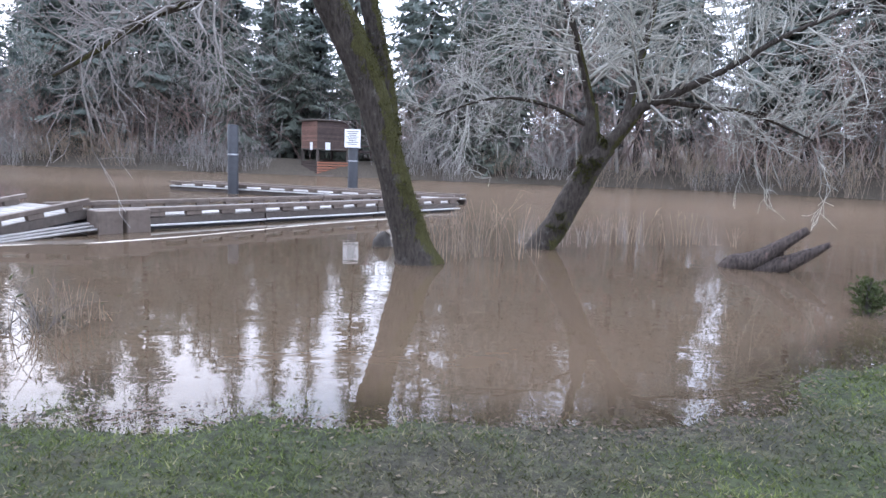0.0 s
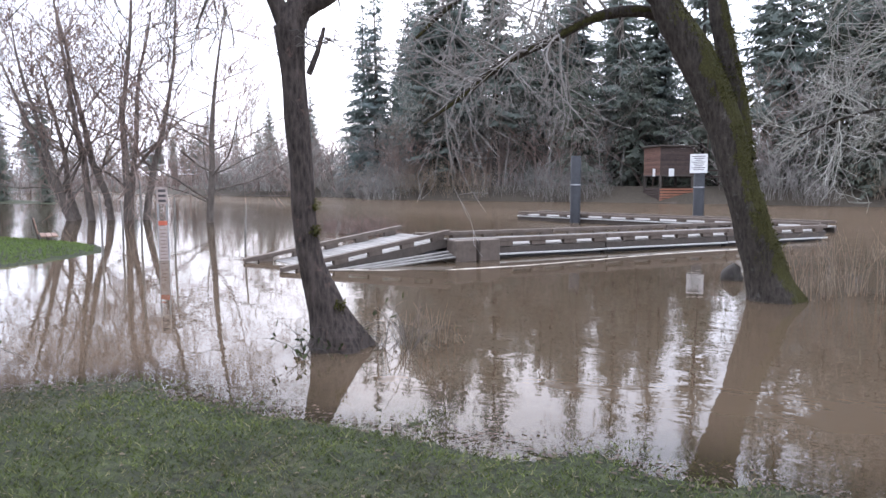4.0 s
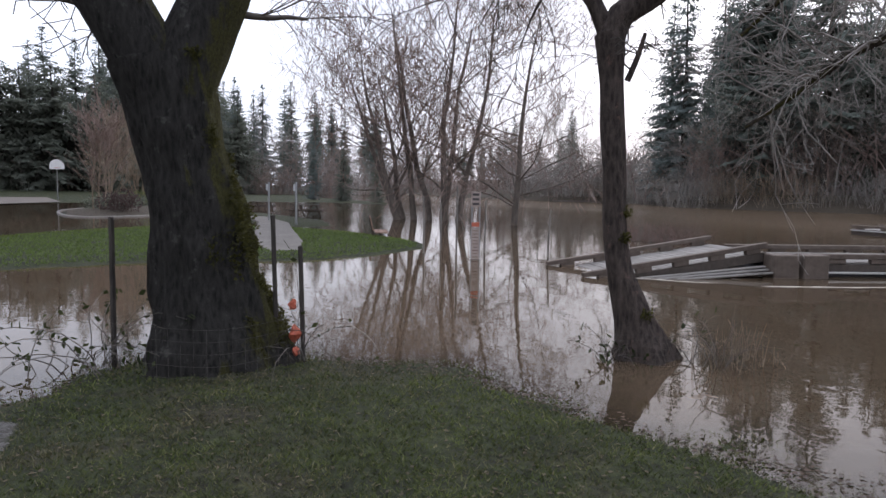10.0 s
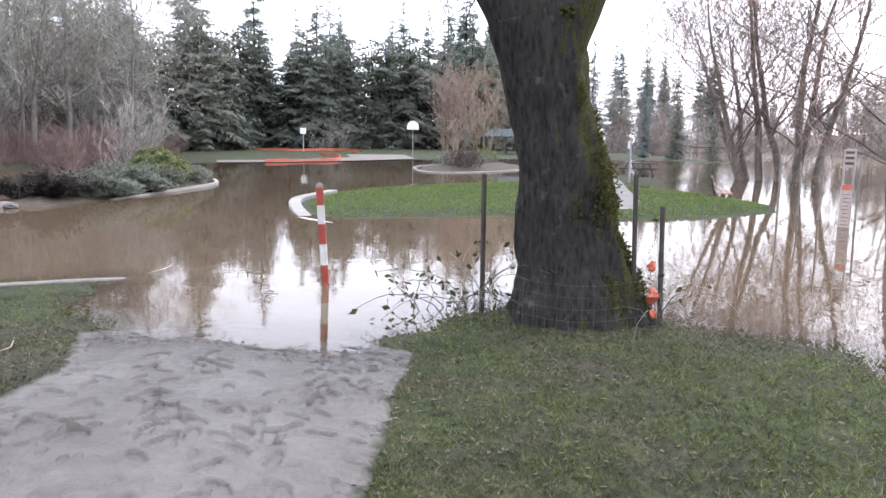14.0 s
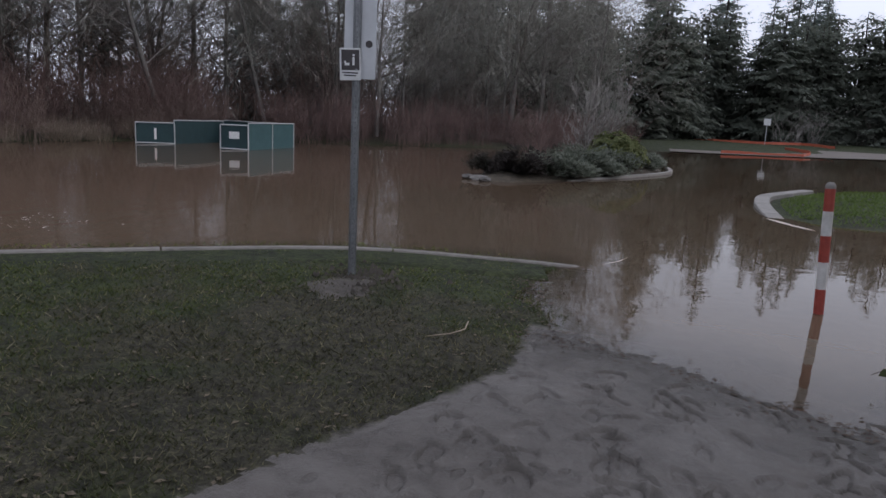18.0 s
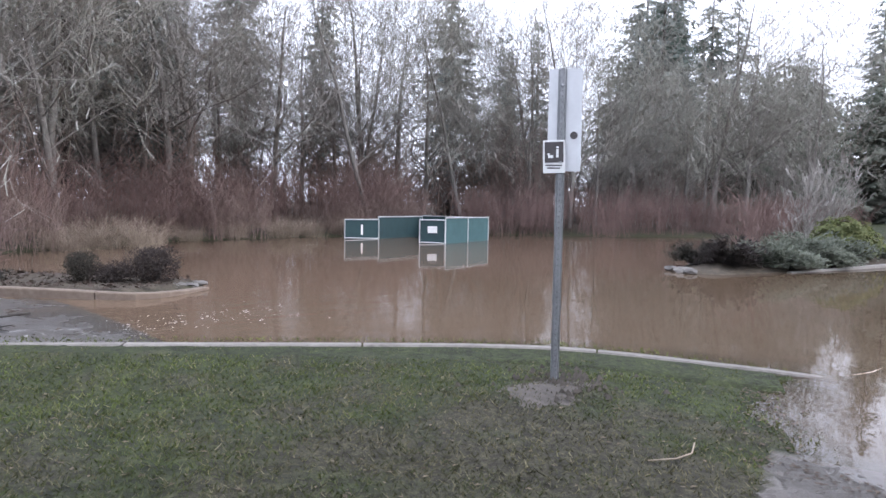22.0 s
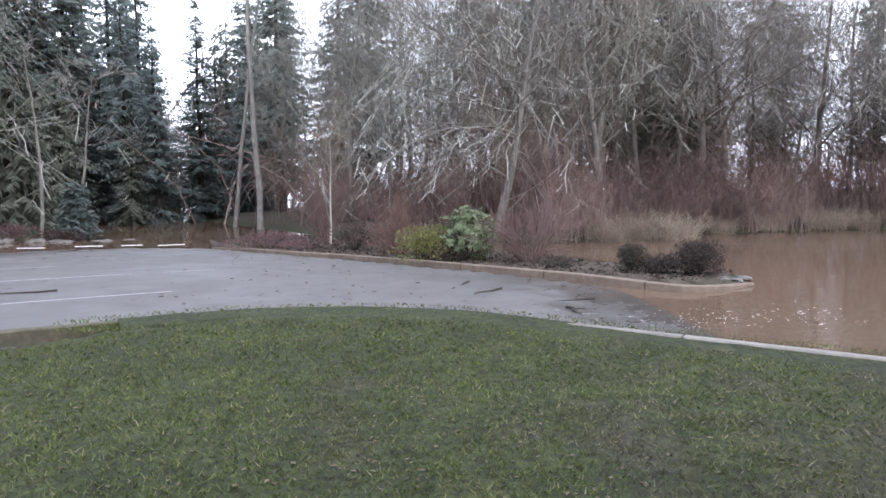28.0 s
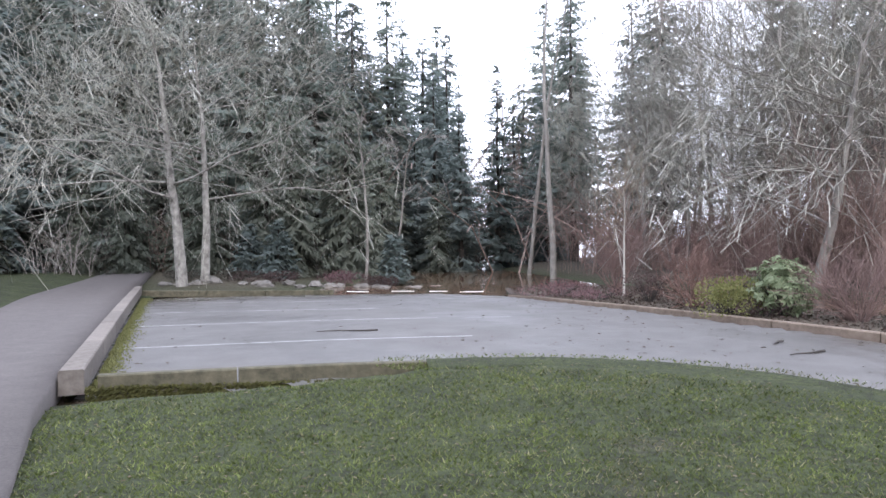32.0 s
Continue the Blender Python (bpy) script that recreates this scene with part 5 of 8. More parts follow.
sweep([(-9.25, -13.62, 0.05), (-8.4, -13.2, 0.08), (-7.6, -13.1, 0.12), (-6.95, -13.9, 0.15), (-6.1, -15.0, 0.18), (-4.1, -17.3, 0.21), (-1.8, -20.2, 0.2), (0.1, -22.5, 0.17), (1.6, -24.6, 0.13), (2.7, -26.0, 0.09)], 0.2, 0, M["kerb_brown"], "kerb_piece", pk, 2.2)

# asphalt of the car park
cx = np.arange(-8.0, 19.0, 0.4)
cy = np.arange(-28.4, -7.4, 0.4)
CX, CY = np.meshgrid(cx, cy, indexing="ij")
keep = sdf(CX, CY, LOT) > -0.28
CZ = lot_height(CX, CY) - np.clip(-sdf(CX, CY, LOT), 0, 0.3) * 0.8
ids = -np.ones(CX.shape, int)
cells = keep[:-1, :-1] & keep[1:, :-1] & keep[1:, 1:] & keep[:-1, 1:]
nodes = np.zeros(CX.shape, bool)
for a, b in ((0, 0), (1, 0), (1, 1), (0, 1)):
    nodes[a:a + cells.shape[0], b:b + cells.shape[1]] |= cells
ids[nodes] = np.arange(nodes.sum())
q_ = np.stack([ids[:-1, :-1], ids[1:, :-1], ids[1:, 1:], ids[:-1, 1:]], -1)[cells]
road = tagged(new("road", mesh_np("road", np.stack([CX, CY, CZ], -1)[nodes], q_, M["asphalt"], True)), "wet grey asphalt of a half-flooded car park", "road", kind="structure")


def lot_z(x, y):
    return float(lot_height(np.array([x]), np.array([y]))[0])


M["line_paint"] = simple("line_paint", (0.2, 0.2, 0.2), (0.5, 0.5, 0.49), 14, 0.7, bump=0.1)
for a, b in (((7.25, -11.75), (1.4, -14.2)), ((9.35, -14.95), (2.95, -17.3)), ((11.6, -18.25), (5.4, -19.9)), ((13.9, -21.9), (7.6, -22.9)), ((15.8, -24.3), (9.3, -25.2)), ((2.3, -17.5), (1.3, -17.9))):
    a, b = Vector(a), Vector(b)
    nr = Vector((-(b - a).y, (b - a).x)).normalized() * 0.038
    pts = [(a + (b - a) * i / 14) for i in range(15)]
    v = [(p_.x + s * nr.x, p_.y + s * nr.y, lot_z(p_.x, p_.y) + 0.004) for p_ in pts for s in (-1, 1)]
    ln = new("parking_line", mesh_of("parking_line", v, [(2 * i, 2 * i + 1, 2 * i + 3, 2 * i + 2) for i in range(14)], M["line_paint"]))
    tagged(ln, "worn white parking line on the asphalt", "marking", "parking lines", kind="structure")
# speed hump with white bars at the flood's edge
for i, (x, y, L) in enumerate(((9.1, -27.5, 0.9), (7.3, -27.8, 0.9), (5.8, -27.7, 0.7), (4.4, -27.4, 0.9))):
    b_ = new("hump_bar", box((L, 0.2, 0.035), (0, 0, 0), M["white_paint"], 0.02))
    b_.matrix_basis = pose(x, y, lot_z(x, y) + 0.06, 4, 0, -8 + i * 9)
    tagged(b_, "white painted bar across the wet road", "marking", "white bars at the flood's edge")

# asphalt footpath beside the car park
PR = [(0.4, -2.6), (1.4, -3.9), (2.5, -5.2), (3.7, -6.5), (5.0, -8.1), (11.4, -16.6), (16.6, -23.6), (24.6, -34.6), (40.5, -56.5)]
PL = [(4.0, -1.2), (4.9, -2.3), (5.8, -3.6), (6.8, -5.0), (8.0, -6.6), (13.5, -14.6), (18.8, -21.2), (26.8, -32.4), (43, -54.5)]
ra, rb = smooth_line(PR, 0.8), smooth_line(PL, 0.8)
n_ = 60
ra = [ra[round(i * (len(ra) - 1) / n_)] for i in range(n_ + 1)]
rb = [rb[round(i * (len(rb) - 1) / n_)] for i in range(n_ + 1)]
v, f = [], []
for a, b in zip(ra, rb):
    for s in (0, 0, 1, 2, 3, 4, 5, 5):
        p_ = a + (b - a) * s / 5
        v.append((p_.x, p_.y, max(height_at(p_.x, p_.y), 0.31 if p_.y < -9 else 0.27) + 0.05 + 0.02 * math.sin(s / 5 * math.pi)))
    for j in (-8, -1):
        v[j] = (v[j][0], v[j][1], v[j][2] - 0.3)
f = [(i * 8 + j, i * 8 + j + 1, i * 8 + j + 9, i * 8 + j + 8) for i in range(n_) for j in range(7)]
M["path_asphalt"] = simple("path_asphalt", (0.046, 0.039, 0.036), (0.105, 0.091, 0.085), 28, 0.8, bump=0.4, dist=0.006)
tagged(new("path", mesh_of("path", v, f, M["path_asphalt"], True)), "grey asphalt footpath between lawn and kerb", "path", kind="structure")

# ---- islands in the flood ----
ik = thing("island_kerb", (0, 0, 0), "pale concrete kerb rounding the grass island", "kerb", kind="structure")
sweep([(-25.2, 0.4, 0.12), (-23.5, -0.25, 0.12), (-22.0, -0.75, 0.12), (-20.5, -0.85, 0.1), (-19.0, -0.75, 0.07), (-17.6, -0.55, 0.0)], 0.35, 0, M["concrete"], "kerb_piece", ik, 1.6)
bk = thing("bed_kerb", (0, 0, 0), "concrete edging of the planted island", "kerb", kind="structure")
sweep([(-22.9, -6.35, 0.03), (-26.3, -5.15, 0.09), (-30.2, -4.25, 0.1), (-33.5, -4.7, 0.1)], 0.16, 0, M["concrete"], "kerb_piece", bk, 2.4)
sweep([(-58, 11.8, 0.08), (-52, 7.8, 0.08), (-45.1, 6.5, 0.07), (-41.0, 7.2, 0.07), (-42.3, 10.9, 0.07), (-47.4, 15.5, 0.07)], 0.18, 0, M["concrete"], "kerb_piece", bk, 2.6)
cp = [(-17.0, 7.9), (-17.2, 7.2), (-19.0, 7.6), (-25.0, 9.9), (-31, 12.6), (-37, 14.4), (-36.5, 15.2), (-30, 13.6), (-25.0, 11.5), (-19.6, 9.3)]
v = [(x, y, 0.135) for x, y in cp]
cpath = tagged(new("concrete_path", mesh_of("concrete_path", v + [(x, y, 0.0) for x, y in cp], [tuple(range(10))] + [(i, i + 10, (i + 1) % 10 + 10, (i + 1) % 10) for i in range(10)], M["concrete_worn"])), "pale concrete path crossing the grass island", "path", kind="structure")

# ---- boat dock ----


def plank_deck(parent, o, u_, w_, length, width, z0, z1, n_, mat):
    """Deck boards laid across, from o along u_, sloping from z0 to z1."""
    step = length / n_
    ang = math.degrees(math.atan2(u_.y, u_.x))
    tilt = -math.degrees(math.atan2(z1 - z0, length))
    me = [box((step - 0.012, width, 0.04), (0, 0, 0), mat, 0.005) for _ in range(1)][0]
    rg_ = random.Random(4)
    for i in range(n_):
        c_ = o + u_ * (i + 0.5) * step + w_ * width / 2
        ob = part("plank", me, parent)
        ob.matrix_basis = pose(c_.x, c_.y, z0 + (z1 - z0) * (i + 0.5) / n_ + rg_.uniform(-0.004, 0.004), 0, tilt, ang + rg_.uniform(-0.3, 0.3))


def beam(parent, name, a, b, w, h, mat, label="", bevel=0.012):
    a, b = Vector(a), Vector(b)
    d = b - a
    ob = part(name, box((d.length, w, h), (0, 0, 0), mat, bevel), parent, label)
    ob.matrix_basis = Matrix.Translation((a + b) / 2) @ d.to_track_quat("X", "Z").to_matrix().to_4x4()
    return ob


M["rub_strip"] = simple("rub_strip", (0.38, 0.37, 0.35), (0.62, 0.61, 0.58), 9, 0.6, bump=0.1)
dock = thing("boat_dock", (0, 0, 0), "weathered grey plank boat dock afloat on the flood", "dock")
o, u_ = Vector((-7.7, 14.75, 0)), Vector((0.578, 0.816, 0)).normalized()
w_ = Vector((-u_.y, u_.x, 0))
LD, WD = 13.6, 2.5
plank_deck(dock, o, u_, w_, LD, WD, 0.3, 0.3, 84, M["wood_grey"])
for i in range(3):
    a = o + u_ * (i * LD / 3 + 0.05)
    b = o + u_ * ((i + 1) * LD / 3 - 0.05)
    mid = (a + b) / 2 + w_ * WD / 2
    fl = part("float", box(((b - a).length, WD - 0.16, 0.5), (0, 0, 0), M["black_plastic"], 0.04), dock)
    fl.matrix_basis = Matrix.Translation((mid.x, mid.y, -0.14)) @ pose(0, 0, 0, 0, 0, math.degrees(math.atan2(u_.y, u_.x)))
for s, off in ((0, 0.0), (1, WD)):
    for i in range(3):
        a = o + w_ * off + u_ * (i * LD / 3 + 0.02)
        b = o + w_ * off + u_ * ((i + 1) * LD / 3 - 0.02)
        beam(dock, "side_beam", (a.x, a.y, 0.2), (b.x, b.y, 0.2), 0.1, 0.16, M["wood_dark"])
        beam(dock, "bull_rail", (a.x, a.y, 0.45), (b.x, b.y, 0.45), 0.16, 0.11, M["wood_brown"])
        e = w_ * (-0.08 if s == 0 else 0.08)
        beam(dock, "rub_strip", (a.x + e.x, a.y + e.y, 0.1), (b.x + e.x, b.y + e.y, 0.09), 0.06, 0.05, M["rub_strip"], "pale rub strip")
    for i in range(14):
        c_ = o + w_ * off + u_ * (0.4 + i * (LD - 0.8) / 13)
        bl = part("rail_block", box((0.42, 0.13, 0.1), (0, 0, 0), M["wood_brown"], 0.01), dock)
        bl.matrix_basis = pose(c_.x, c_.y, 0.345, 0, 0, math.degrees(math.atan2(u_.y, u_.x)))
for i, c_ in enumerate((o + u_ * 0.1 - w_ * 0.15, o + u_ * 0.75 - w_ * 0.15)):
    hb = part("hinge_box", box((0.55, 0.5, 0.72), (0, 0, 0), M["wood_brown"], 0.02), dock, "rust-brown hinge box")
    hb.matrix_basis = pose(c_.x, c_.y, 0.14, 0, 0, math.degrees(math.atan2(u_.y, u_.x)))
ramp = thing("dock_gangway", (0, 0, 0), "sloping plank gangway sinking into the flood", "gangway")
ro, ru = Vector((-7.9, 14.8, 0)), Vector((-0.44, -0.9, 0)).normalized()
rw = Vector((ru.y, -ru.x, 0))
RL = 4.3
plank_deck(ramp, ro, ru, rw, RL, 2.2, 0.5, -0.12, 29, M["wood_grey"])
for off in (0.0, 2.2):
    a, b = ro + rw * off, ro + rw * off + ru * RL
    beam(ramp, "side_beam", (a.x, a.y, 0.42), (b.x, b.y, -0.2), 0.1, 0.2, M["wood_dark"])
    beam(ramp, "bull_rail", (a.x, a.y, 0.68), (b.x, b.y, 0.05), 0.14, 0.1, M["wood_brown"])
    for i in range(5):
        c_ = a + (b - a) * (0.08 + i * 0.2)
        bl = part("rail_block", box((0.35, 0.12, 0.12), (0, 0, 0), M["wood_brown"], 0.01), ramp)
        bl.matrix_basis = pose(c_.x, c_.y, 0.58 - 0.63 * (0.08 + i * 0.2), 0, 8.3, math.degrees(math.atan2(ru.y, ru.x)))
for i in range(3):
    a = ro - rw * (0.15 + 0.16 * i)
    b = a + ru * (3.2 - i * 0.3)
    beam(ramp, "loose_board", (a.x, a.y, 0.22 - i * 0.05), (b.x, b.y, -0.03), 0.14, 0.04, M["wood_grey"], "pale splintered board")
d2 = thing("outer_dock", (0, 0, 0), "low outer dock float with timber rails", "dock")
o2, u2 = Vector((-13.7, 33.3, 0)), Vector((0.945, -0.327, 0)).normalized()
w2 = Vector((-u2.y, u2.x, 0))
plank_deck(d2, o2, u2, w2, 14.5, 1.6, 0.24, 0.24, 60, M["wood_grey"])
for off in (0.0, 1.6):
    a, b = o2 + w2 * off, o2 + w2 * off + u2 * 14.5
    beam(d2, "side_beam", (a.x, a.y, 0.1), (b.x, b.y, 0.1), 0.14, 0.26, M["wood_dark"])
    beam(d2, "bull_rail", (a.x, a.y, 0.39), (b.x, b.y, 0.39), 0.16, 0.1, M["wood_brown"])
    beam(d2, "rub_strip", (a.x - w2.x * 0.1, a.y - w2.y * 0.1, 0.2), (b.x - w2.x * 0.1, b.y - w2.y * 0.1, 0.2), 0.05, 0.05, M["rub_strip"], "pale rub strip")
    for i in range(12):
        c_ = a + u2 * (0.4 + i * 1.24)
        bl = part("rail_block", box((0.4, 0.13, 0.08), (0, 0, 0), M["wood_brown"], 0.01), d2)
        bl.matrix_basis = pose(c_.x, c_.y, 0.3, 0, 0, math.degrees(math.atan2(u2.y, u2.x)))


def pile(x, y, h, r=0.24):
    ob = thing("dock_pile", (x, y, 0), "black sleeved steel pile standing beside the dock", "pile", "dock piles")
    tb = Tubes()
    tb.add([(0, 0, -0.8), (0, 0, h), (0, 0, h + 0.03)], np.array([r, r, r * 0.9]), 20)
    tb.add([(0, 0, h + 0.03), (0, 0, h + 0.035)], np.array([r * 0.9, 0.001]), 20)
    part("sleeve", tb.mesh("sleeve", M["black_plastic"]), ob)
    tb = Tubes()
    tb.add([(0, 0, h * 0.57), (0, 0, h * 0.57 + 0.06)], np.array([r * 1.04, r * 1.04]), 20)
    part("collar", tb.mesh("collar", M["steel"]), ob)
    return ob


def plate(name, w, h, mat, parent, m, t=0.01, label="", bevel=0.004):
    ob = part(name, box((w, t, h), (0, 0, 0), mat, bevel), parent, label)
    ob.matrix_basis = m
    return ob


pile(-10.13, 31.58, 3.1)
pr = pile(-4.95, 33.6, 2.9)
ps = thing("dock_sign", (-4.95, 33.3, 2.75), "white notice board fixed to the pile", "sign", rz=-8)
plate("board", 0.78, 0.86, M["white_paint"], ps, pose(0, 0, 0), 0.02)
for i in range(8):
    plate("text_bar", 0.58 - 0.12 * (i % 3), 0.03, M["sign_ink"], ps, pose(0, -0.014, 0.32 - i * 0.085), 0.004, bevel=0)

# ---- shed on the far bank ----
shed = thing("riverside_shed", (-13.5, 71.6, 0), "red-brown plank shed raised on posts at the river", "shed", rz=38)


def boards(parent, w, h, y, z0, n_, mat, rz, off=0.0, nm="board", gap=0.03):
    hh = h / n_
    me = box((w, 0.05, hh - gap), (0, 0, 0), mat, 0.006)
    for i in range(n_):
        ob = part(nm, me, parent)
        ob.matrix_basis = pose(0, 0, 0, 0, 0, rz) @ pose(off, y, z0 + (i + 0.5) * hh)


SW = 3.5
M["shed_brown"] = simple("shed_brown", (0.09, 0.047, 0.035), (0.2, 0.11, 0.08), 3, 0.85, vary=0.35)
M["shed_dark"] = simple("shed_dark", (0.03, 0.021, 0.018), (0.085, 0.058, 0.048), 3, 0.85, vary=0.3)
for rz_, mt in ((0, "shed_dark"), (90, "shed_dark"), (180, "shed_dark"), (270, "shed_brown")):
    boards(shed, SW, 2.7, -SW / 2, 2.7, 12, M[mt], rz_, gap=0.02)
    boards(shed, SW, 1.3, -SW / 2, 0.15, 5, M["wood_red" if rz_ == 0 else "shed_dark"], rz_, gap=0.09, nm="slat")
for z in (2.55, 3.15):
    beam(shed, "walkway_rail", (1.7, 0.9, z), (8.5, -4.0, z), 0.1, 0.14, M["shed_dark"])
for i in range(4):
    x, y = 3.0 + i * 1.7, -0.05 - i * 1.2
    beam(shed, "walkway_post", (x, y, -0.8), (x, y, 3.2), 0.12, 0.12, M["shed_dark"])
for a in (-1, 1):
    for b in (-1, 1):
        beam(shed, "post", (a * 1.65, b * 1.65, -0.8), (a * 1.65, b * 1.65, 2.8), 0.2, 0.2, M["wood_dark"])
ro_ = part("roof", box((4.0, 4.0, 0.14), (0, 0, 5.5), M["wood_dark"], 0.03), shed)
fl_ = part("floor", box((3.6, 3.6, 0.14), (0, 0, 2.65), M["wood_dark"], 0.03), shed)
for rz_, ox in ((0, 0.7), (270, 0.6)):
    sg = part("white_notice", box((0.55, 0.02, 0.75), (0, 0, 0), M["white_paint"], 0.003), shed, "white notice with rounded top")
    sg.matrix_basis = pose(0, 0, 0, 0, 0, rz_) @ pose(ox - 1.3 if rz_ == 0 else ox, -SW / 2 - 0.06, 2.95)
tb = Tubes()
tb.add([(0.5, 0, 5.5), (0.5, 0, 6.9)], np.array([0.03, 0.02]), 6)
part("mast", tb.mesh("mast", M["steel"]), shed)

# ---- signs and posts ----


M["post_steel"] = simple("post_steel", (0.16, 0.165, 0.17), (0.3, 0.305, 0.31), 30, 0.5, 0.7, bump=0.05)
M["post_hole"] = simple("post_hole", (0.07, 0.07, 0.075), (0.12, 0.12, 0.125), 30, 0.6, bump=0)


def channel_post(parent, h, mat, low=-0.5):
    """A galvanised U-channel post with its row of holes."""
    bm = bmesh.new()
    prof = [(-0.04, -0.012), (-0.022, -0.012), (-0.016, 0.02), (0.016, 0.02), (0.022, -0.012), (0.04, -0.012), (0.04, -0.006), (0.025, -0.006), (0.019, 0.026), (-0.019, 0.026), (-0.025, -0.006), (-0.04, -0.006)]
    a = [bm.verts.new((x, y, low)) for x, y in prof]
    b = [bm.verts.new((x, y, h)) for x, y in prof]
    for i in range(12):
        j = (i + 1) % 12
        bm.faces.new((a[i], a[j], b[j], b[i]))
    bm.faces.new(b)
    me = bpy.data.meshes.new("post")
    bm.to_mesh(me)
    bm.free()
    me.materials.append(mat)
    part("post", me, parent)
    hole = box((0.008, 0.004, 0.012), (0, 0, 0), M["post_hole"], 0)
    for i in range(int((h - 0.2) / 0.05)):
        part("hole", hole, parent).matrix_basis = pose(0, 0.027, 0.15 + i * 0.05)


sp = thing("sign_post", (-7.49, -4.63, 0.1), "galvanised sign post carrying a blank-backed sign and notice", "sign post", rz=-59)
channel_post(sp, 2.9, M["post_steel"])
plate("sign_panel", 0.305, 0.94, M["sign_back"], sp, pose(-0.03, -0.03, 2.44), 0.004, "bare aluminium back of a tall sign", 0.002)
plate("notice", 0.2, 0.3, M["white_paint"], sp, pose(0.06, 0.034, 2.1, 0, 2, 0), 0.004, "small notice with a dark picture panel")
plate("picture_panel", 0.17, 0.19, M["sign_ink"], sp, pose(0.06, 0.038, 2.14, 0, 2, 0), 0.003, "dark brown picture panel", 0)
for x, z, w, h in ((0.09, 2.1, 0.045, 0.025), (0.03, 2.13, 0.022, 0.075), (0.03, 2.185, 0.02, 0.02), (0.11, 2.12, 0.018, 0.018)):
    plate("picture_mark", w, h, M["white_paint"], sp, pose(x, 0.041, z), 0.002, bevel=0)
for i in range(2):
    plate("text_bar", 0.15 - i * 0.03, 0.012, M["sign_ink"], sp, pose(0.06, 0.038, 2.02 - i * 0.025), 0.003, bevel=0)
tb = Tubes()
tb.add([(0, 0.0, 0), (0, 0.004, 0)], np.array([0.035, 0.035]), 16)
tb.add([(0, 0.004, 0), (0, 0.0045, 0)], np.array([0.035, 0.001]), 16)
st = part("round_sticker", tb.mesh("round_sticker", M["sign_ink"]), sp, "black round sticker")
st.matrix_basis = pose(-0.115, -0.026, 2.3)
for z in (2.05, 2.75):
    bt = part("bolt", box((0.02, 0.02, 0.02), (0, 0, 0), M["steel"], 0.006), sp)
    bt.matrix_basis = pose(0, 0.04, z)
dirt = thing("sign_soil", (-7.4, -4.5, height_at(-7.4, -4.5)), "patch of trodden bare soil round the sign post", "soil", kind="stuff")
rg = np.random.default_rng(9)
v, f = [], []
for i in range(160):
    a, r_ = rg.uniform(0, 6.28), abs(rg.normal(0, 0.3))
    c_ = np.array([math.cos(a) * r_ * 1.3, math.sin(a) * r_, 0.012])
    s_ = rg.uniform(0.015, 0.05)
    b = len(v)
    v += [c_ + np.array([s_, 0, -0.02]), c_ + np.array([-s_ * 0.6, s_ * 0.8, -0.02]), c_ + np.array([-s_ * 0.5, -s_ * 0.8, -0.02]), c_ + np.array([0, 0, s_ * 0.6])]
    f += [(b, b + 1, b + 3), (b + 1, b + 2, b + 3), (b + 2, b, b + 3)]
M["soil_pale"] = simple("soil_pale", (0.032, 0.027, 0.022), (0.1, 0.086, 0.072), 12, 0.95, bump=0.6)
part("clods", mesh_of("clods", v, f, M["soil_pale"]), dirt)
v, f = [(0.28, 0.0, 0.02)], []
for r_ in range(1, 5):
    for i in range(28):
        a = i / 28 * 6.283
        k_ = r_ / 4 * (1 + 0.4 * noise.noise((math.cos(a) * 1.6, math.sin(a) * 1.6, 3.0)) + 0.25 * noise.noise((math.cos(a) * 5, math.sin(a) * 5, 7.0)))
        x, y = 0.28 + 0.62 * k_ * math.cos(a), 0.05 + 0.3 * k_ * math.sin(a)
        v.append((x, y, height_at(-7.4 + x, -4.5 + y) - dirt.matrix_basis.translation.z + 0.022 - 0.006 * r_ + 0.012 * noise.noise((x * 9, y * 9, 1.0))))
f = [(0, 1 + i, 1 + (i + 1) % 28) for i in range(28)] + [(1 + r_ * 28 + i, 29 + r_ * 28 + i, 29 + r_ * 28 + (i + 1) % 28, 1 + r_ * 28 + (i + 1) % 28) for r_ in range(3) for i in range(28)]
part("bare_soil", mesh_of("bare_soil", v, f, M["soil_pale"], True), dirt)

stripe = thing("striped_marker_post", (-9.2, -0.28, 0), "red and white banded marker post leaning in the water", "post")
stripe.matrix_basis = pose(-9.2, -0.28, 0, 2.5, -1.0, 0)
segs = [(-0.6, 0.0, "wood_brown"), (0.0, 0.25, "red_paint"), (0.25, 0.52, "rub_strip"), (0.52, 0.78, "red_paint"), (0.78, 1.02, "rub_strip"), (1.02, 1.24, "red_paint")]
for a, b, mt in segs:
    tb = Tubes()
    tb.add([(0, 0, a), (0, 0, b)], np.array([0.048, 0.048]), 14)
    part("band", tb.mesh("band", M[mt]), stripe)
tb = Tubes()
tb.add([(0, 0, 1.24), (0, 0, 1.27), (0, 0, 1.3), (0, 0, 1.305)], np.array([0.05, 0.05, 0.025, 0.002]), 14)
part("cap", tb.mesh("cap", M["wood_grey"]), stripe)

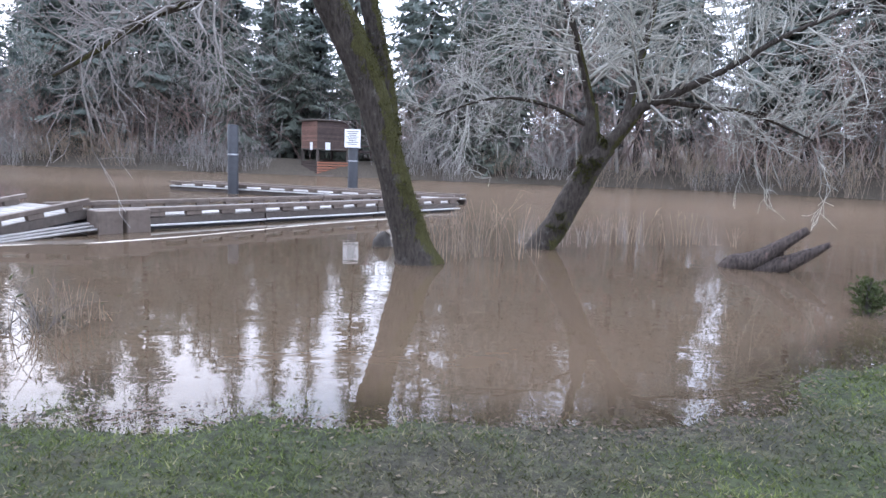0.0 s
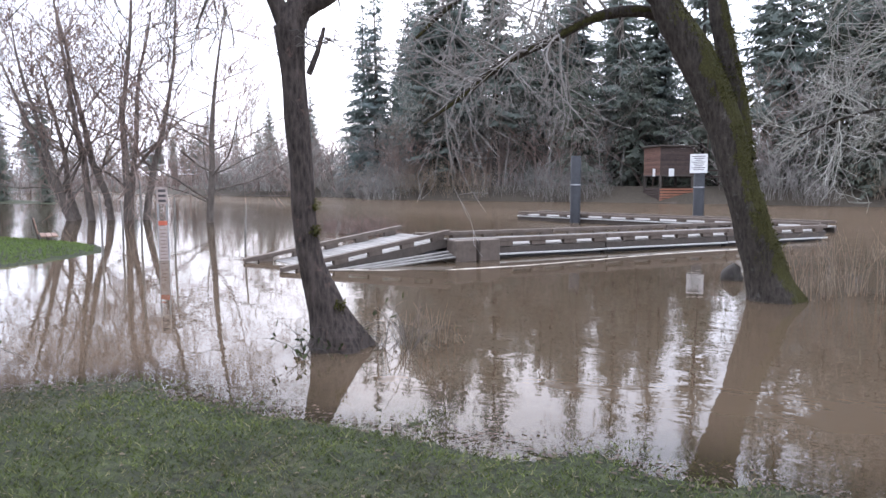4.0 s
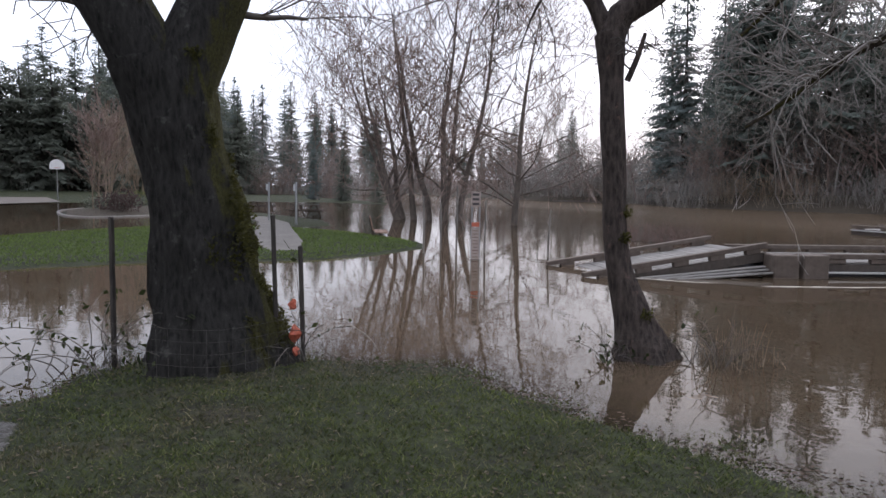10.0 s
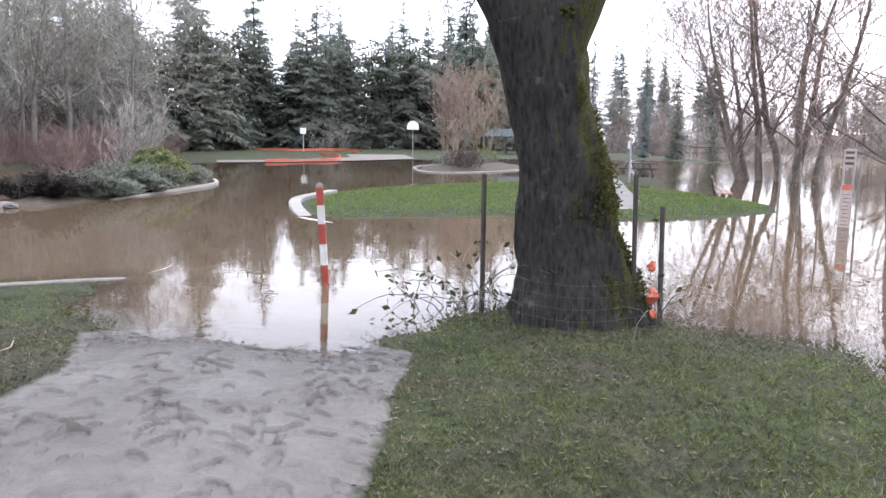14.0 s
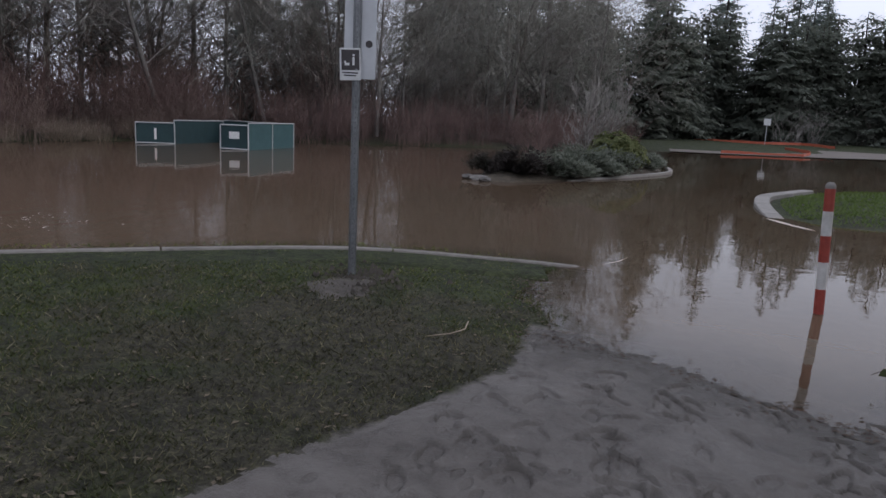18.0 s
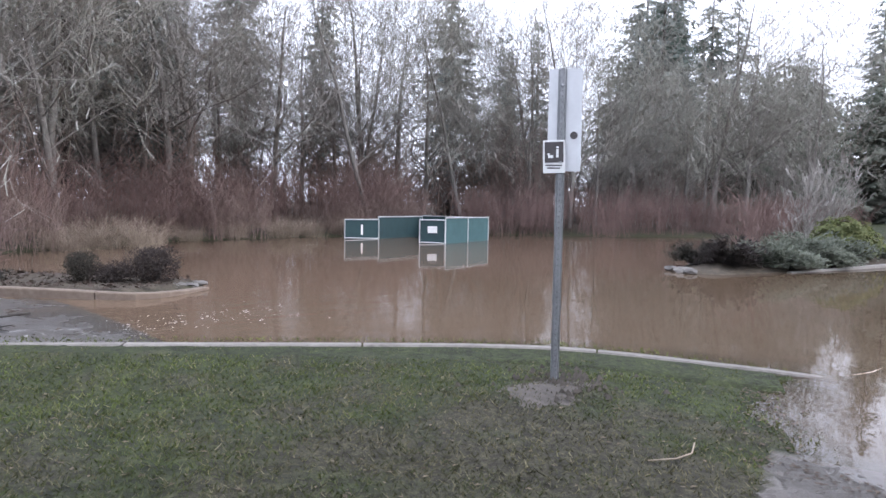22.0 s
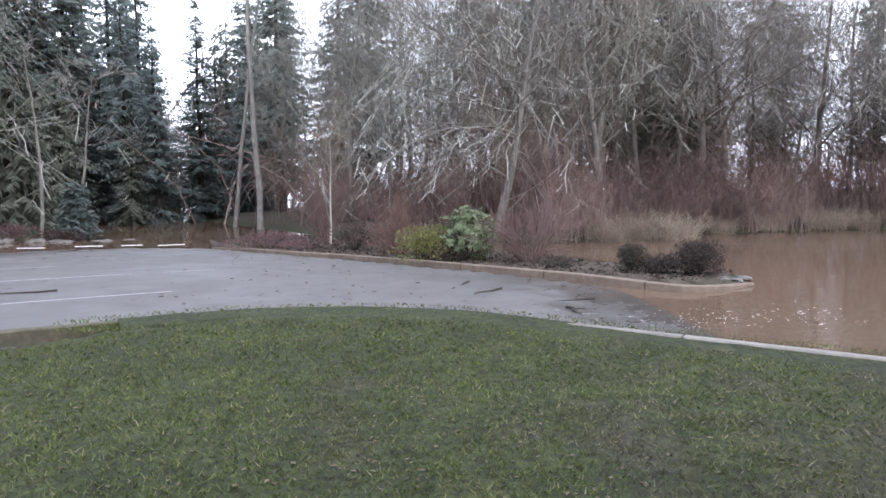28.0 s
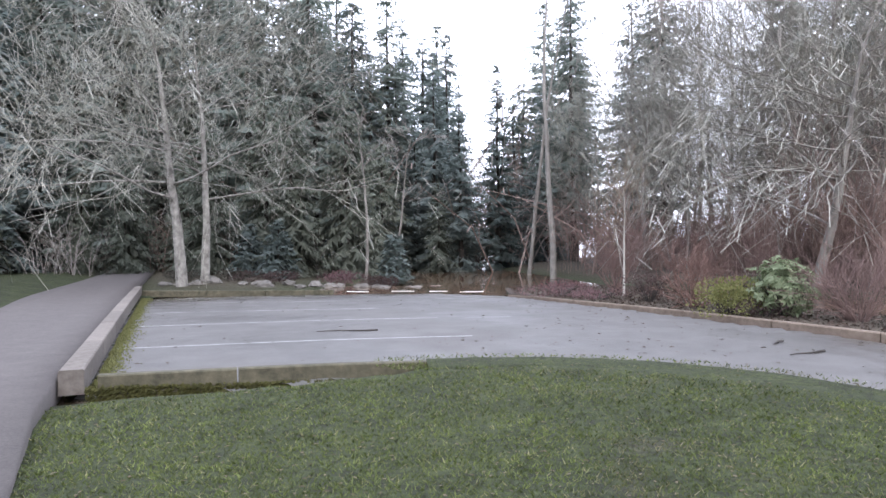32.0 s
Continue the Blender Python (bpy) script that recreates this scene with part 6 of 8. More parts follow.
fs = thing("flooded_sign", (-13.8, 11.35, 0), "sign on twin posts with an orange band, half under water", "sign", rz=45)
for x in (-0.1, 0.1):
    beam(fs, "post", (x, 0, -0.6), (x, 0, 1.7), 0.05, 0.04, M["steel"])
M["sign_faded"] = simple("sign_faded", (0.3, 0.24, 0.21), (0.46, 0.39, 0.35), 14, 0.7, bump=0.1)
plate("upper_panel", 0.24, 0.4, M["sign_faded"], fs, pose(0, -0.03, 1.55), 0.01)
for i in range(3):
    plate("text_bar", 0.17, 0.06, M["sign_ink"], fs, pose(0, -0.037, 1.67 - i * 0.12), 0.004, bevel=0)
plate("orange_band", 0.2, 0.11, M["orange"], fs, pose(0, -0.03, 0.9), 0.012, "orange heading band")
plate("lower_panel", 0.2, 0.9, M["sign_faded"], fs, pose(0, -0.03, 0.38), 0.01)
for i in range(9):
    plate("text_bar", 0.15 - 0.04 * (i % 2), 0.014, M["shed_brown"], fs, pose(0, -0.037, 0.74 - i * 0.085), 0.004, bevel=0)
for i, (x, y, h) in enumerate(((-15.9, 11.2, 1.6), (-16.3, 12.1, 1.4), (-15.3, 11.9, 1.9), (-14.9, 12.6, 1.5), (-13.2, 13.4, 1.3))):
    ob = thing("thin_stake", (x, y, 0), "thin wooden stake standing out of the flood", "stake", "stakes in the flood")
    tb = Tubes()
    tb.add([(0, 0, -0.6), (0.02, 0.01, h * 0.5), (0.03 * (i - 2), 0.02, h)], np.array([0.03, 0.028, 0.022]), 7)
    part("pole", tb.mesh("pole", M["bark_grey"]), ob)

# ---- wire fence, stakes and brambles round the old tree ----
for x, y, h, mt in ((-7.42, 1.35, 1.5, "bark_dark"), (-6.62, 2.72, 1.5, "bark_dark"), (-6.55, 2.98, 1.2, "bark_dark"), (-8.05, 2.0, 1.2, "bark_dark")):
    ob = thing("fence_stake", (x, y, height_at(x, y)), "dark weathered wooden fence stake beside the old tree", "stake", "stakes round the old tree")
    part("shaft", box((0.045, 0.045, h + 0.3), (0, 0, h / 2 - 0.15), M[mt], 0.008), ob)
    ob.rotation_euler = (0.02, -0.02, x)


def wire_ring(name, cx_, cy_, r_, h, a0, a1, label, n_=30):
    tb = Tubes()
    z0 = 0.02
    for k_ in range(6):
        ang_ = np.linspace(a0, a1, n_)
        tb.add(np.stack([cx_ + r_ * np.cos(ang_), cy_ + r_ * np.sin(ang_), np.full(n_, z0 + h * k_ / 5) + 0.015 * np.sin(ang_ * 5)], -1), np.full(n_, 0.0014), 3)
    for a in np.linspace(a0, a1, n_):
        p_ = np.array([cx_ + r_ * math.cos(a), cy_ + r_ * math.sin(a), z0])
        tb.add([p_, p_ + np.array([0, 0, h])], np.array([0.0012, 0.0012]), 3)
    ob = thing(name, (0, 0, 0), label, "wire fence")
    part("mesh", tb.mesh("wire", M["twig_dark"], False), ob)


wire_ring("tree_wire", -6.98, 2.2, 1.0, 0.55, -2.6, 0.6, "sagging wire netting round the foot of the old tree")
wire_ring("tree_wire", -4.7, 6.17, 0.46, 0.3, -3.0, 0.4, "low wire netting round the foot of the forked tree")


def bramble(name, x, y, z, n_, L, seed, label, leaves=40, mat="twig_dark"):
    rg_ = np.random.default_rng(seed)
    tb = Tubes()
    v_, f_ = [], []
    for _ in range(n_):
        a = rg_.uniform(0, 6.28)
        p_ = np.array([x + rg_.normal(0, 0.12), y + rg_.normal(0, 0.12), z])
        d = unit(np.array([math.cos(a) * 0.6, math.sin(a) * 0.6, 1.2]))
        pts = [p_]
        for s in range(7):
            d = unit(d + rg_.normal(0, 0.16, 3) + np.array([0, 0, -0.23]))
            p_ = p_ + d * L * rg_.uniform(0.7, 1.2) / 7
            p_[2] = max(p_[2], z - 0.02)
            pts.append(p_)
        tb.add(np.array(pts), np.linspace(0.006, 0.003, 8), 4)
        for _ in range(leaves // n_ + 1):
            q = pts[rg_.integers(3, 8)] + rg_.normal(0, 0.05, 3)
            u1, u2_ = unit(rg_.normal(0, 1, 3)), unit(rg_.normal(0, 1, 3))
            s_ = rg_.uniform(0.025, 0.055)
            b = len(v_)
            v_ += [q - u1 * s_, q + u2_ * s_ * 0.6, q + u1 * s_, q - u2_ * s_ * 0.6]
            f_.append((b, b + 1, b + 2, b + 3))
    ob = thing(name, (0, 0, 0), label, "bramble")
    tagged(part("cane_mass", tb.mesh("cane_mass", M[mat]), ob, "arching thorny canes"), kind="stuff")
    tagged(part("foliage", mesh_of("foliage", v_, f_, M["leaf_dark"]), ob, "few dark green leaves"), kind="stuff")


bramble("bramble", -7.25, 1.2, 0.05, 16, 1.3, 91, "straggling bramble with dark leaves beside the stake", 90)
bramble("bramble", -6.45, 2.85, 0.08, 12, 1.2, 92, "leafless bramble canes beside the old tree", 16)
bramble("bramble", -7.5, 0.85, 0.0, 7, 0.8, 93, "bramble hanging low over the water", 60)
bramble("bramble", -4.85, 5.8, 0.0, 10, 0.5, 94, "dark twig litter caught at the forked tree", 30)
bramble("bramble", -4.1, 6.5, 0.0, 16, 0.7, 95, "thin twigs trailing in the water", 6)
tape = thing("orange_tape", (-6.5, 2.86, 0.35), "crumpled orange marker tape tied to a stake", "tape")
for i, (z, s_, x) in enumerate(((0.27, 0.07, -0.05), (-0.02, 0.1, 0.0), (-0.2, 0.06, 0.03))):
    rg = np.random.default_rng(30 + i)
    bm = bmesh.new()
    bmesh.ops.create_icosphere(bm, subdivisions=2, radius=s_ * 0.6)
    for vv in bm.verts:
        vv.co = vv.co * (0.7 + 0.6 * rg.random())
        vv.co.z *= 1.3
    me = bpy.data.meshes.new("knot")
    bm.to_mesh(me)
    bm.free()
    me.materials.append(M["orange"])
    part("knot", me, tape).matrix_basis = pose(x, 0.0, z)

# ---- driftwood, shrubs in the water ----
log = thing("driftwood", (0, 0, 0), "forked grey driftwood log lying in the flood", "log")
for pts, rr in (([(5.1, 12.95, -0.15), (5.3, 12.88, 0.06), (5.6, 12.75, 0.15), (5.97, 12.58, 0.46), (6.38, 12.4, 0.8)], [0.14, 0.2, 0.2, 0.12, 0.07]), ([(5.5, 12.8, -0.1), (5.9, 12.6, 0.08), (6.2, 12.45, 0.22), (6.7, 12.22, 0.57)], [0.16, 0.17, 0.14, 0.05]), ([(5.5, 12.8, 0.1), (5.9, 12.7, 0.3), (6.1, 12.65, 0.33)], [0.12, 0.08, 0.04])):
    tb = Tubes()
    trunk(tb, pts, rr, 12, 0.08, 0.14, 3.0)
    part("stem", tb.mesh("stem", M["bark_b"]), log)
sh = thing("evergreen_shrub", (5.45, 8.9, -0.05), "small dark evergreen shrub standing in shallow water", "shrub")
part("foliage", leafy(96, 0.4, 0.6, 700, "leaf_dark", 0.06), sh)
tb = Tubes()
tb.add([(0, 0, -0.3), (0.02, 0, 0.25), (0, 0, 0.5)], np.array([0.05, 0.04, 0.02]), 7)
part("stem", tb.mesh("stem", M["bark_dark"]), sh)
for i, (x, y, w, h, n_) in enumerate(((0.6, 13.2, 2.2, 1.25, 50), (-0.2, 12.6, 1.0, 1.0, 22), (5.0, 16.5, 3.5, 0.9, 60), (2.6, 15.4, 1.2, 0.8, 30), (-4.0, 6.75, 0.8, 0.45, 40))):
    ob = thing("flooded_brush", (x, y, 0), "thin bare stems of brush poking from the flood", "brush", "brush in the flood", kind="stuff")
    part("stems", thicket(200 + i, w, 0.9, h, n_, "twig_tan" if i != 3 else "twig_grey", 3, 0.006, 0.35), ob)
rb_ = thing("flooded_brush", (-15.0, 21.0, 0), "low rusty-brown bush almost drowned by the river", "brush", "brush in the flood", kind="stuff")
part("stems", thicket(210, 3.2, 1.2, 0.75, 200, "twig_red", 4, 0.008, 0.7), rb_)
stp = thing("root_stump", (-1.45, 14.2, 0), "dark root lump beside the leaning tree", "stump")
tb = Tubes()
trunk(tb, [(0, 0, -0.3), (0, 0, 0.1), (0.1, 0, 0.28)], [0.2, 0.2, 0.08], 12, 0.06, 0.2, 4.0)
part("wood", tb.mesh("wood", M["bark_dark"]), stp)

# ---- foam lines on the water ----
M["foam"] = simple("foam", (0.42, 0.37, 0.31), (0.62, 0.57, 0.5), 20, 0.7, bump=0.3)


def foam(pts, w, seed):
    rg_ = np.random.default_rng(seed)
    line = smooth_line(pts, 0.15)
    v_ = []
    for i, p_ in enumerate(line):
        t = line[min(i + 1, len(line) - 1)] - line[max(i - 1, 0)]
        nr = Vector((-t.y, t.x, 0)).normalized()
        ww_ = w * (0.35 + 0.9 * abs(noise.noise((i * 0.35, seed, 0)))) * min(1, i / 3, (len(line) - 1 - i) / 3)
        c_ = p_ + nr * 0.04 * noise.noise((i * 0.2, 5, seed))
        v_ += [(c_.x - nr.x * ww_, c_.y - nr.y * ww_, 0.004), (c_.x, c_.y, 0.004 + min(0.014, ww_ * 0.3)), (c_.x + nr.x * ww_, c_.y + nr.y * ww_, 0.004)]
    f_ = []
    for i in range(len(line) - 1):
        a = 3 * i
        f_ += [(a, a + 1, a + 4, a + 3), (a + 1, a + 2, a + 5, a + 4)]
    tagged(new("foam_line", mesh_of("foam_line", v_, f_, M["foam"], True)), "thin curved line of foam drifting on the flood", "foam", "foam lines", kind="stuff")


foam([(-7.0, 12.9), (-6.2, 13.9), (-5.4, 15.2), (-4.5, 16.9), (-3.4, 18.9), (-1.8, 21.2)], 0.06, 1)
foam([(-9.6, 11.5), (-8.9, 11.9), (-8.2, 12.2), (-7.7, 12.6)], 0.05, 2)
foam([(-17.4, -0.75), (-16.6, -0.3), (-16.0, 0.1)], 0.12, 3)
foam([(-10.2, -2.7), (-10.6, -2.5), (-11.0, -2.45)], 0.025, 4)

# ---- trodden mud of the landing path ----
rg = np.random.default_rng(77)
mx, my = np.arange(-7.5, -2.2, 0.023), np.arange(-3.4, 0.5, 0.023)
MX, MY = np.meshgrid(mx, my, indexing="ij")
ua, va_ = np.interp(MX, gx, np.arange(GN)), np.interp(MY, gy, np.arange(GN))
ia, ja = ua.astype(int), va_.astype(int)
fa, fb = ua - ia, va_ - ja
MZ = GZ[ia, ja] * (1 - fa) * (1 - fb) + GZ[ia + 1, ja] * fa * (1 - fb) + GZ[ia, ja + 1] * (1 - fa) * fb + GZ[ia + 1, ja + 1] * fa * fb
sd = sdf(MX, MY, MUD)
wob = np.array([noise.noise((x * 2.0, y * 2.0, 1.0)) * 0.12 + noise.noise((x * 7, y * 7, 4.0)) * 0.06 for x, y in zip(MX.ravel(), MY.ravel())]).reshape(MX.shape)
lump = np.array([noise.noise((x * 11, y * 11, 8.0)) * 0.011 + noise.noise((x * 3, y * 3, 8.0)) * 0.008 for x, y in zip(MX.ravel(), MY.ravel())]).reshape(MX.shape)
MZ = MZ + 0.014 + lump
# prints get wet mud and a painted stand-in for their inner shade
wet_shade_v = np.zeros(MX.shape)
for _ in range(300):
    x0, y0 = rg.uniform(-6.4, -2.6), rg.uniform(-2.5, 0.1)
    if rg.random() > 0.35 + 0.65 * np.exp(-((x0 + 4.9) ** 2 + (y0 + 0.9) ** 2) / 1.6):
        continue
    a = rg.normal(0.1, 0.5)
    dx, dy = MX - x0, MY - y0
    p_, q = dx * math.cos(a) + dy * math.sin(a), -dx * math.sin(a) + dy * math.cos(a)
    r2 = np.sqrt((p_ / 0.115) ** 2 + (q / 0.043) ** 2)
    wet_shade_v = np.maximum(wet_shade_v, np.clip((1.1 - r2) * 2.2, 0, 1) * rg.uniform(0.15, 0.75))
    MZ += np.where(r2 < 1, -0.026 * (1 - r2 ** 6), 0) + 0.01 * np.exp(-((r2 - 1.25) / 0.25) ** 2)
keep = (sd + wob) > -0.02
cells = keep[:-1, :-1] & keep[1:, :-1] & keep[1:, 1:] & keep[:-1, 1:]
nodes = np.zeros(MX.shape, bool)
for a, b in ((0, 0), (1, 0), (1, 1), (0, 1)):
    nodes[a:a + cells.shape[0], b:b + cells.shape[1]] |= cells
ids = -np.ones(MX.shape, int)
ids[nodes] = np.arange(nodes.sum())
MZ = np.where(sd + wob < 0.06, MZ - 0.012, MZ)
q_ = np.stack([ids[:-1, :-1], ids[1:, :-1], ids[1:, 1:], ids[:-1, 1:]], -1)[cells]
mm = mesh_np("mud_path", np.stack([MX, MY, MZ], -1)[nodes], q_, M["ground"], True)
at_ = mm.attributes.new("mud", "FLOAT", "POINT")
at_.data.foreach_set("value", np.ones(int(nodes.sum()), np.float32))
wet_shade_v = np.maximum(wet_shade_v, np.clip(1 - (MZ - 0.02) / 0.05, 0, 0.8))
at_ = mm.attributes.new("wet", "FLOAT", "POINT")
at_.data.foreach_set("value", np.clip(wet_shade_v, 0, 1)[nodes].astype(np.float32))
tagged(new("mud_path", mm), "wet grey mud path with boot prints", "path", kind="structure")

# flecks of foam and painted ripple glints where the shallow wash crosses the asphalt
M["froth_glint"] = simple("froth_glint", (0.3, 0.29, 0.275), (0.5, 0.485, 0.465), 20, 0.7, bump=0.3)
v, f = [], []
for i in range(280):
    t = rg.random()
    x, y = -4.6 - 4.2 * t + rg.normal(0, 0.25), -10.7 - 1.6 * t * rg.random() + 1.0 * t + rg.normal(0, 0.3)
    if sdf(np.array([x]), np.array([y]), LAWN)[0] > -0.2:
        continue
    a, s_ = 0.5 + rg.normal(0, 0.35), rg.uniform(0.005, 0.018)
    ca, sa = math.cos(a) * s_ * rg.uniform(1, 3), math.sin(a) * s_ * 1.6
    z = max(0.003, lot_z(x, y) + 0.003)
    b = len(v)
    v += [(x - ca, y - sa, z), (x + sa * 0.4, y - ca * 0.4, z + 0.002), (x + ca, y + sa, z), (x - sa * 0.4, y + ca * 0.4, z + 0.002)]
    f.append((b, b + 1, b + 2, b + 3))
tagged(new("foam_flecks", mesh_of("foam_flecks", v, f, M["froth_glint"])), "flecks of foam on the shallow wash", "foam", kind="stuff")

# ---- fenced enclosure in the flood ----
pen = thing("fenced_enclosure", (0, 0, 0), "chain-link enclosure with dark green screening, half flooded", "enclosure")


def fence_panel(a, b, top, mat, posts=2, mid=False, base=-0.5, label="", door=False):
    """A framed panel of screening between two posts."""
    a, b = Vector((*a, 0)), Vector((*b, 0))
    d = (b - a)
    ang = math.degrees(math.atan2(d.y, d.x))
    root = part("gate" if door else "fence_panel", box((d.length - 0.06, 0.012, top - base - 0.06), (0, 0, (top + base) / 2), mat, 0), pen, label)
    root.matrix_basis = pose((a.x + b.x) / 2, (a.y + b.y) / 2, 0, 0, 0, ang)
    bars = [((-d.length / 2, base), (-d.length / 2, top)), ((d.length / 2, base), (d.length / 2, top)), ((-d.length / 2, top), (d.length / 2, top))]
    if door:
        bars.append(((-d.length / 2, 0.06), (d.length / 2, 0.02)))
    for i in range(posts - 2):
        x = -d.length / 2 + d.length * (i + 1) / (posts - 1)
        bars.append(((x, base), (x, top)))
    for (x0, z0), (x1, z1) in bars:
        tb = Tubes()
        tb.add([(x0, -0.02, z0), (x1, -0.02, z1)], np.array([0.026, 0.026]), 8)
        part("rail", tb.mesh("rail", M["pipe"]), root)
    return root


M["pipe"] = simple("pipe", (0.42, 0.43, 0.43), (0.62, 0.63, 0.63), 14, 0.5, 0.4, bump=0.05)
N_, R_, BL_, L_ = (-25.5, -21.1), (-29.5, -21.7), (-29.9, -26.4), (-25.9, -25.7)
fence_panel(N_, R_, 1.15, M["slat_green"], 3)
fence_panel(R_, BL_, 1.12, M["green_fabric"], 3)
fence_panel(BL_, L_, 1.08, M["green_fabric"], 3)
g1_ = fence_panel((-24.75, -21.95), N_, 1.05, M["green_fabric"], 2, door=True, label="open gate leaf with a white notice")
g2_ = fence_panel((-24.35, -26.45), L_, 0.95, M["green_fabric"], 2, door=True, label="tilted open gate leaf with a notice")
for g_, w, h, z in ((g1_, 0.42, 0.3, 0.62), (g2_, 0.1, 0.5, 0.45)):
    for sd in (-1, 1):
        nt = part("notice", box((w, 0.01, h), (0, 0, 0), M["white_paint"], 0), g_, "white notice")
        nt.matrix_basis = pose(0.0, sd * 0.014, z)
for i in range(4):
    nt = part("text_bar", box((0.02, 0.012, 0.36), (0, 0, 0), M["sign_back"], 0), g2_)
    nt.matrix_basis = pose(0.12 + i * 0.09, 0.016, 0.52)

# ---- planting bed beside the car park ----
mul = thing("mulch_bed", (0, 0, 0), "dark bark mulch in the planting bed", "mulch", kind="stuff")
rg = np.random.default_rng(17)
v, f = [], []
while len(v) < 4 * 5200:
    x, y = rg.uniform(-10, 4), rg.uniform(-31, -13)
    if sdf(np.array([x]), np.array([y]), PLANTER)[0] < 0.12:
        continue
    z = 0.165
    a, s_ = rg.uniform(0, 6.28), rg.uniform(0.02, 0.07)
    b = len(v)
    v += [(x - s_ * math.cos(a), y - s_ * math.sin(a), z), (x + s_ * 0.4 * math.sin(a), y - s_ * 0.4 * math.cos(a), z), (x + s_ * math.cos(a), y + s_ * math.sin(a), z + rg.uniform(0, 0.04)), (x - s_ * 0.3 * math.sin(a), y + s_ * 0.3 * math.cos(a), z + rg.uniform(0.01, 0.06))]
    f += [(b, b + 1, b + 2), (b, b + 2, b + 3)]
part("bark_chips", mesh_of("bark_chips", v, f, M["mulch"]), mul)
pm = [(x, y, 0.13) for x, y in [(-7.7, -13.5)] + PLANTER[2:-1] + [(-8.5, -14.6)]]
tagged(new("planting_soil", mesh_of("planting_soil", pm, [tuple(range(len(pm)))], M["mulch"])), "dark soil of the planting bed", "soil", kind="structure")


def shrub(name, x, y, w, h, n_, mat, size, label, seed, z=0.15, stems=True):
    ob = thing(name, (x, y, z), label, "shrub", rz=seed * 37)
    part("foliage", leafy(seed, w, h, n_, mat, size), ob)
    if stems:
        tb = Tubes()
        rg_ = np.random.default_rng(seed)
        for _ in range(9):
            a = rg_.uniform(0, 6.28)
            e = np.array([math.cos(a) * w * 0.3, math.sin(a) * w * 0.3, h * 0.6])
            tb.add(np.array([[0, 0, -0.1], e * 0.5 + rg_.normal(0, 0.03, 3), e]), np.array([0.02, 0.015, 0.008]), 5)
        part("stem", tb.mesh("stem", M["bark_dark"]), ob)
    return ob


def twig_shrub(name, x, y, w, h, n_, mat, label, seed, z=0.12):
    """A bare shrub: stems fanning from one foot, each forking into fine twigs."""
    rg_ = np.random.default_rng(seed)
    out = {}
    for _ in range(n_):
        a = rg_.uniform(0, 6.28)
        lean_ = rg_.uniform(0.1, 0.9) * w / h
        grow(rg_, out, np.array([rg_.normal(0, 0.06), rg_.normal(0, 0.06), -0.1]), unit(np.array([math.cos(a) * lean_, math.sin(a) * lean_, 1.0])), h * rg_.uniform(0.6, 0.95), 0.016, 1, 3, 0.03, 0.55, (0, 5, 4), 0.1, 0.0, 0.005)
    tb = Tubes()
    for lv, some in out.items():
        for pts, rad in some:
            tb.add(pts, rad, 4 if lv == 1 else 3)
    ob = thing(name, (x, y, z), label, "shrub")
    tagged(part("stem_mass", tb.mesh("stem_mass", M[mat]), ob), kind="stuff")
    return ob


def whorled(seed, w, h, clusters, size):
    """An evergreen dome of leaf whorls, each a rosette of long blades."""
    rg_ = np.random.default_rng(seed)
    v_, f_ = [], []
    for _ in range(clusters):
        q = unit(rg_.normal(0, 1, 3) + np.array([0, 0, 0.5]))
        k_ = rg_.uniform(0.55, 1.0) * (1 + 0.25 * noise.noise(Vector(q) * 2.3 + Vector((seed, 0, 0))))
        c0 = np.array([q[0] * w / 2 * k_, q[1] * w / 2 * k_, max(0.1, h * (0.42 + 0.55 * q[2] * k_))])
        ax = unit(q + np.array([0, 0, 0.7]) + rg_.normal(0, 0.25, 3))
        s1 = unit(np.cross(ax, rg_.normal(0, 1, 3)))
        s2 = np.cross(ax, s1)
        for j in range(10):
            a_ = j * 2.4 + rg_.uniform(-0.2, 0.2)
            d_ = unit(s1 * math.cos(a_) + s2 * math.sin(a_) + ax * rg_.uniform(-0.25, 0.5))
            sd_ = unit(np.cross(d_, ax))
            L_ = size * rg_.uniform(0.75, 1.2)
            b_ = len(v_)
            v_ += [c0, c0 + d_ * L_ * 0.55 + sd_ * L_ * 0.17 + ax * 0.02, c0 + d_ * L_ - ax * L_ * 0.15, c0 + d_ * L_ * 0.55 - sd_ * L_ * 0.17 + ax * 0.02]
            f_.append((b_, b_ + 1, b_ + 2, b_ + 3))
    return mesh_np("foliage", np.array(v_), np.array(f_), M["leaf_rhodo"])


ob = thing("rhododendron", (-4.75, -18.45, 0.15), "glossy green rhododendron in the planting bed", "shrub")
part("foliage", whorled(301, 1.5, 1.4, 190, 0.15), ob)
tb = Tubes()
rg = np.random.default_rng(300)
for _ in range(12):
    a = rg.uniform(0, 6.28)
    e = np.array([math.cos(a) * 0.5, math.sin(a) * 0.5, rg.uniform(0.5, 0.9)])
    tb.add(np.array([[0, 0, -0.1], e * 0.5 + rg.normal(0, 0.05, 3), e]), np.array([0.022, 0.016, 0.008]), 5)
part("stem", tb.mesh("stem", M["bark_dark"]), ob)
shrub("yellow_shrub", -3.7, -18.95, 1.7, 0.9, 2000, "leaf_yellow", 0.08, "low yellow-green shrub beside the rhododendron", 302)
shrub("dark_shrub", -2.0, -22.2, 1.5, 0.95, 1400, "heather", 0.07, "dusky dark-leaved shrub in the planting bed", 303)
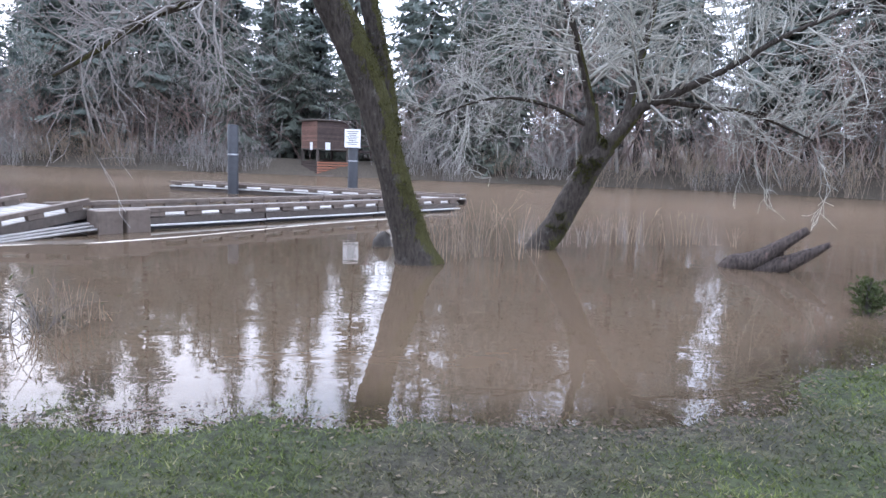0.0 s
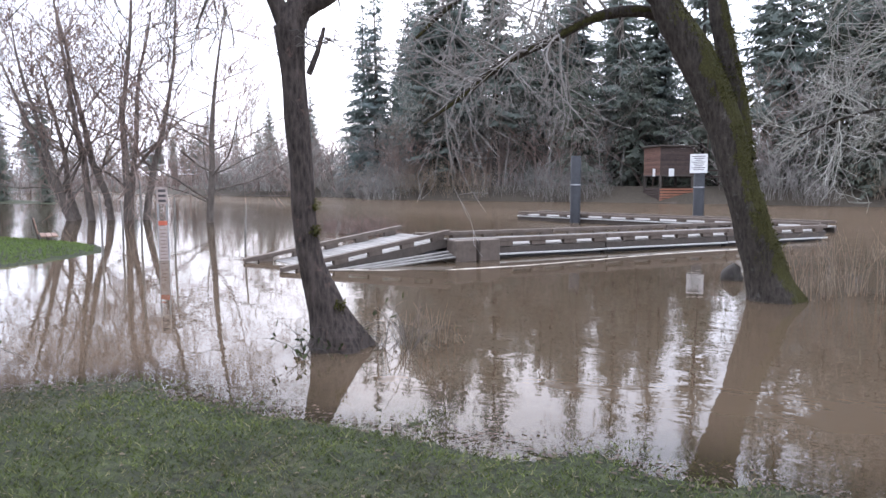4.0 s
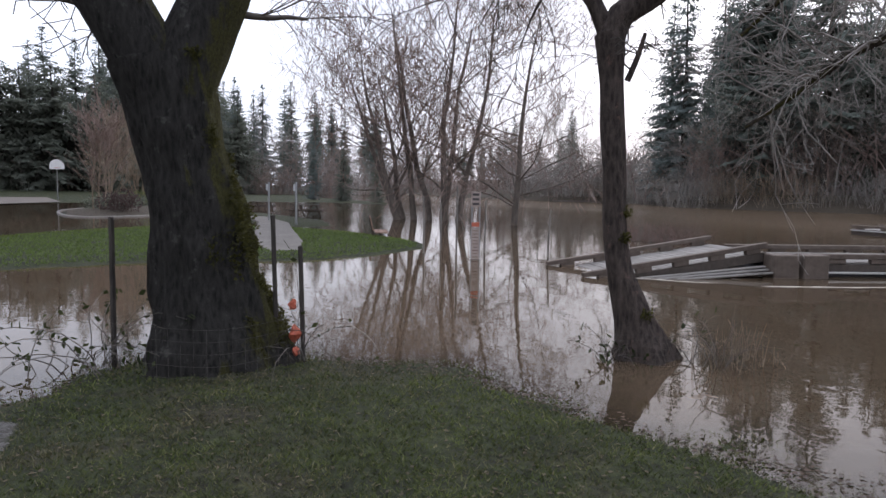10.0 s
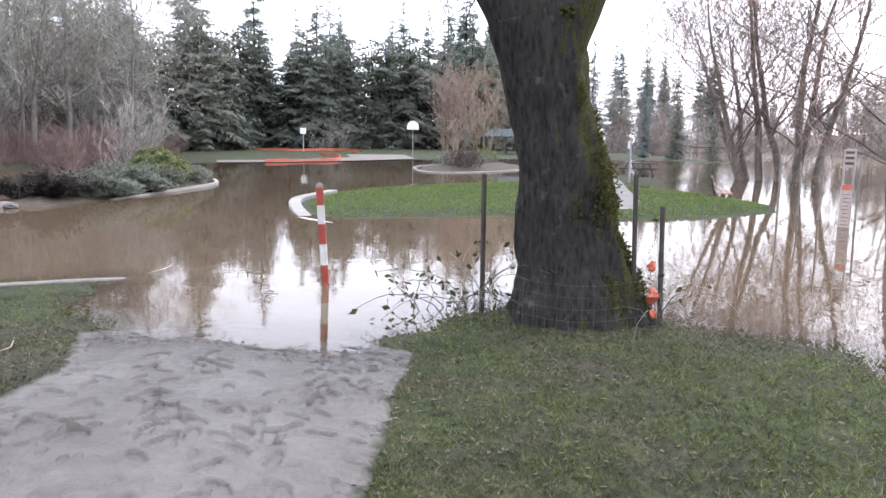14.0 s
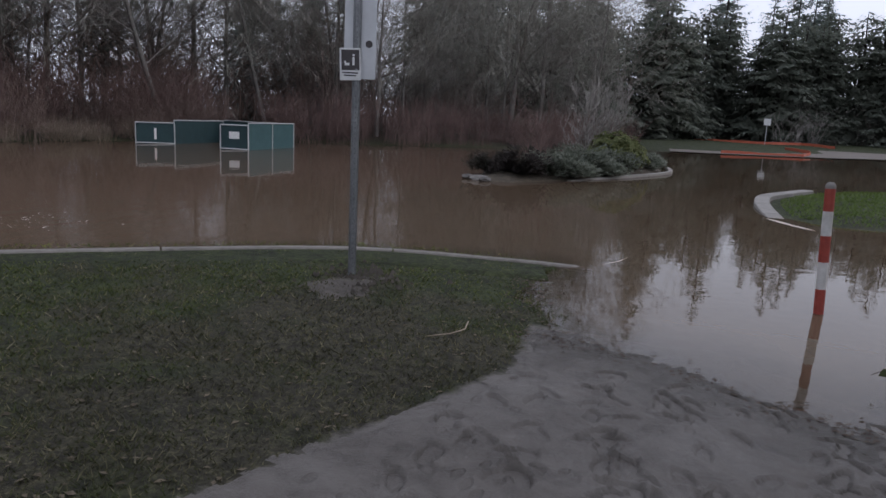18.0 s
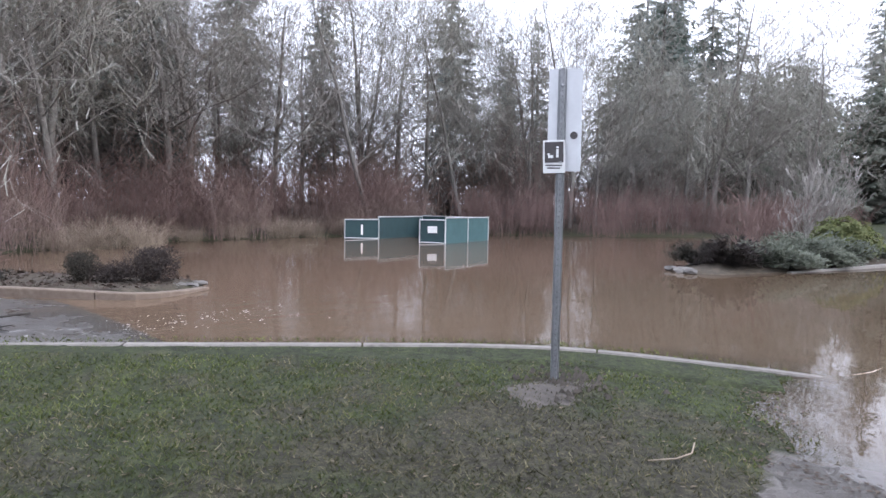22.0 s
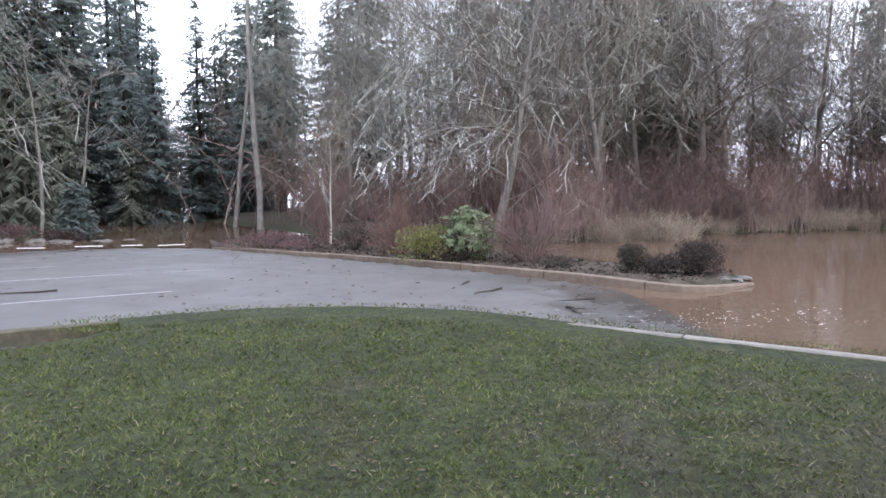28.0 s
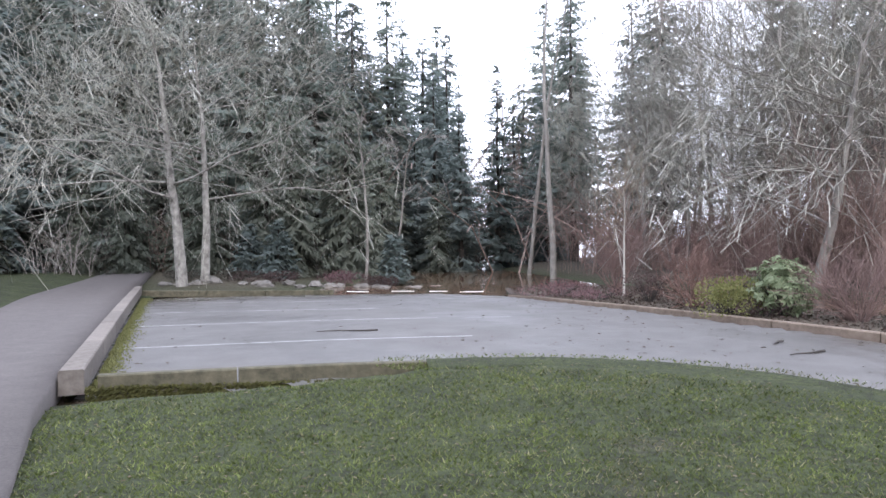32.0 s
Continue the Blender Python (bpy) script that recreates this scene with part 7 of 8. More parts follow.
shrub("low_brown_shrub", -4.3, -18.2, 1.0, 0.4, 700, "heather", 0.06, "low brown ground cover under the shrubs", 304)
M["heather_pink"] = needle("heather_pink", (0.09, 0.05, 0.055), (0.24, 0.15, 0.15))
M["juniper"] = needle("juniper", (0.03, 0.03, 0.024), (0.1, 0.088, 0.072))
M["juniper_purple"] = needle("juniper_purple", (0.028, 0.024, 0.022), (0.092, 0.074, 0.066))
shrub("heather", 0.7, -24.0, 2.2, 0.6, 1700, "heather_pink", 0.06, "mound of pinkish winter heather by the kerb", 305)
shrub("heather", -0.6, -23.0, 1.3, 0.35, 800, "heather_pink", 0.05, "low pinkish heather by the kerb", 306)
shrub("round_shrub", -7.5, -15.1, 0.55, 0.62, 2600, "juniper", 0.045, "small dark rounded shrub near the bed's tip", 307)
shrub("mounded_shrub", -8.45, -14.15, 0.85, 0.72, 4200, "juniper_purple", 0.045, "spreading brown mounded shrub at the bed's tip", 308)
shrub("mounded_shrub", -7.9, -14.5, 0.7, 0.42, 2400, "juniper_purple", 0.045, "low brown shrub at the bed's tip", 309)
shrub("low_brown_shrub", -6.3, -16.2, 0.9, 0.3, 500, "juniper", 0.055, "low brown ground cover near the kerb", 310)
M["twig_rust"] = simple("twig_rust", (0.115, 0.066, 0.052), (0.255, 0.155, 0.125), 3, 0.85, bump=0)
twig_shrub("red_twig_shrub", -3.0, -20.6, 1.9, 1.35, 30, "twig_rust", "bare rust-red twig shrub in the planting bed", 311)
twig_shrub("red_twig_shrub", -6.0, -17.5, 2.0, 1.35, 36, "twig_red", "bare red-stemmed shrub in the planting bed", 312)
twig_shrub("red_twig_shrub", -1.0, -26.0, 2.2, 2.6, 30, "twig_red", "tall bare red shrub behind the birch", 313)
bt = bare_tree(320, 4.7, 0.06, 1, 0.02, 3, (20, 6, 4), 0.8, 0.1, "birch", "twig_tan", 0.005, 0, (0.28, 0.42), 0.28, 0.95, 0.9)
ob = thing("young_birch", (-1.25, -24.6, 0.12), "young pale-barked birch standing in the planting bed", "tree")
part("trunk", bt[0], ob)
part("crown", bt[1], ob)


def rock(x, y, s_, seed, z=None, flat=0.6, label="rough grey boulder half sunk in the ground", group="boulders"):
    rg_ = np.random.default_rng(seed)
    bm = bmesh.new()
    bmesh.ops.create_icosphere(bm, subdivisions=2, radius=1.0)
    ph = rg_.uniform(0, 50)
    for vv in bm.verts:
        k_ = 1 + 0.45 * noise.noise(vv.co * 1.3 + Vector((ph, 0, 0))) + 0.18 * noise.noise(vv.co * 3.5 + Vector((0, ph, 0)))
        vv.co = Vector((vv.co.x * s_ * k_ * 1.25, vv.co.y * s_ * k_, vv.co.z * s_ * k_ * flat))
    me = bpy.data.meshes.new("rock")
    bm.to_mesh(me)
    bm.free()
    me.materials.append(M["rock"])
    ob_ = new("boulder", me)
    ob_.matrix_basis = pose(x, y, height_at(x, y) + s_ * flat * 0.25 if z is None else z, 0, 0, seed * 53)
    return tagged(ob_, label, "boulder", group)


for i, (x, y, s_) in enumerate(((-8.75, -13.8, 0.2), (-9.0, -13.75, 0.16), (-9.3, -13.95, 0.14), (-8.6, -13.6, 0.13))):
    rock(x, y, s_, 330 + i, 0.08, 0.4, "flat pale stone at the planting bed's tip", "stones at the bed's tip")
for i in range(26):
    rg = np.random.default_rng(340 + i)
    t = i / 25
    x, y = 6.5 + 14.5 * t + rg.normal(0, 0.9), -31.0 + 2.2 * t - 3.2 * rg.random()
    rock(x, y, rg.uniform(0.15, 0.42), 340 + i, None, rg.uniform(0.45, 0.75))

# strip of ground, shrubs and trees behind the car park
for i, (x, y, w, h, mt, lab) in enumerate(((15.5, -32.5, 2.6, 0.7, "heather", "low reddish-brown heather among the boulders"), (12.5, -33.4, 2.4, 0.8, "heather_pink", "pinkish heather mound among the boulders"), (18.2, -33.0, 2.0, 0.6, "juniper", "low brown shrub among the boulders"), (10.2, -33.0, 1.6, 0.6, "heather", "brown heather mound by the flooded road"), (21.5, -33.5, 2.0, 0.7, "juniper", "low brown shrub behind the car park"))):
    shrub("low_shrub", x, y, w, h, 1300, mt, 0.09, lab, 360 + i, height_at(x, y), False)


def small_fir(x, y, h, w, seed, lab):
    m_ = conifer(seed, h, w, "needles_blue", 0.02, 0.02, 11, 7.0, 0.2, 0.9)
    ob_ = thing("small_fir", (x, y, height_at(x, y)), lab, "tree")
    part("trunk", m_[0], ob_)
    part("crown", m_[1], ob_)


small_fir(9.9, -34.2, 2.6, 1.05, 371, "small blue-green fir behind the car park")
small_fir(17.2, -36.0, 3.2, 1.2, 372, "young blue-green fir among the shrubs")
small_fir(19.8, -37.5, 3.0, 1.3, 373, "young dark fir among the shrubs")
# twin-trunked maple with a wide crown
rg = np.random.default_rng(381)
out = {}
for x, y, tx, ty, h, r_ in ((0, 0, 0.03, 0.02, 12.5, 0.3), (-0.45, -1.1, -0.02, -0.02, 12.0, 0.24)):
    grow(rg, out, np.array([x, y, -0.5]), unit(np.array([tx, ty, 1.0])), h, r_, 0, 4, 0.02, 0.95, (16, 9, 6, 4), 0.06, 0.09, 0.011, (0.5, 0.75), 0.3, 0.2, 0.32)
M["bark_maple"] = simple("bark_maple", (0.05, 0.044, 0.038), (0.42, 0.4, 0.36), 4, 0.9, bump=0.5, dist=0.02, stretch=(1, 1, 0.7))
mm = branch_meshes("tree", out, M["bark_maple"], M["twig_lichen"])
ob = thing("wide_crowned_maple", (18.95, -29.95, height_at(18.95, -29.95)), "twin-trunked bare maple with a wide lichen-grey crown", "tree")
part("trunk", mm[0], ob)
part("crown", mm[1], ob)
for i, (x, y, ln) in enumerate(((13.4, -39.2, 0.12), (12.0, -39.9, 0.14), (47.5, -58.6, 0.0), (2.6, -39.6, 0.0), (4.6, -44.0, 0.1))):
    out = {}
    rg = np.random.default_rng(390 + i)
    grow(rg, out, np.array([0, 0, -0.5]), unit(np.array([-ln, 0.0, 1.0])), (10, 9, 26, 19, 18)[i], (0.11, 0.1, 0.42, 0.19, 0.15)[i], 0, 3, 0.02, 0.8, (9, 5, 5), 0.04, 0.02, 0.012, (0.2, 0.35), 0.5, 0.4)
    mm = branch_meshes("tree", out, M["bark_grey"], M["twig_grey"])
    ob = thing("bare_trunk_tree", (x, y, height_at(x, y)), "slim grey bare trunk at the edge of the wood", "tree")
    part("trunk", mm[0], ob)
    part("crown", mm[1], ob)
# lichen-covered tree leaning over the planting bed
out = {}
rg = np.random.default_rng(399)
grow(rg, out, np.array([0, 0, -0.5]), unit(np.array([-0.05, 0.1, 1.0])), 9.5, 0.2, 0, 4, 0.0, 1.1, (17, 7, 6, 4), 0.08, 0.06, 0.011, (0.5, 0.7), 0.25, 0.25)
mm = branch_meshes("tree", out, M["bark_grey"], M["twig_lichen"])
ob = thing("lichen_tree", (-7.5, -27.5, height_at(-7.5, -27.5)), "bare tree with long pale lichen-covered boughs", "tree")
part("trunk", mm[0], ob)
part("crown", mm[1], ob)

# ---- planted island ----
M["juniper_green"] = needle("juniper_green", (0.075, 0.087, 0.066), (0.26, 0.28, 0.22))
M["leaf_yellow2"] = needle("leaf_yellow2", (0.09, 0.11, 0.04), (0.27, 0.28, 0.12))


def juniper(x, y, w, h, mat, label, seed, fronds=120, z=0.1, name="island_shrub"):
    """A spreading conifer shrub: arching fronds feathered with short sprays."""
    rg_ = np.random.default_rng(seed)
    n_ = 15
    a = rg_.uniform(0, 2 * np.pi, fronds)
    L = w * 0.5 * rg_.uniform(0.55, 1.2, fronds)
    up_ = h * rg_.uniform(0.1, 1.15, fronds) * (1.15 - 0.5 * L / (w * 0.6))
    s = np.linspace(0.15, 1, n_)[None]
    d = np.stack([np.cos(a), np.sin(a), 0 * a], -1)[:, None]
    c_ = d * (L[:, None] * s)[..., None]
    c_[..., 2] = up_[:, None] * (3.2 * s - 2.6 * s ** 2) + rg_.normal(0, 0.02, (fronds, n_))
    c_[..., :2] += rg_.normal(0, 0.05, (fronds, n_, 2))
    c_ = c_.reshape(-1, 3)
    d = np.repeat(d[:, 0], n_, 0)
    m_ = len(c_)
    vs = []
    for sgn in (-1, 1):
        o_ = np.stack([-d[:, 1], d[:, 0], 0 * d[:, 0]], -1) * sgn + d * 0.8 + rg_.normal(0, 0.35, (m_, 3)) + np.array([0, 0, 0.35])
        o_ /= np.linalg.norm(o_, axis=1, keepdims=True)
        ln_ = rg_.uniform(0.08, 0.2, (m_, 1))
        vs.append(np.stack([c_ - d * 0.025, c_ + o_ * ln_, c_ + d * 0.05], 1))
    v_ = np.concatenate(vs).reshape(-1, 3)
    ob_ = thing(name, (x, y, z), label, "shrub")
    part("foliage", mesh_np("foliage", v_, np.arange(len(v_)).reshape(-1, 3), M[mat]), ob_)
    tb_ = Tubes()
    for i_ in range(0, fronds, 6):
        e = np.array([math.cos(a[i_]) * L[i_], math.sin(a[i_]) * L[i_], up_[i_] * 0.7])
        tb_.add(np.array([[0, 0, -0.1], e * 0.5 + np.array([0, 0, 0.05]), e]), np.array([0.02, 0.012, 0.005]), 4)
    part("stem", tb_.mesh("stem", M["bark_dark"]), ob_)


for i, (x, y, w, h, mt, lab) in enumerate(((-22.1, -7.7, 1.7, 0.95, "juniper_purple", "dark purplish-brown shrub at the planted island's tip"), (-23.4, -7.2, 2.0, 0.85, "juniper_green", "grey-green spreading juniper on the planted island"), (-25.0, -6.7, 2.4, 0.95, "juniper_green", "grey-green spreading juniper on the planted island"), (-26.6, -6.6, 2.4, 1.0, "juniper_green", "grey-green spreading juniper on the planted island"), (-27.2, -5.9, 2.0, 0.8, "juniper_green", "grey-green juniper hanging over the island's edge"), (-30.2, -5.6, 2.2, 0.75, "juniper_green", "low grey-green juniper on the planted island"), (-31.6, -6.6, 2.4, 1.0, "juniper", "dark shrub at the back of the planted island"), (-23.6, -6.5, 1.6, 0.5, "juniper_green", "low juniper trailing to the water"), (-25.4, -5.9, 1.6, 0.5, "juniper_green", "low juniper trailing to the water"), (-22.6, -8.8, 1.6, 0.8, "juniper", "dark brown shrub on the planted island"), (-33.0, -5.6, 1.6, 0.6, "juniper_green", "low juniper at the island's far end"))):
    juniper(x, y, w, h, mt, lab, 400 + i)
ob = thing("variegated_shrub", (-28.5, -6.0, 0.12), "yellow-green leafy evergreen on the planted island", "shrub")
lf = whorled(302, 2.3, 1.45, 260, 0.2)
lf.materials.clear()
lf.materials.append(M["leaf_yellow2"])
part("foliage", lf, ob)
for i, (x, y, s_) in enumerate(((-20.7, -8.5, 0.22), (-20.4, -8.2, 0.18), (-20.9, -8.9, 0.2))):
    rock(x, y, s_, 410 + i, 0.06, 0.4, "flat pale stone at the island's tip", "stones at the island's tip")
twig_shrub("bare_island_bush", -25.4, -8.2, 2.0, 2.0, 16, "twig_red", "bare reddish bush on the planted island", 415)
m_ = bare_tree(416, 3.6, 0.04, 5, 0.2, 3, (8, 5, 4), 0.7, 0.08, "twig_grey", "twig_grey", 0.008, 0, (0.35, 0.5), 0.15, 0.8, 0.9)
ob = thing("pale_bare_tree", (-29.8, -7.3, 0.15), "pale multi-stemmed bare tree on the planted island", "tree")
part("trunk", m_[0], ob)
part("crown", m_[1], ob)
# second planted bed
for i, (x, y, w, h, mt) in enumerate(((-43.5, 9.0, 2.2, 1.4, "heather"), (-46.5, 9.8, 3.0, 1.0, "juniper_green"), (-50, 11.5, 3.4, 1.0, "juniper_green"), (-54, 13.0, 3.0, 1.1, "leaf_yellow2"))):
    shrub("bed_shrub", x, y, w, h, 1200, mt, 0.14, "mixed low shrub in the far planting bed", 420 + i, 0.2, False)
for i, (x, y, h) in enumerate(((-46, 8.8, 6.5), (-50.5, 10, 7.0), (-55, 13.5, 7.5))):
    m_ = bare_tree(430 + i, h, 0.08, 3, 0.15, 3, (9, 6, 5), 0.7, 0.1, "twig_tan", "twig_warm" if i == 0 else "twig_tan", 0.012, 0, (0.35, 0.5), 0.15, 0.8, 0.8)
    ob = thing("bed_tree", (x, y, 0.2), "small bare brown-twigged tree in the far bed", "tree", "trees in the far bed")
    part("trunk", m_[0], ob)
    part("crown", m_[1], ob)

# ---- park beyond the flood ----
court = tagged(new("court", mesh_of("court", [(-58.5, -7.5, 0.06), (-61, -1.5, 0.06), (-65.2, 4.3, 0.07), (-71.8, 10.5, 0.08), (-84, 11, 0.28), (-84, -8, 0.28), (-76, -10, 0.2)], [(0, 1, 2, 3, 4, 5, 6)], M["concrete_brown"])), "pale wet paving of the ball court", "paving", kind="structure")
net = thing("orange_fence", (0, 0, 0), "orange plastic netting fence fallen along the court", "fence")
for ln in ([(-96, -9, 0.75), (-93, -2, 0.8), (-94, 3, 0.85), (-88, 6, 0.75)], [(-61.4, -4.0, 0.25), (-63, -1, 0.22), (-64.5, 2.0, 0.25)], [(-64.5, 2.0, 0.25), (-72, 2.8, 0.4), (-80, 1.0, 0.5)]):
    pts = smooth_line(ln, 1.5)
    v = [(p_.x, p_.y, p_.z + dz + 0.1 * noise.noise(p_ * 0.8)) for p_ in pts for dz in (-0.3, 0.0)]
    v += [(x + 0.02, y + 0.03, z) for x, y, z in v]
    n2 = len(pts) * 2
    f = []
    for i in range(len(pts) - 1):
        a = 2 * i
        f += [(a, a + 2, a + 3, a + 1), (n2 + a, n2 + a + 1, n2 + a + 3, n2 + a + 2), (a + 1, a + 3, n2 + a + 3, n2 + a + 1), (a, n2 + a, n2 + a + 2, a + 2)]
    part("netting", mesh_of("netting", v, f, M["orange"]), net)
hp = thing("basketball_hoop", (-78.2, 11.2, 0.2), "basketball hoop with a white fan-shaped backboard", "hoop", rz=83)
tb = Tubes()
tb.add([(0, 0.6, -0.3), (0, 0.6, 3.0), (0, 0.1, 3.4)], np.array([0.06, 0.06, 0.05]), 8)
part("pole", tb.mesh("pole", M["steel"]), hp)
fan = [(0.65 * math.cos(a), 0, 0.35 + 0.62 * math.sin(a)) for a in np.linspace(0, math.pi, 15)] + [(-0.65, 0, 0), (0.65, 0, 0)]
fv = [(x, y - 0.03, z + 2.95) for x, y, z in fan] + [(x, y + 0.03, z + 2.95) for x, y, z in fan]
nf = len(fan)
part("backboard", mesh_of("backboard", fv, [tuple(range(nf)), tuple(range(2 * nf - 1, nf - 1, -1))] + [(i, (i + 1) % nf, (i + 1) % nf + nf, i + nf) for i in range(nf)], M["white_paint"]), hp, "white fan-shaped backboard")
tb = Tubes()
an = np.linspace(0, 2 * np.pi, 17)
tb.add(np.stack([0.23 * np.cos(an), -0.3 + 0.23 * np.sin(an), np.full(17, 3.1)], -1), np.full(17, 0.012), 6)
part("rim", tb.mesh("rim", M["orange"]), hp)
for x, y, w, h, z in ((-91.2, -0.9, 0.75, 0.75, 2.6), (-77, 24.5, 1.1, 1.3, 2.3)):
    sg = thing("park_sign", (x, y, height_at(x, y)), "small white sign on a post in the park", "sign", rz=85)
    plate("panel", w, h, M["white_paint"] if w < 1 else M["slat_green"], sg, pose(0, -0.05, z), 0.03)
    beam(sg, "post", (0, 0, -0.3), (0, 0, z), 0.1, 0.1, M["steel"])
pav = thing("picnic_pavilion", (-92, 27, height_at(-92, 27)), "open picnic pavilion with a dark teal roof", "pavilion", rz=72)
for sx in (-1, 1):
    v = [(-3.3, 0, 3.3), (3.3, 0, 3.3), (3.9, sx * 2.6, 2.3), (-3.9, sx * 2.6, 2.3)]
    v += [(x, y, z - 0.15) for x, y, z in v]
    part("roof", mesh_of("roof", v, [(0, 1, 2, 3), (7, 6, 5, 4), (0, 4, 5, 1), (1, 5, 6, 2), (2, 6, 7, 3), (3, 7, 4, 0)], M["roof_teal"]), pav)
    for x in (-3.1, -1.0, 1.0, 3.1):
        beam(pav, "post", (x, sx * 2.2, -0.3), (x, sx * 2.2, 2.4), 0.18, 0.18, M["wood_dark"])


def picnic_table(x, y, rz, mat="wood_dark", z=None):
    ob_ = thing("picnic_table", (x, y, height_at(x, y) if z is None else z), "dark wooden picnic table with two benches", "table", "picnic tables", rz)
    for i in range(4):
        part("top_board", box((1.85, 0.17, 0.04), (0, -0.27 + i * 0.18, 0.74), M[mat], 0.006), ob_)
    for sy in (-1, 1):
        part("bench_board", box((1.85, 0.26, 0.04), (0, sy * 0.68, 0.44), M[mat], 0.006), ob_)
    for sx in (-0.65, 0.65):
        for sy in (-1, 1):
            beam(ob_, "leg", (sx, sy * 0.62, -0.05), (sx, sy * 0.2, 0.72), 0.05, 0.09, M[mat])
        beam(ob_, "cross_rail", (sx + 0.04, -0.75, 0.39), (sx + 0.04, 0.75, 0.39), 0.05, 0.09, M[mat])
    return ob_


picnic_table(-38.0, 18.4, 20)
picnic_table(-52, 21.5, 30)
picnic_table(-95, 6, 80)
M["bench_wood"] = simple("bench_wood", (0.2, 0.12, 0.085), (0.36, 0.25, 0.19), 8, 0.8, vary=0.15)
bn = thing("park_bench", (-21.4, 13.0, -0.22), "slatted wooden park bench at the water's edge", "bench", rz=150)
for i in range(3):
    part("seat_slat", box((1.6, 0.14, 0.045), (0, -0.05 - i * 0.16, 0.46), M["bench_wood"], 0.008), bn)
for i in range(3):
    sl = part("back_slat", box((1.6, 0.04, 0.13), (0, 0, 0), M["bench_wood"], 0.008), bn)
    sl.matrix_basis = pose(0, 0.1 + i * 0.035, 0.6 + i * 0.16, -12)
for sx in (-0.6, 0.6):
    beam(bn, "leg", (sx, -0.2, -0.3), (sx, -0.2, 0.43), 0.07, 0.3, M["wood_dark"])
    beam(bn, "back_post", (sx, 0.06, 0.3), (sx, 0.2, 1.0), 0.06, 0.06, M["wood_dark"])
for x, y in ((-30.0, 14.0), (-32.2, 13.6)):
    ob = thing("marker_pole", (x, y, 0.05), "slim blue-grey pole with a small white plate", "pole", "poles on the island")
    tb = Tubes()
    tb.add([(0, 0, -0.3), (0, 0, 1.95)], np.array([0.05, 0.05]), 8)
    part("pole", tb.mesh("pole", M["steel"]), ob)
    plate("plate", 0.16, 0.3, M["sign_back"], ob, pose(0, -0.06, 1.7, 0, 0, 60), 0.01)
# single blue-green trees on the park lawn
CONIFB[0].place(-80, 40, 0.42, 20)
CEDAR[0].place(-74, 41, 0.5, 50)
CEDAR[1].place(-68, 42, 0.4, 90)

# ---- debris on the asphalt ----
rg = np.random.default_rng(501)
for i, (x, y, L, a) in enumerate(((-5.7, -12.4, 1.0, 20), (-4.4, -13.6, 0.8, 35), (-4.9, -11.5, 0.6, 100), (-4.0, -14.6, 0.5, 60), (3.4, -14.5, 1.2, 24))):
    tb = Tubes()
    p_ = [np.array([0.0, 0, 0.02])]
    for s in range(5):
        p_.append(p_[-1] + np.array([L / 5, rg.normal(0, 0.05), 0]))
    tb.add(np.array(p_), np.linspace(0.02, 0.008, 6), 6)
    tb.add([p_[2], p_[2] + np.array([0.12, 0.13, 0.03])], np.array([0.01, 0.005]), 4)
    ob = tagged(new("fallen_stick", tb.mesh("fallen_stick", M["bark_dark"])), "dark fallen stick lying on the wet asphalt", "stick", "sticks on the car park")
    ob.matrix_basis = pose(x, y, lot_z(x, y) + 0.004, 0, 0, a)
ob = thing("pale_branch", (-6.4, -3.0, height_at(-6.4, -3.0) + 0.02), "pale curved dead branch lying on the grass", "branch", rz=5)
tb = Tubes()
tb.add([(-0.35, 0, 0.02), (-0.1, 0.05, 0.03), (0.15, 0.02, 0.06), (0.35, -0.1, 0.08)], np.array([0.006, 0.006, 0.005, 0.003]), 6)
part("wood", tb.mesh("wood", M["twig_straw"]), ob)


def scatter(name, pts, size, mat, label, category, rg_):
    """Small curled leaves lying flat on the ground."""
    v_, f_ = [], []
    for x, y, z in pts:
        a, s_ = rg_.uniform(0, 6.28), size * rg_.uniform(0.5, 1.3)
        ca, sa = math.cos(a) * s_, math.sin(a) * s_
        b = len(v_)
        v_ += [(x - ca, y - sa, z + 0.004), (x - sa * 0.5, y + ca * 0.5, z + 0.004 + s_ * rg_.uniform(0, 0.35)), (x + ca, y + sa, z + 0.006), (x + sa * 0.5, y - ca * 0.5, z + 0.004 + s_ * rg_.uniform(0, 0.35))]
        f_ += [(b, b + 3, b + 2), (b, b + 2, b + 1)]
    return tagged(new(name, mesh_of(name, v_, f_, mat)), label, category, kind="stuff")


pts = []
while len(pts) < 420:
    x, y = rg.uniform(-7, 14), rg.uniform(-26, -9)
    if sdf(np.array([x]), np.array([y]), LOT)[0] > 0.1 and lot_z(x, y) > 0.005 and rg.random() < (1.0 if x < 2 else 0.25):
        pts.append((x, y, lot_z(x, y)))
scatter("asphalt_leaves", pts, 0.045, M["leaf_dead"], "scattered dark wet leaves on the asphalt", "leaves", rg)

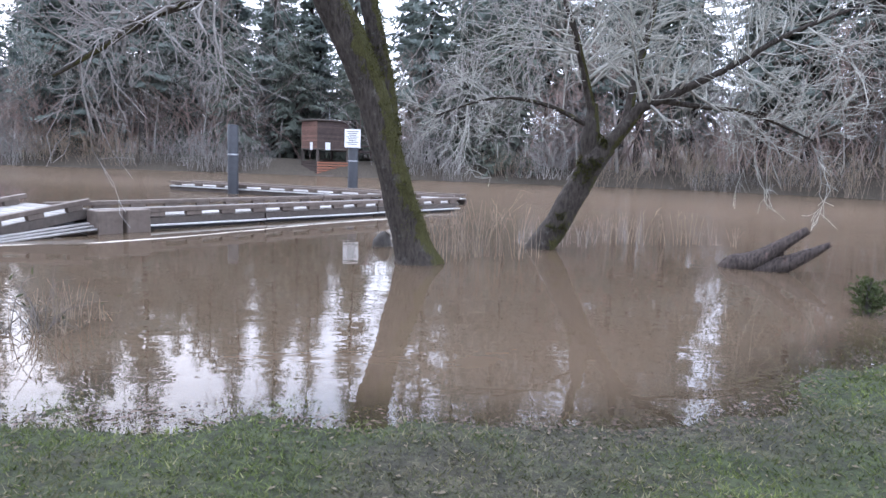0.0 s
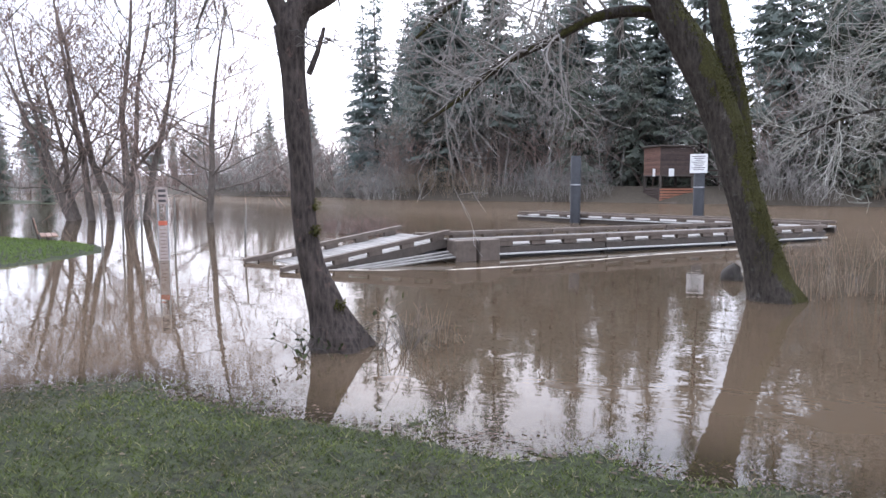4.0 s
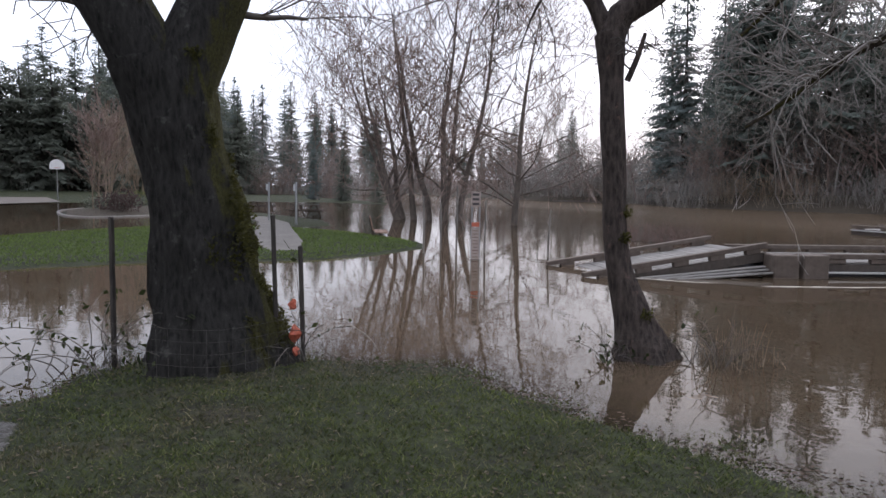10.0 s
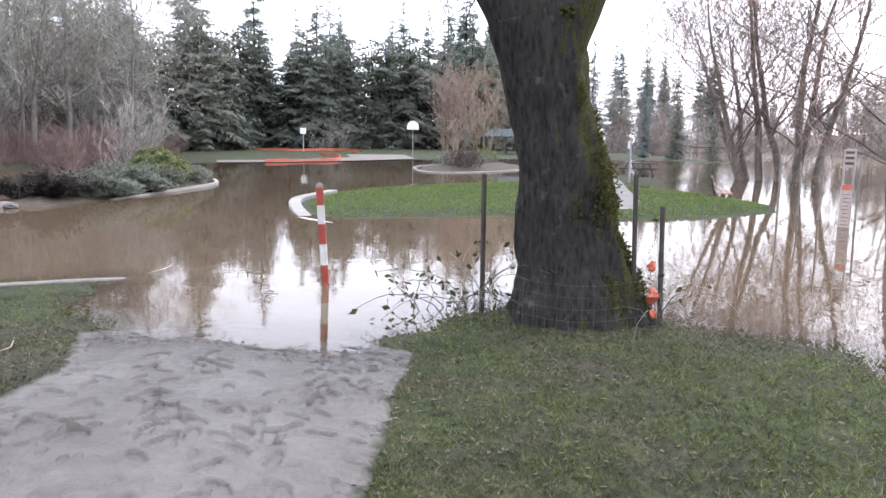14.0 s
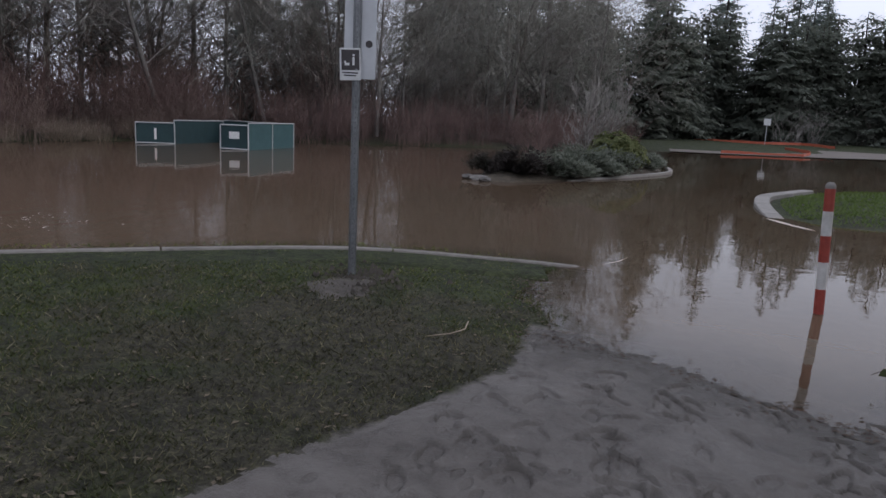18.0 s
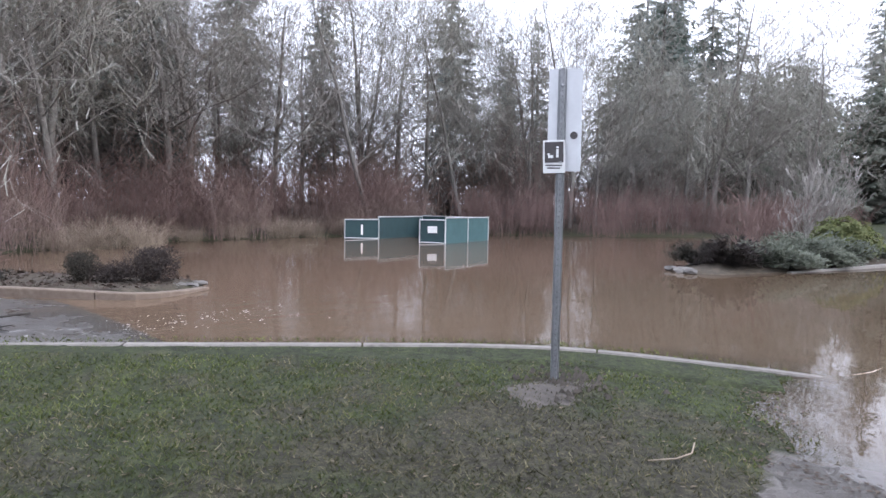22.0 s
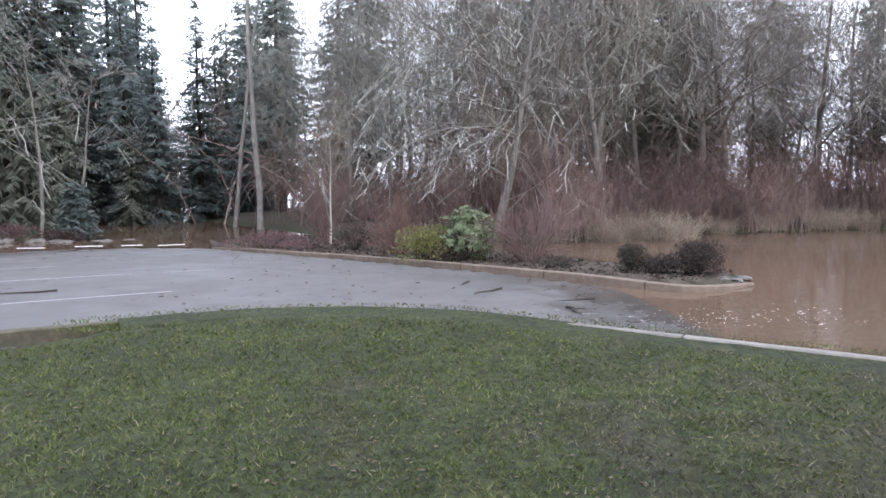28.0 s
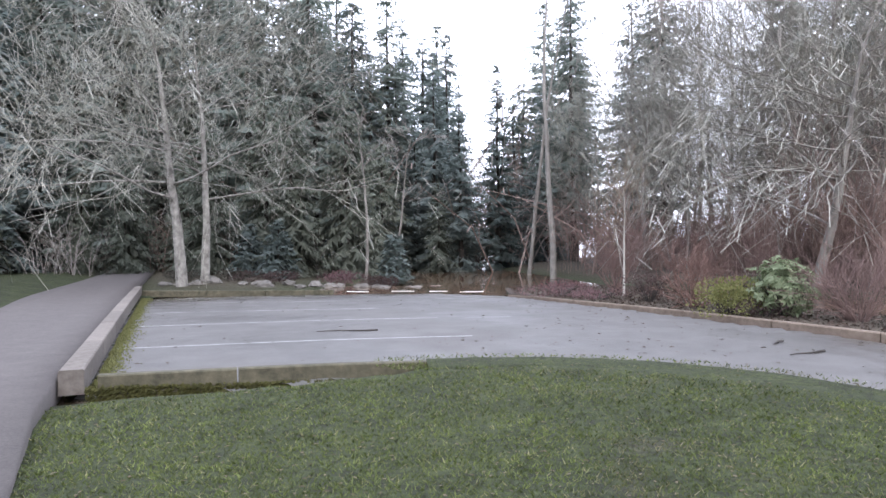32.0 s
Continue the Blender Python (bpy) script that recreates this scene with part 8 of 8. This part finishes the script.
# ---- grass ----
M["island_blade"] = needle("island_blade", (0.05, 0.085, 0.02), (0.16, 0.22, 0.06))
BLN = 330000
rg = np.random.default_rng(601)
ang_ = rg.uniform(0, 2 * np.pi, BLN * 3)
dist_ = 1.6 + 11.5 * rg.random(BLN * 3) ** 1.2
bx, by = -1.0 + np.cos(ang_) * dist_, -1.0 + np.sin(ang_) * dist_
rim = sdf(bx, by, LAWN)
ok = (rim > -0.55) & ((rim > 0.1) | (rg.random(len(bx)) < 0.25 + 0.4 * np.clip(1 + rim * 1.6, 0, 1))) & (sdf(bx, by, MUD) < -0.05) & (sdf(bx, by, [(p_[0], p_[1]) for p_ in PR[:6]] + [(p_[0], p_[1]) for p_ in PL[:6]][::-1]) < 0)
bx, by, dist_ = bx[ok], by[ok], dist_[ok]
clump = np.array([noise.noise((x * 2.1, y * 2.1, 5.0)) * 0.6 + noise.noise((x * 6.0, y * 6.0, 9.0)) * 0.8 for x, y in zip(bx, by)])
thin = np.array([wear(x, y) for x, y in zip(bx, by)])
ok = rg.random(len(bx)) < np.clip(1.0 + clump * 0.4 - np.clip(thin - 0.35, 0, 1) * 0.9, 0.4, 1)
bx, by, dist_, clump, thin = bx[ok][:BLN], by[ok][:BLN], dist_[ok][:BLN], clump[ok][:BLN], thin[ok][:BLN]
ui = np.interp(bx, gx, np.arange(GN))
vi = np.interp(by, gy, np.arange(GN))
i0, j0 = ui.astype(int), vi.astype(int)
fu, fv_ = ui - i0, vi - j0
bz = GZ[i0, j0] * (1 - fu) * (1 - fv_) + GZ[i0 + 1, j0] * fu * (1 - fv_) + GZ[i0, j0 + 1] * (1 - fu) * fv_ + GZ[i0 + 1, j0 + 1] * fu * fv_
near_k = np.nonzero((by < -3.2) & (sdf(bx, by, LAWN) < 0.95))[0]
EP = np.array([tuple(q) for q in edge_pts])
for part_i in np.array_split(near_k, 12):
    dd = np.hypot(bx[part_i][:, None] - EP[None, :, 0], by[part_i][:, None] - EP[None, :, 1])
    jj = dd.argmin(1)
    tilt = np.clip((EP[jj, 0] + 5.5) / 2, 0, 1)
    bz[part_i] = np.where(dd.min(1) < 0.75, np.maximum(bz[part_i] - 0.02, EP[jj, 2] - 0.03 + 0.035 * tilt), bz[part_i])
short = np.ones(len(bx))
short[near_k] = 0.6
hh = short * (0.013 + 0.017 * rg.random(len(bx)) + 0.014 * np.clip(clump, -0.5, 1)) * (0.9 + dist_ * 0.05)
ww = (0.0027 + 0.003 * rg.random(len(bx))) * (0.8 + dist_ * 0.17)
aa = rg.uniform(0, 2 * np.pi, len(bx))
la, lm = rg.uniform(0, 2 * np.pi, len(bx)), hh * rg.uniform(0.6, 2.4, len(bx))
P0 = np.stack([bx - np.cos(aa) * ww, by - np.sin(aa) * ww, bz - 0.01], -1)
P1 = np.stack([bx + np.cos(aa) * ww, by + np.sin(aa) * ww, bz - 0.01], -1)
P2 = np.stack([bx + np.cos(la) * lm, by + np.sin(la) * lm, bz + hh], -1)
V = np.stack([P0, P1, P2], 1).reshape(-1, 3)
k = Mat("grass_blade", 0.6, spec=0.3)
pale = k.ramp(k.math("ADD", k.attr("wear"), k.math("MULTIPLY", k.math("SUBTRACT", k.rand(True), 0.5), 0.5)), [(0.3, (0,) * 3), (0.62, (0.9,) * 3)])
green = k.ramp(k.rand(True), [(0.0, (0.032, 0.042, 0.009)), (0.55, (0.09, 0.117, 0.027)), (0.9, (0.142, 0.168, 0.053)), (1.0, (0.25, 0.225, 0.13))])
tuft = k.ramp(k.math("ADD", k.math("MULTIPLY", k.noise(4.5, 5, 0.75), 0.6), k.math("MULTIPLY", k.noise(0.9, 3, 0.6), 0.4)), [(0.36, (0.58, 0.58, 0.6)), (0.5, (0.95, 0.95, 0.95)), (0.62, (1.35, 1.33, 1.2))])
k.color(k.mix(1.0, k.mix(pale, green, k.ramp(k.rand(True), [(0, (0.028, 0.025, 0.016)), (0.7, (0.084, 0.077, 0.042)), (1, (0.22, 0.195, 0.125))])), tuft, "MULTIPLY"))
thru = k.n.new("ShaderNodeBsdfTranslucent")
k.l.new(k.b.inputs["Base Color"].links[0].from_socket, thru.inputs["Color"])
both = k.n.new("ShaderNodeMixShader")
both.inputs[0].default_value = 0.4
k.l.new(k.b.outputs[0], both.inputs[1])
k.l.new(thru.outputs[0], both.inputs[2])
k.l.new(both.outputs[0], k.n["Material Output"].inputs["Surface"])
blades = mesh_np("grass", V, np.arange(len(V)).reshape(-1, 3), k.m)
at_ = blades.attributes.new("wear", "FLOAT", "POINT")
at_.data.foreach_set("value", np.repeat(thin, 3).astype(np.float32))
tagged(new("grass", blades), "short wet winter lawn grass with bare patches", "grass", kind="stuff")
ix, iy = rg.uniform(-31, -15, 60000), rg.uniform(-1, 14, 60000)
cpp = sdf(ix, iy, cp)
ok = (sdf(ix, iy, ISLE) > 0.25) & (cpp < 0)
ix, iy = ix[ok][:26000], iy[ok][:26000]
iz = np.array([height_at(x, y) for x, y in zip(ix, iy)])
n_ = len(ix)
aa, hh, la = rg.uniform(0, 6.28, n_), rg.uniform(0.03, 0.07, n_), rg.uniform(0, 6.28, n_)
P0 = np.stack([ix - np.cos(aa) * 0.018, iy - np.sin(aa) * 0.018, iz], -1)
P1 = np.stack([ix + np.cos(aa) * 0.018, iy + np.sin(aa) * 0.018, iz], -1)
P2 = np.stack([ix + np.cos(la) * hh, iy + np.sin(la) * hh, iz + hh], -1)
V = np.stack([P0, P1, P2], 1).reshape(-1, 3)
tagged(new("island_grass", mesh_np("island_grass", V, np.arange(len(V)).reshape(-1, 3), M["island_blade"])), "bright green turf on the island", "grass", kind="stuff")
pts = []
for x, y, z, d_ in zip(bx[::52], by[::52], bz[::52], dist_[::52]):
    pts.append((x + 0.03, y, z + 0.006))
M["leaf_pale"] = needle("leaf_pale", (0.05, 0.04, 0.028), (0.26, 0.21, 0.15))
scatter("lawn_leaves", pts, 0.022, M["leaf_pale"], "dead brown leaf scraps trodden into the lawn", "leaves", rg)
# leaf and twig wrack along the waterline
pts = []
WL = smooth_line([(p_[0], p_[1]) for p_ in LAWN[4:27]], 0.1)
for _ in range(2600):
    q = WL[rg.integers(len(WL))]
    x, y = q.x + rg.normal(0, 0.13), q.y + rg.normal(0, 0.13)
    pts.append((x, y, max(0.004, height_at(x, y) + 0.01) if len(pts) % 4 == 0 else 0.006))
scatter("waterline_wrack", pts, 0.025, M["leaf_dead"], "line of dead leaves and twigs at the waterline", "debris", rg)
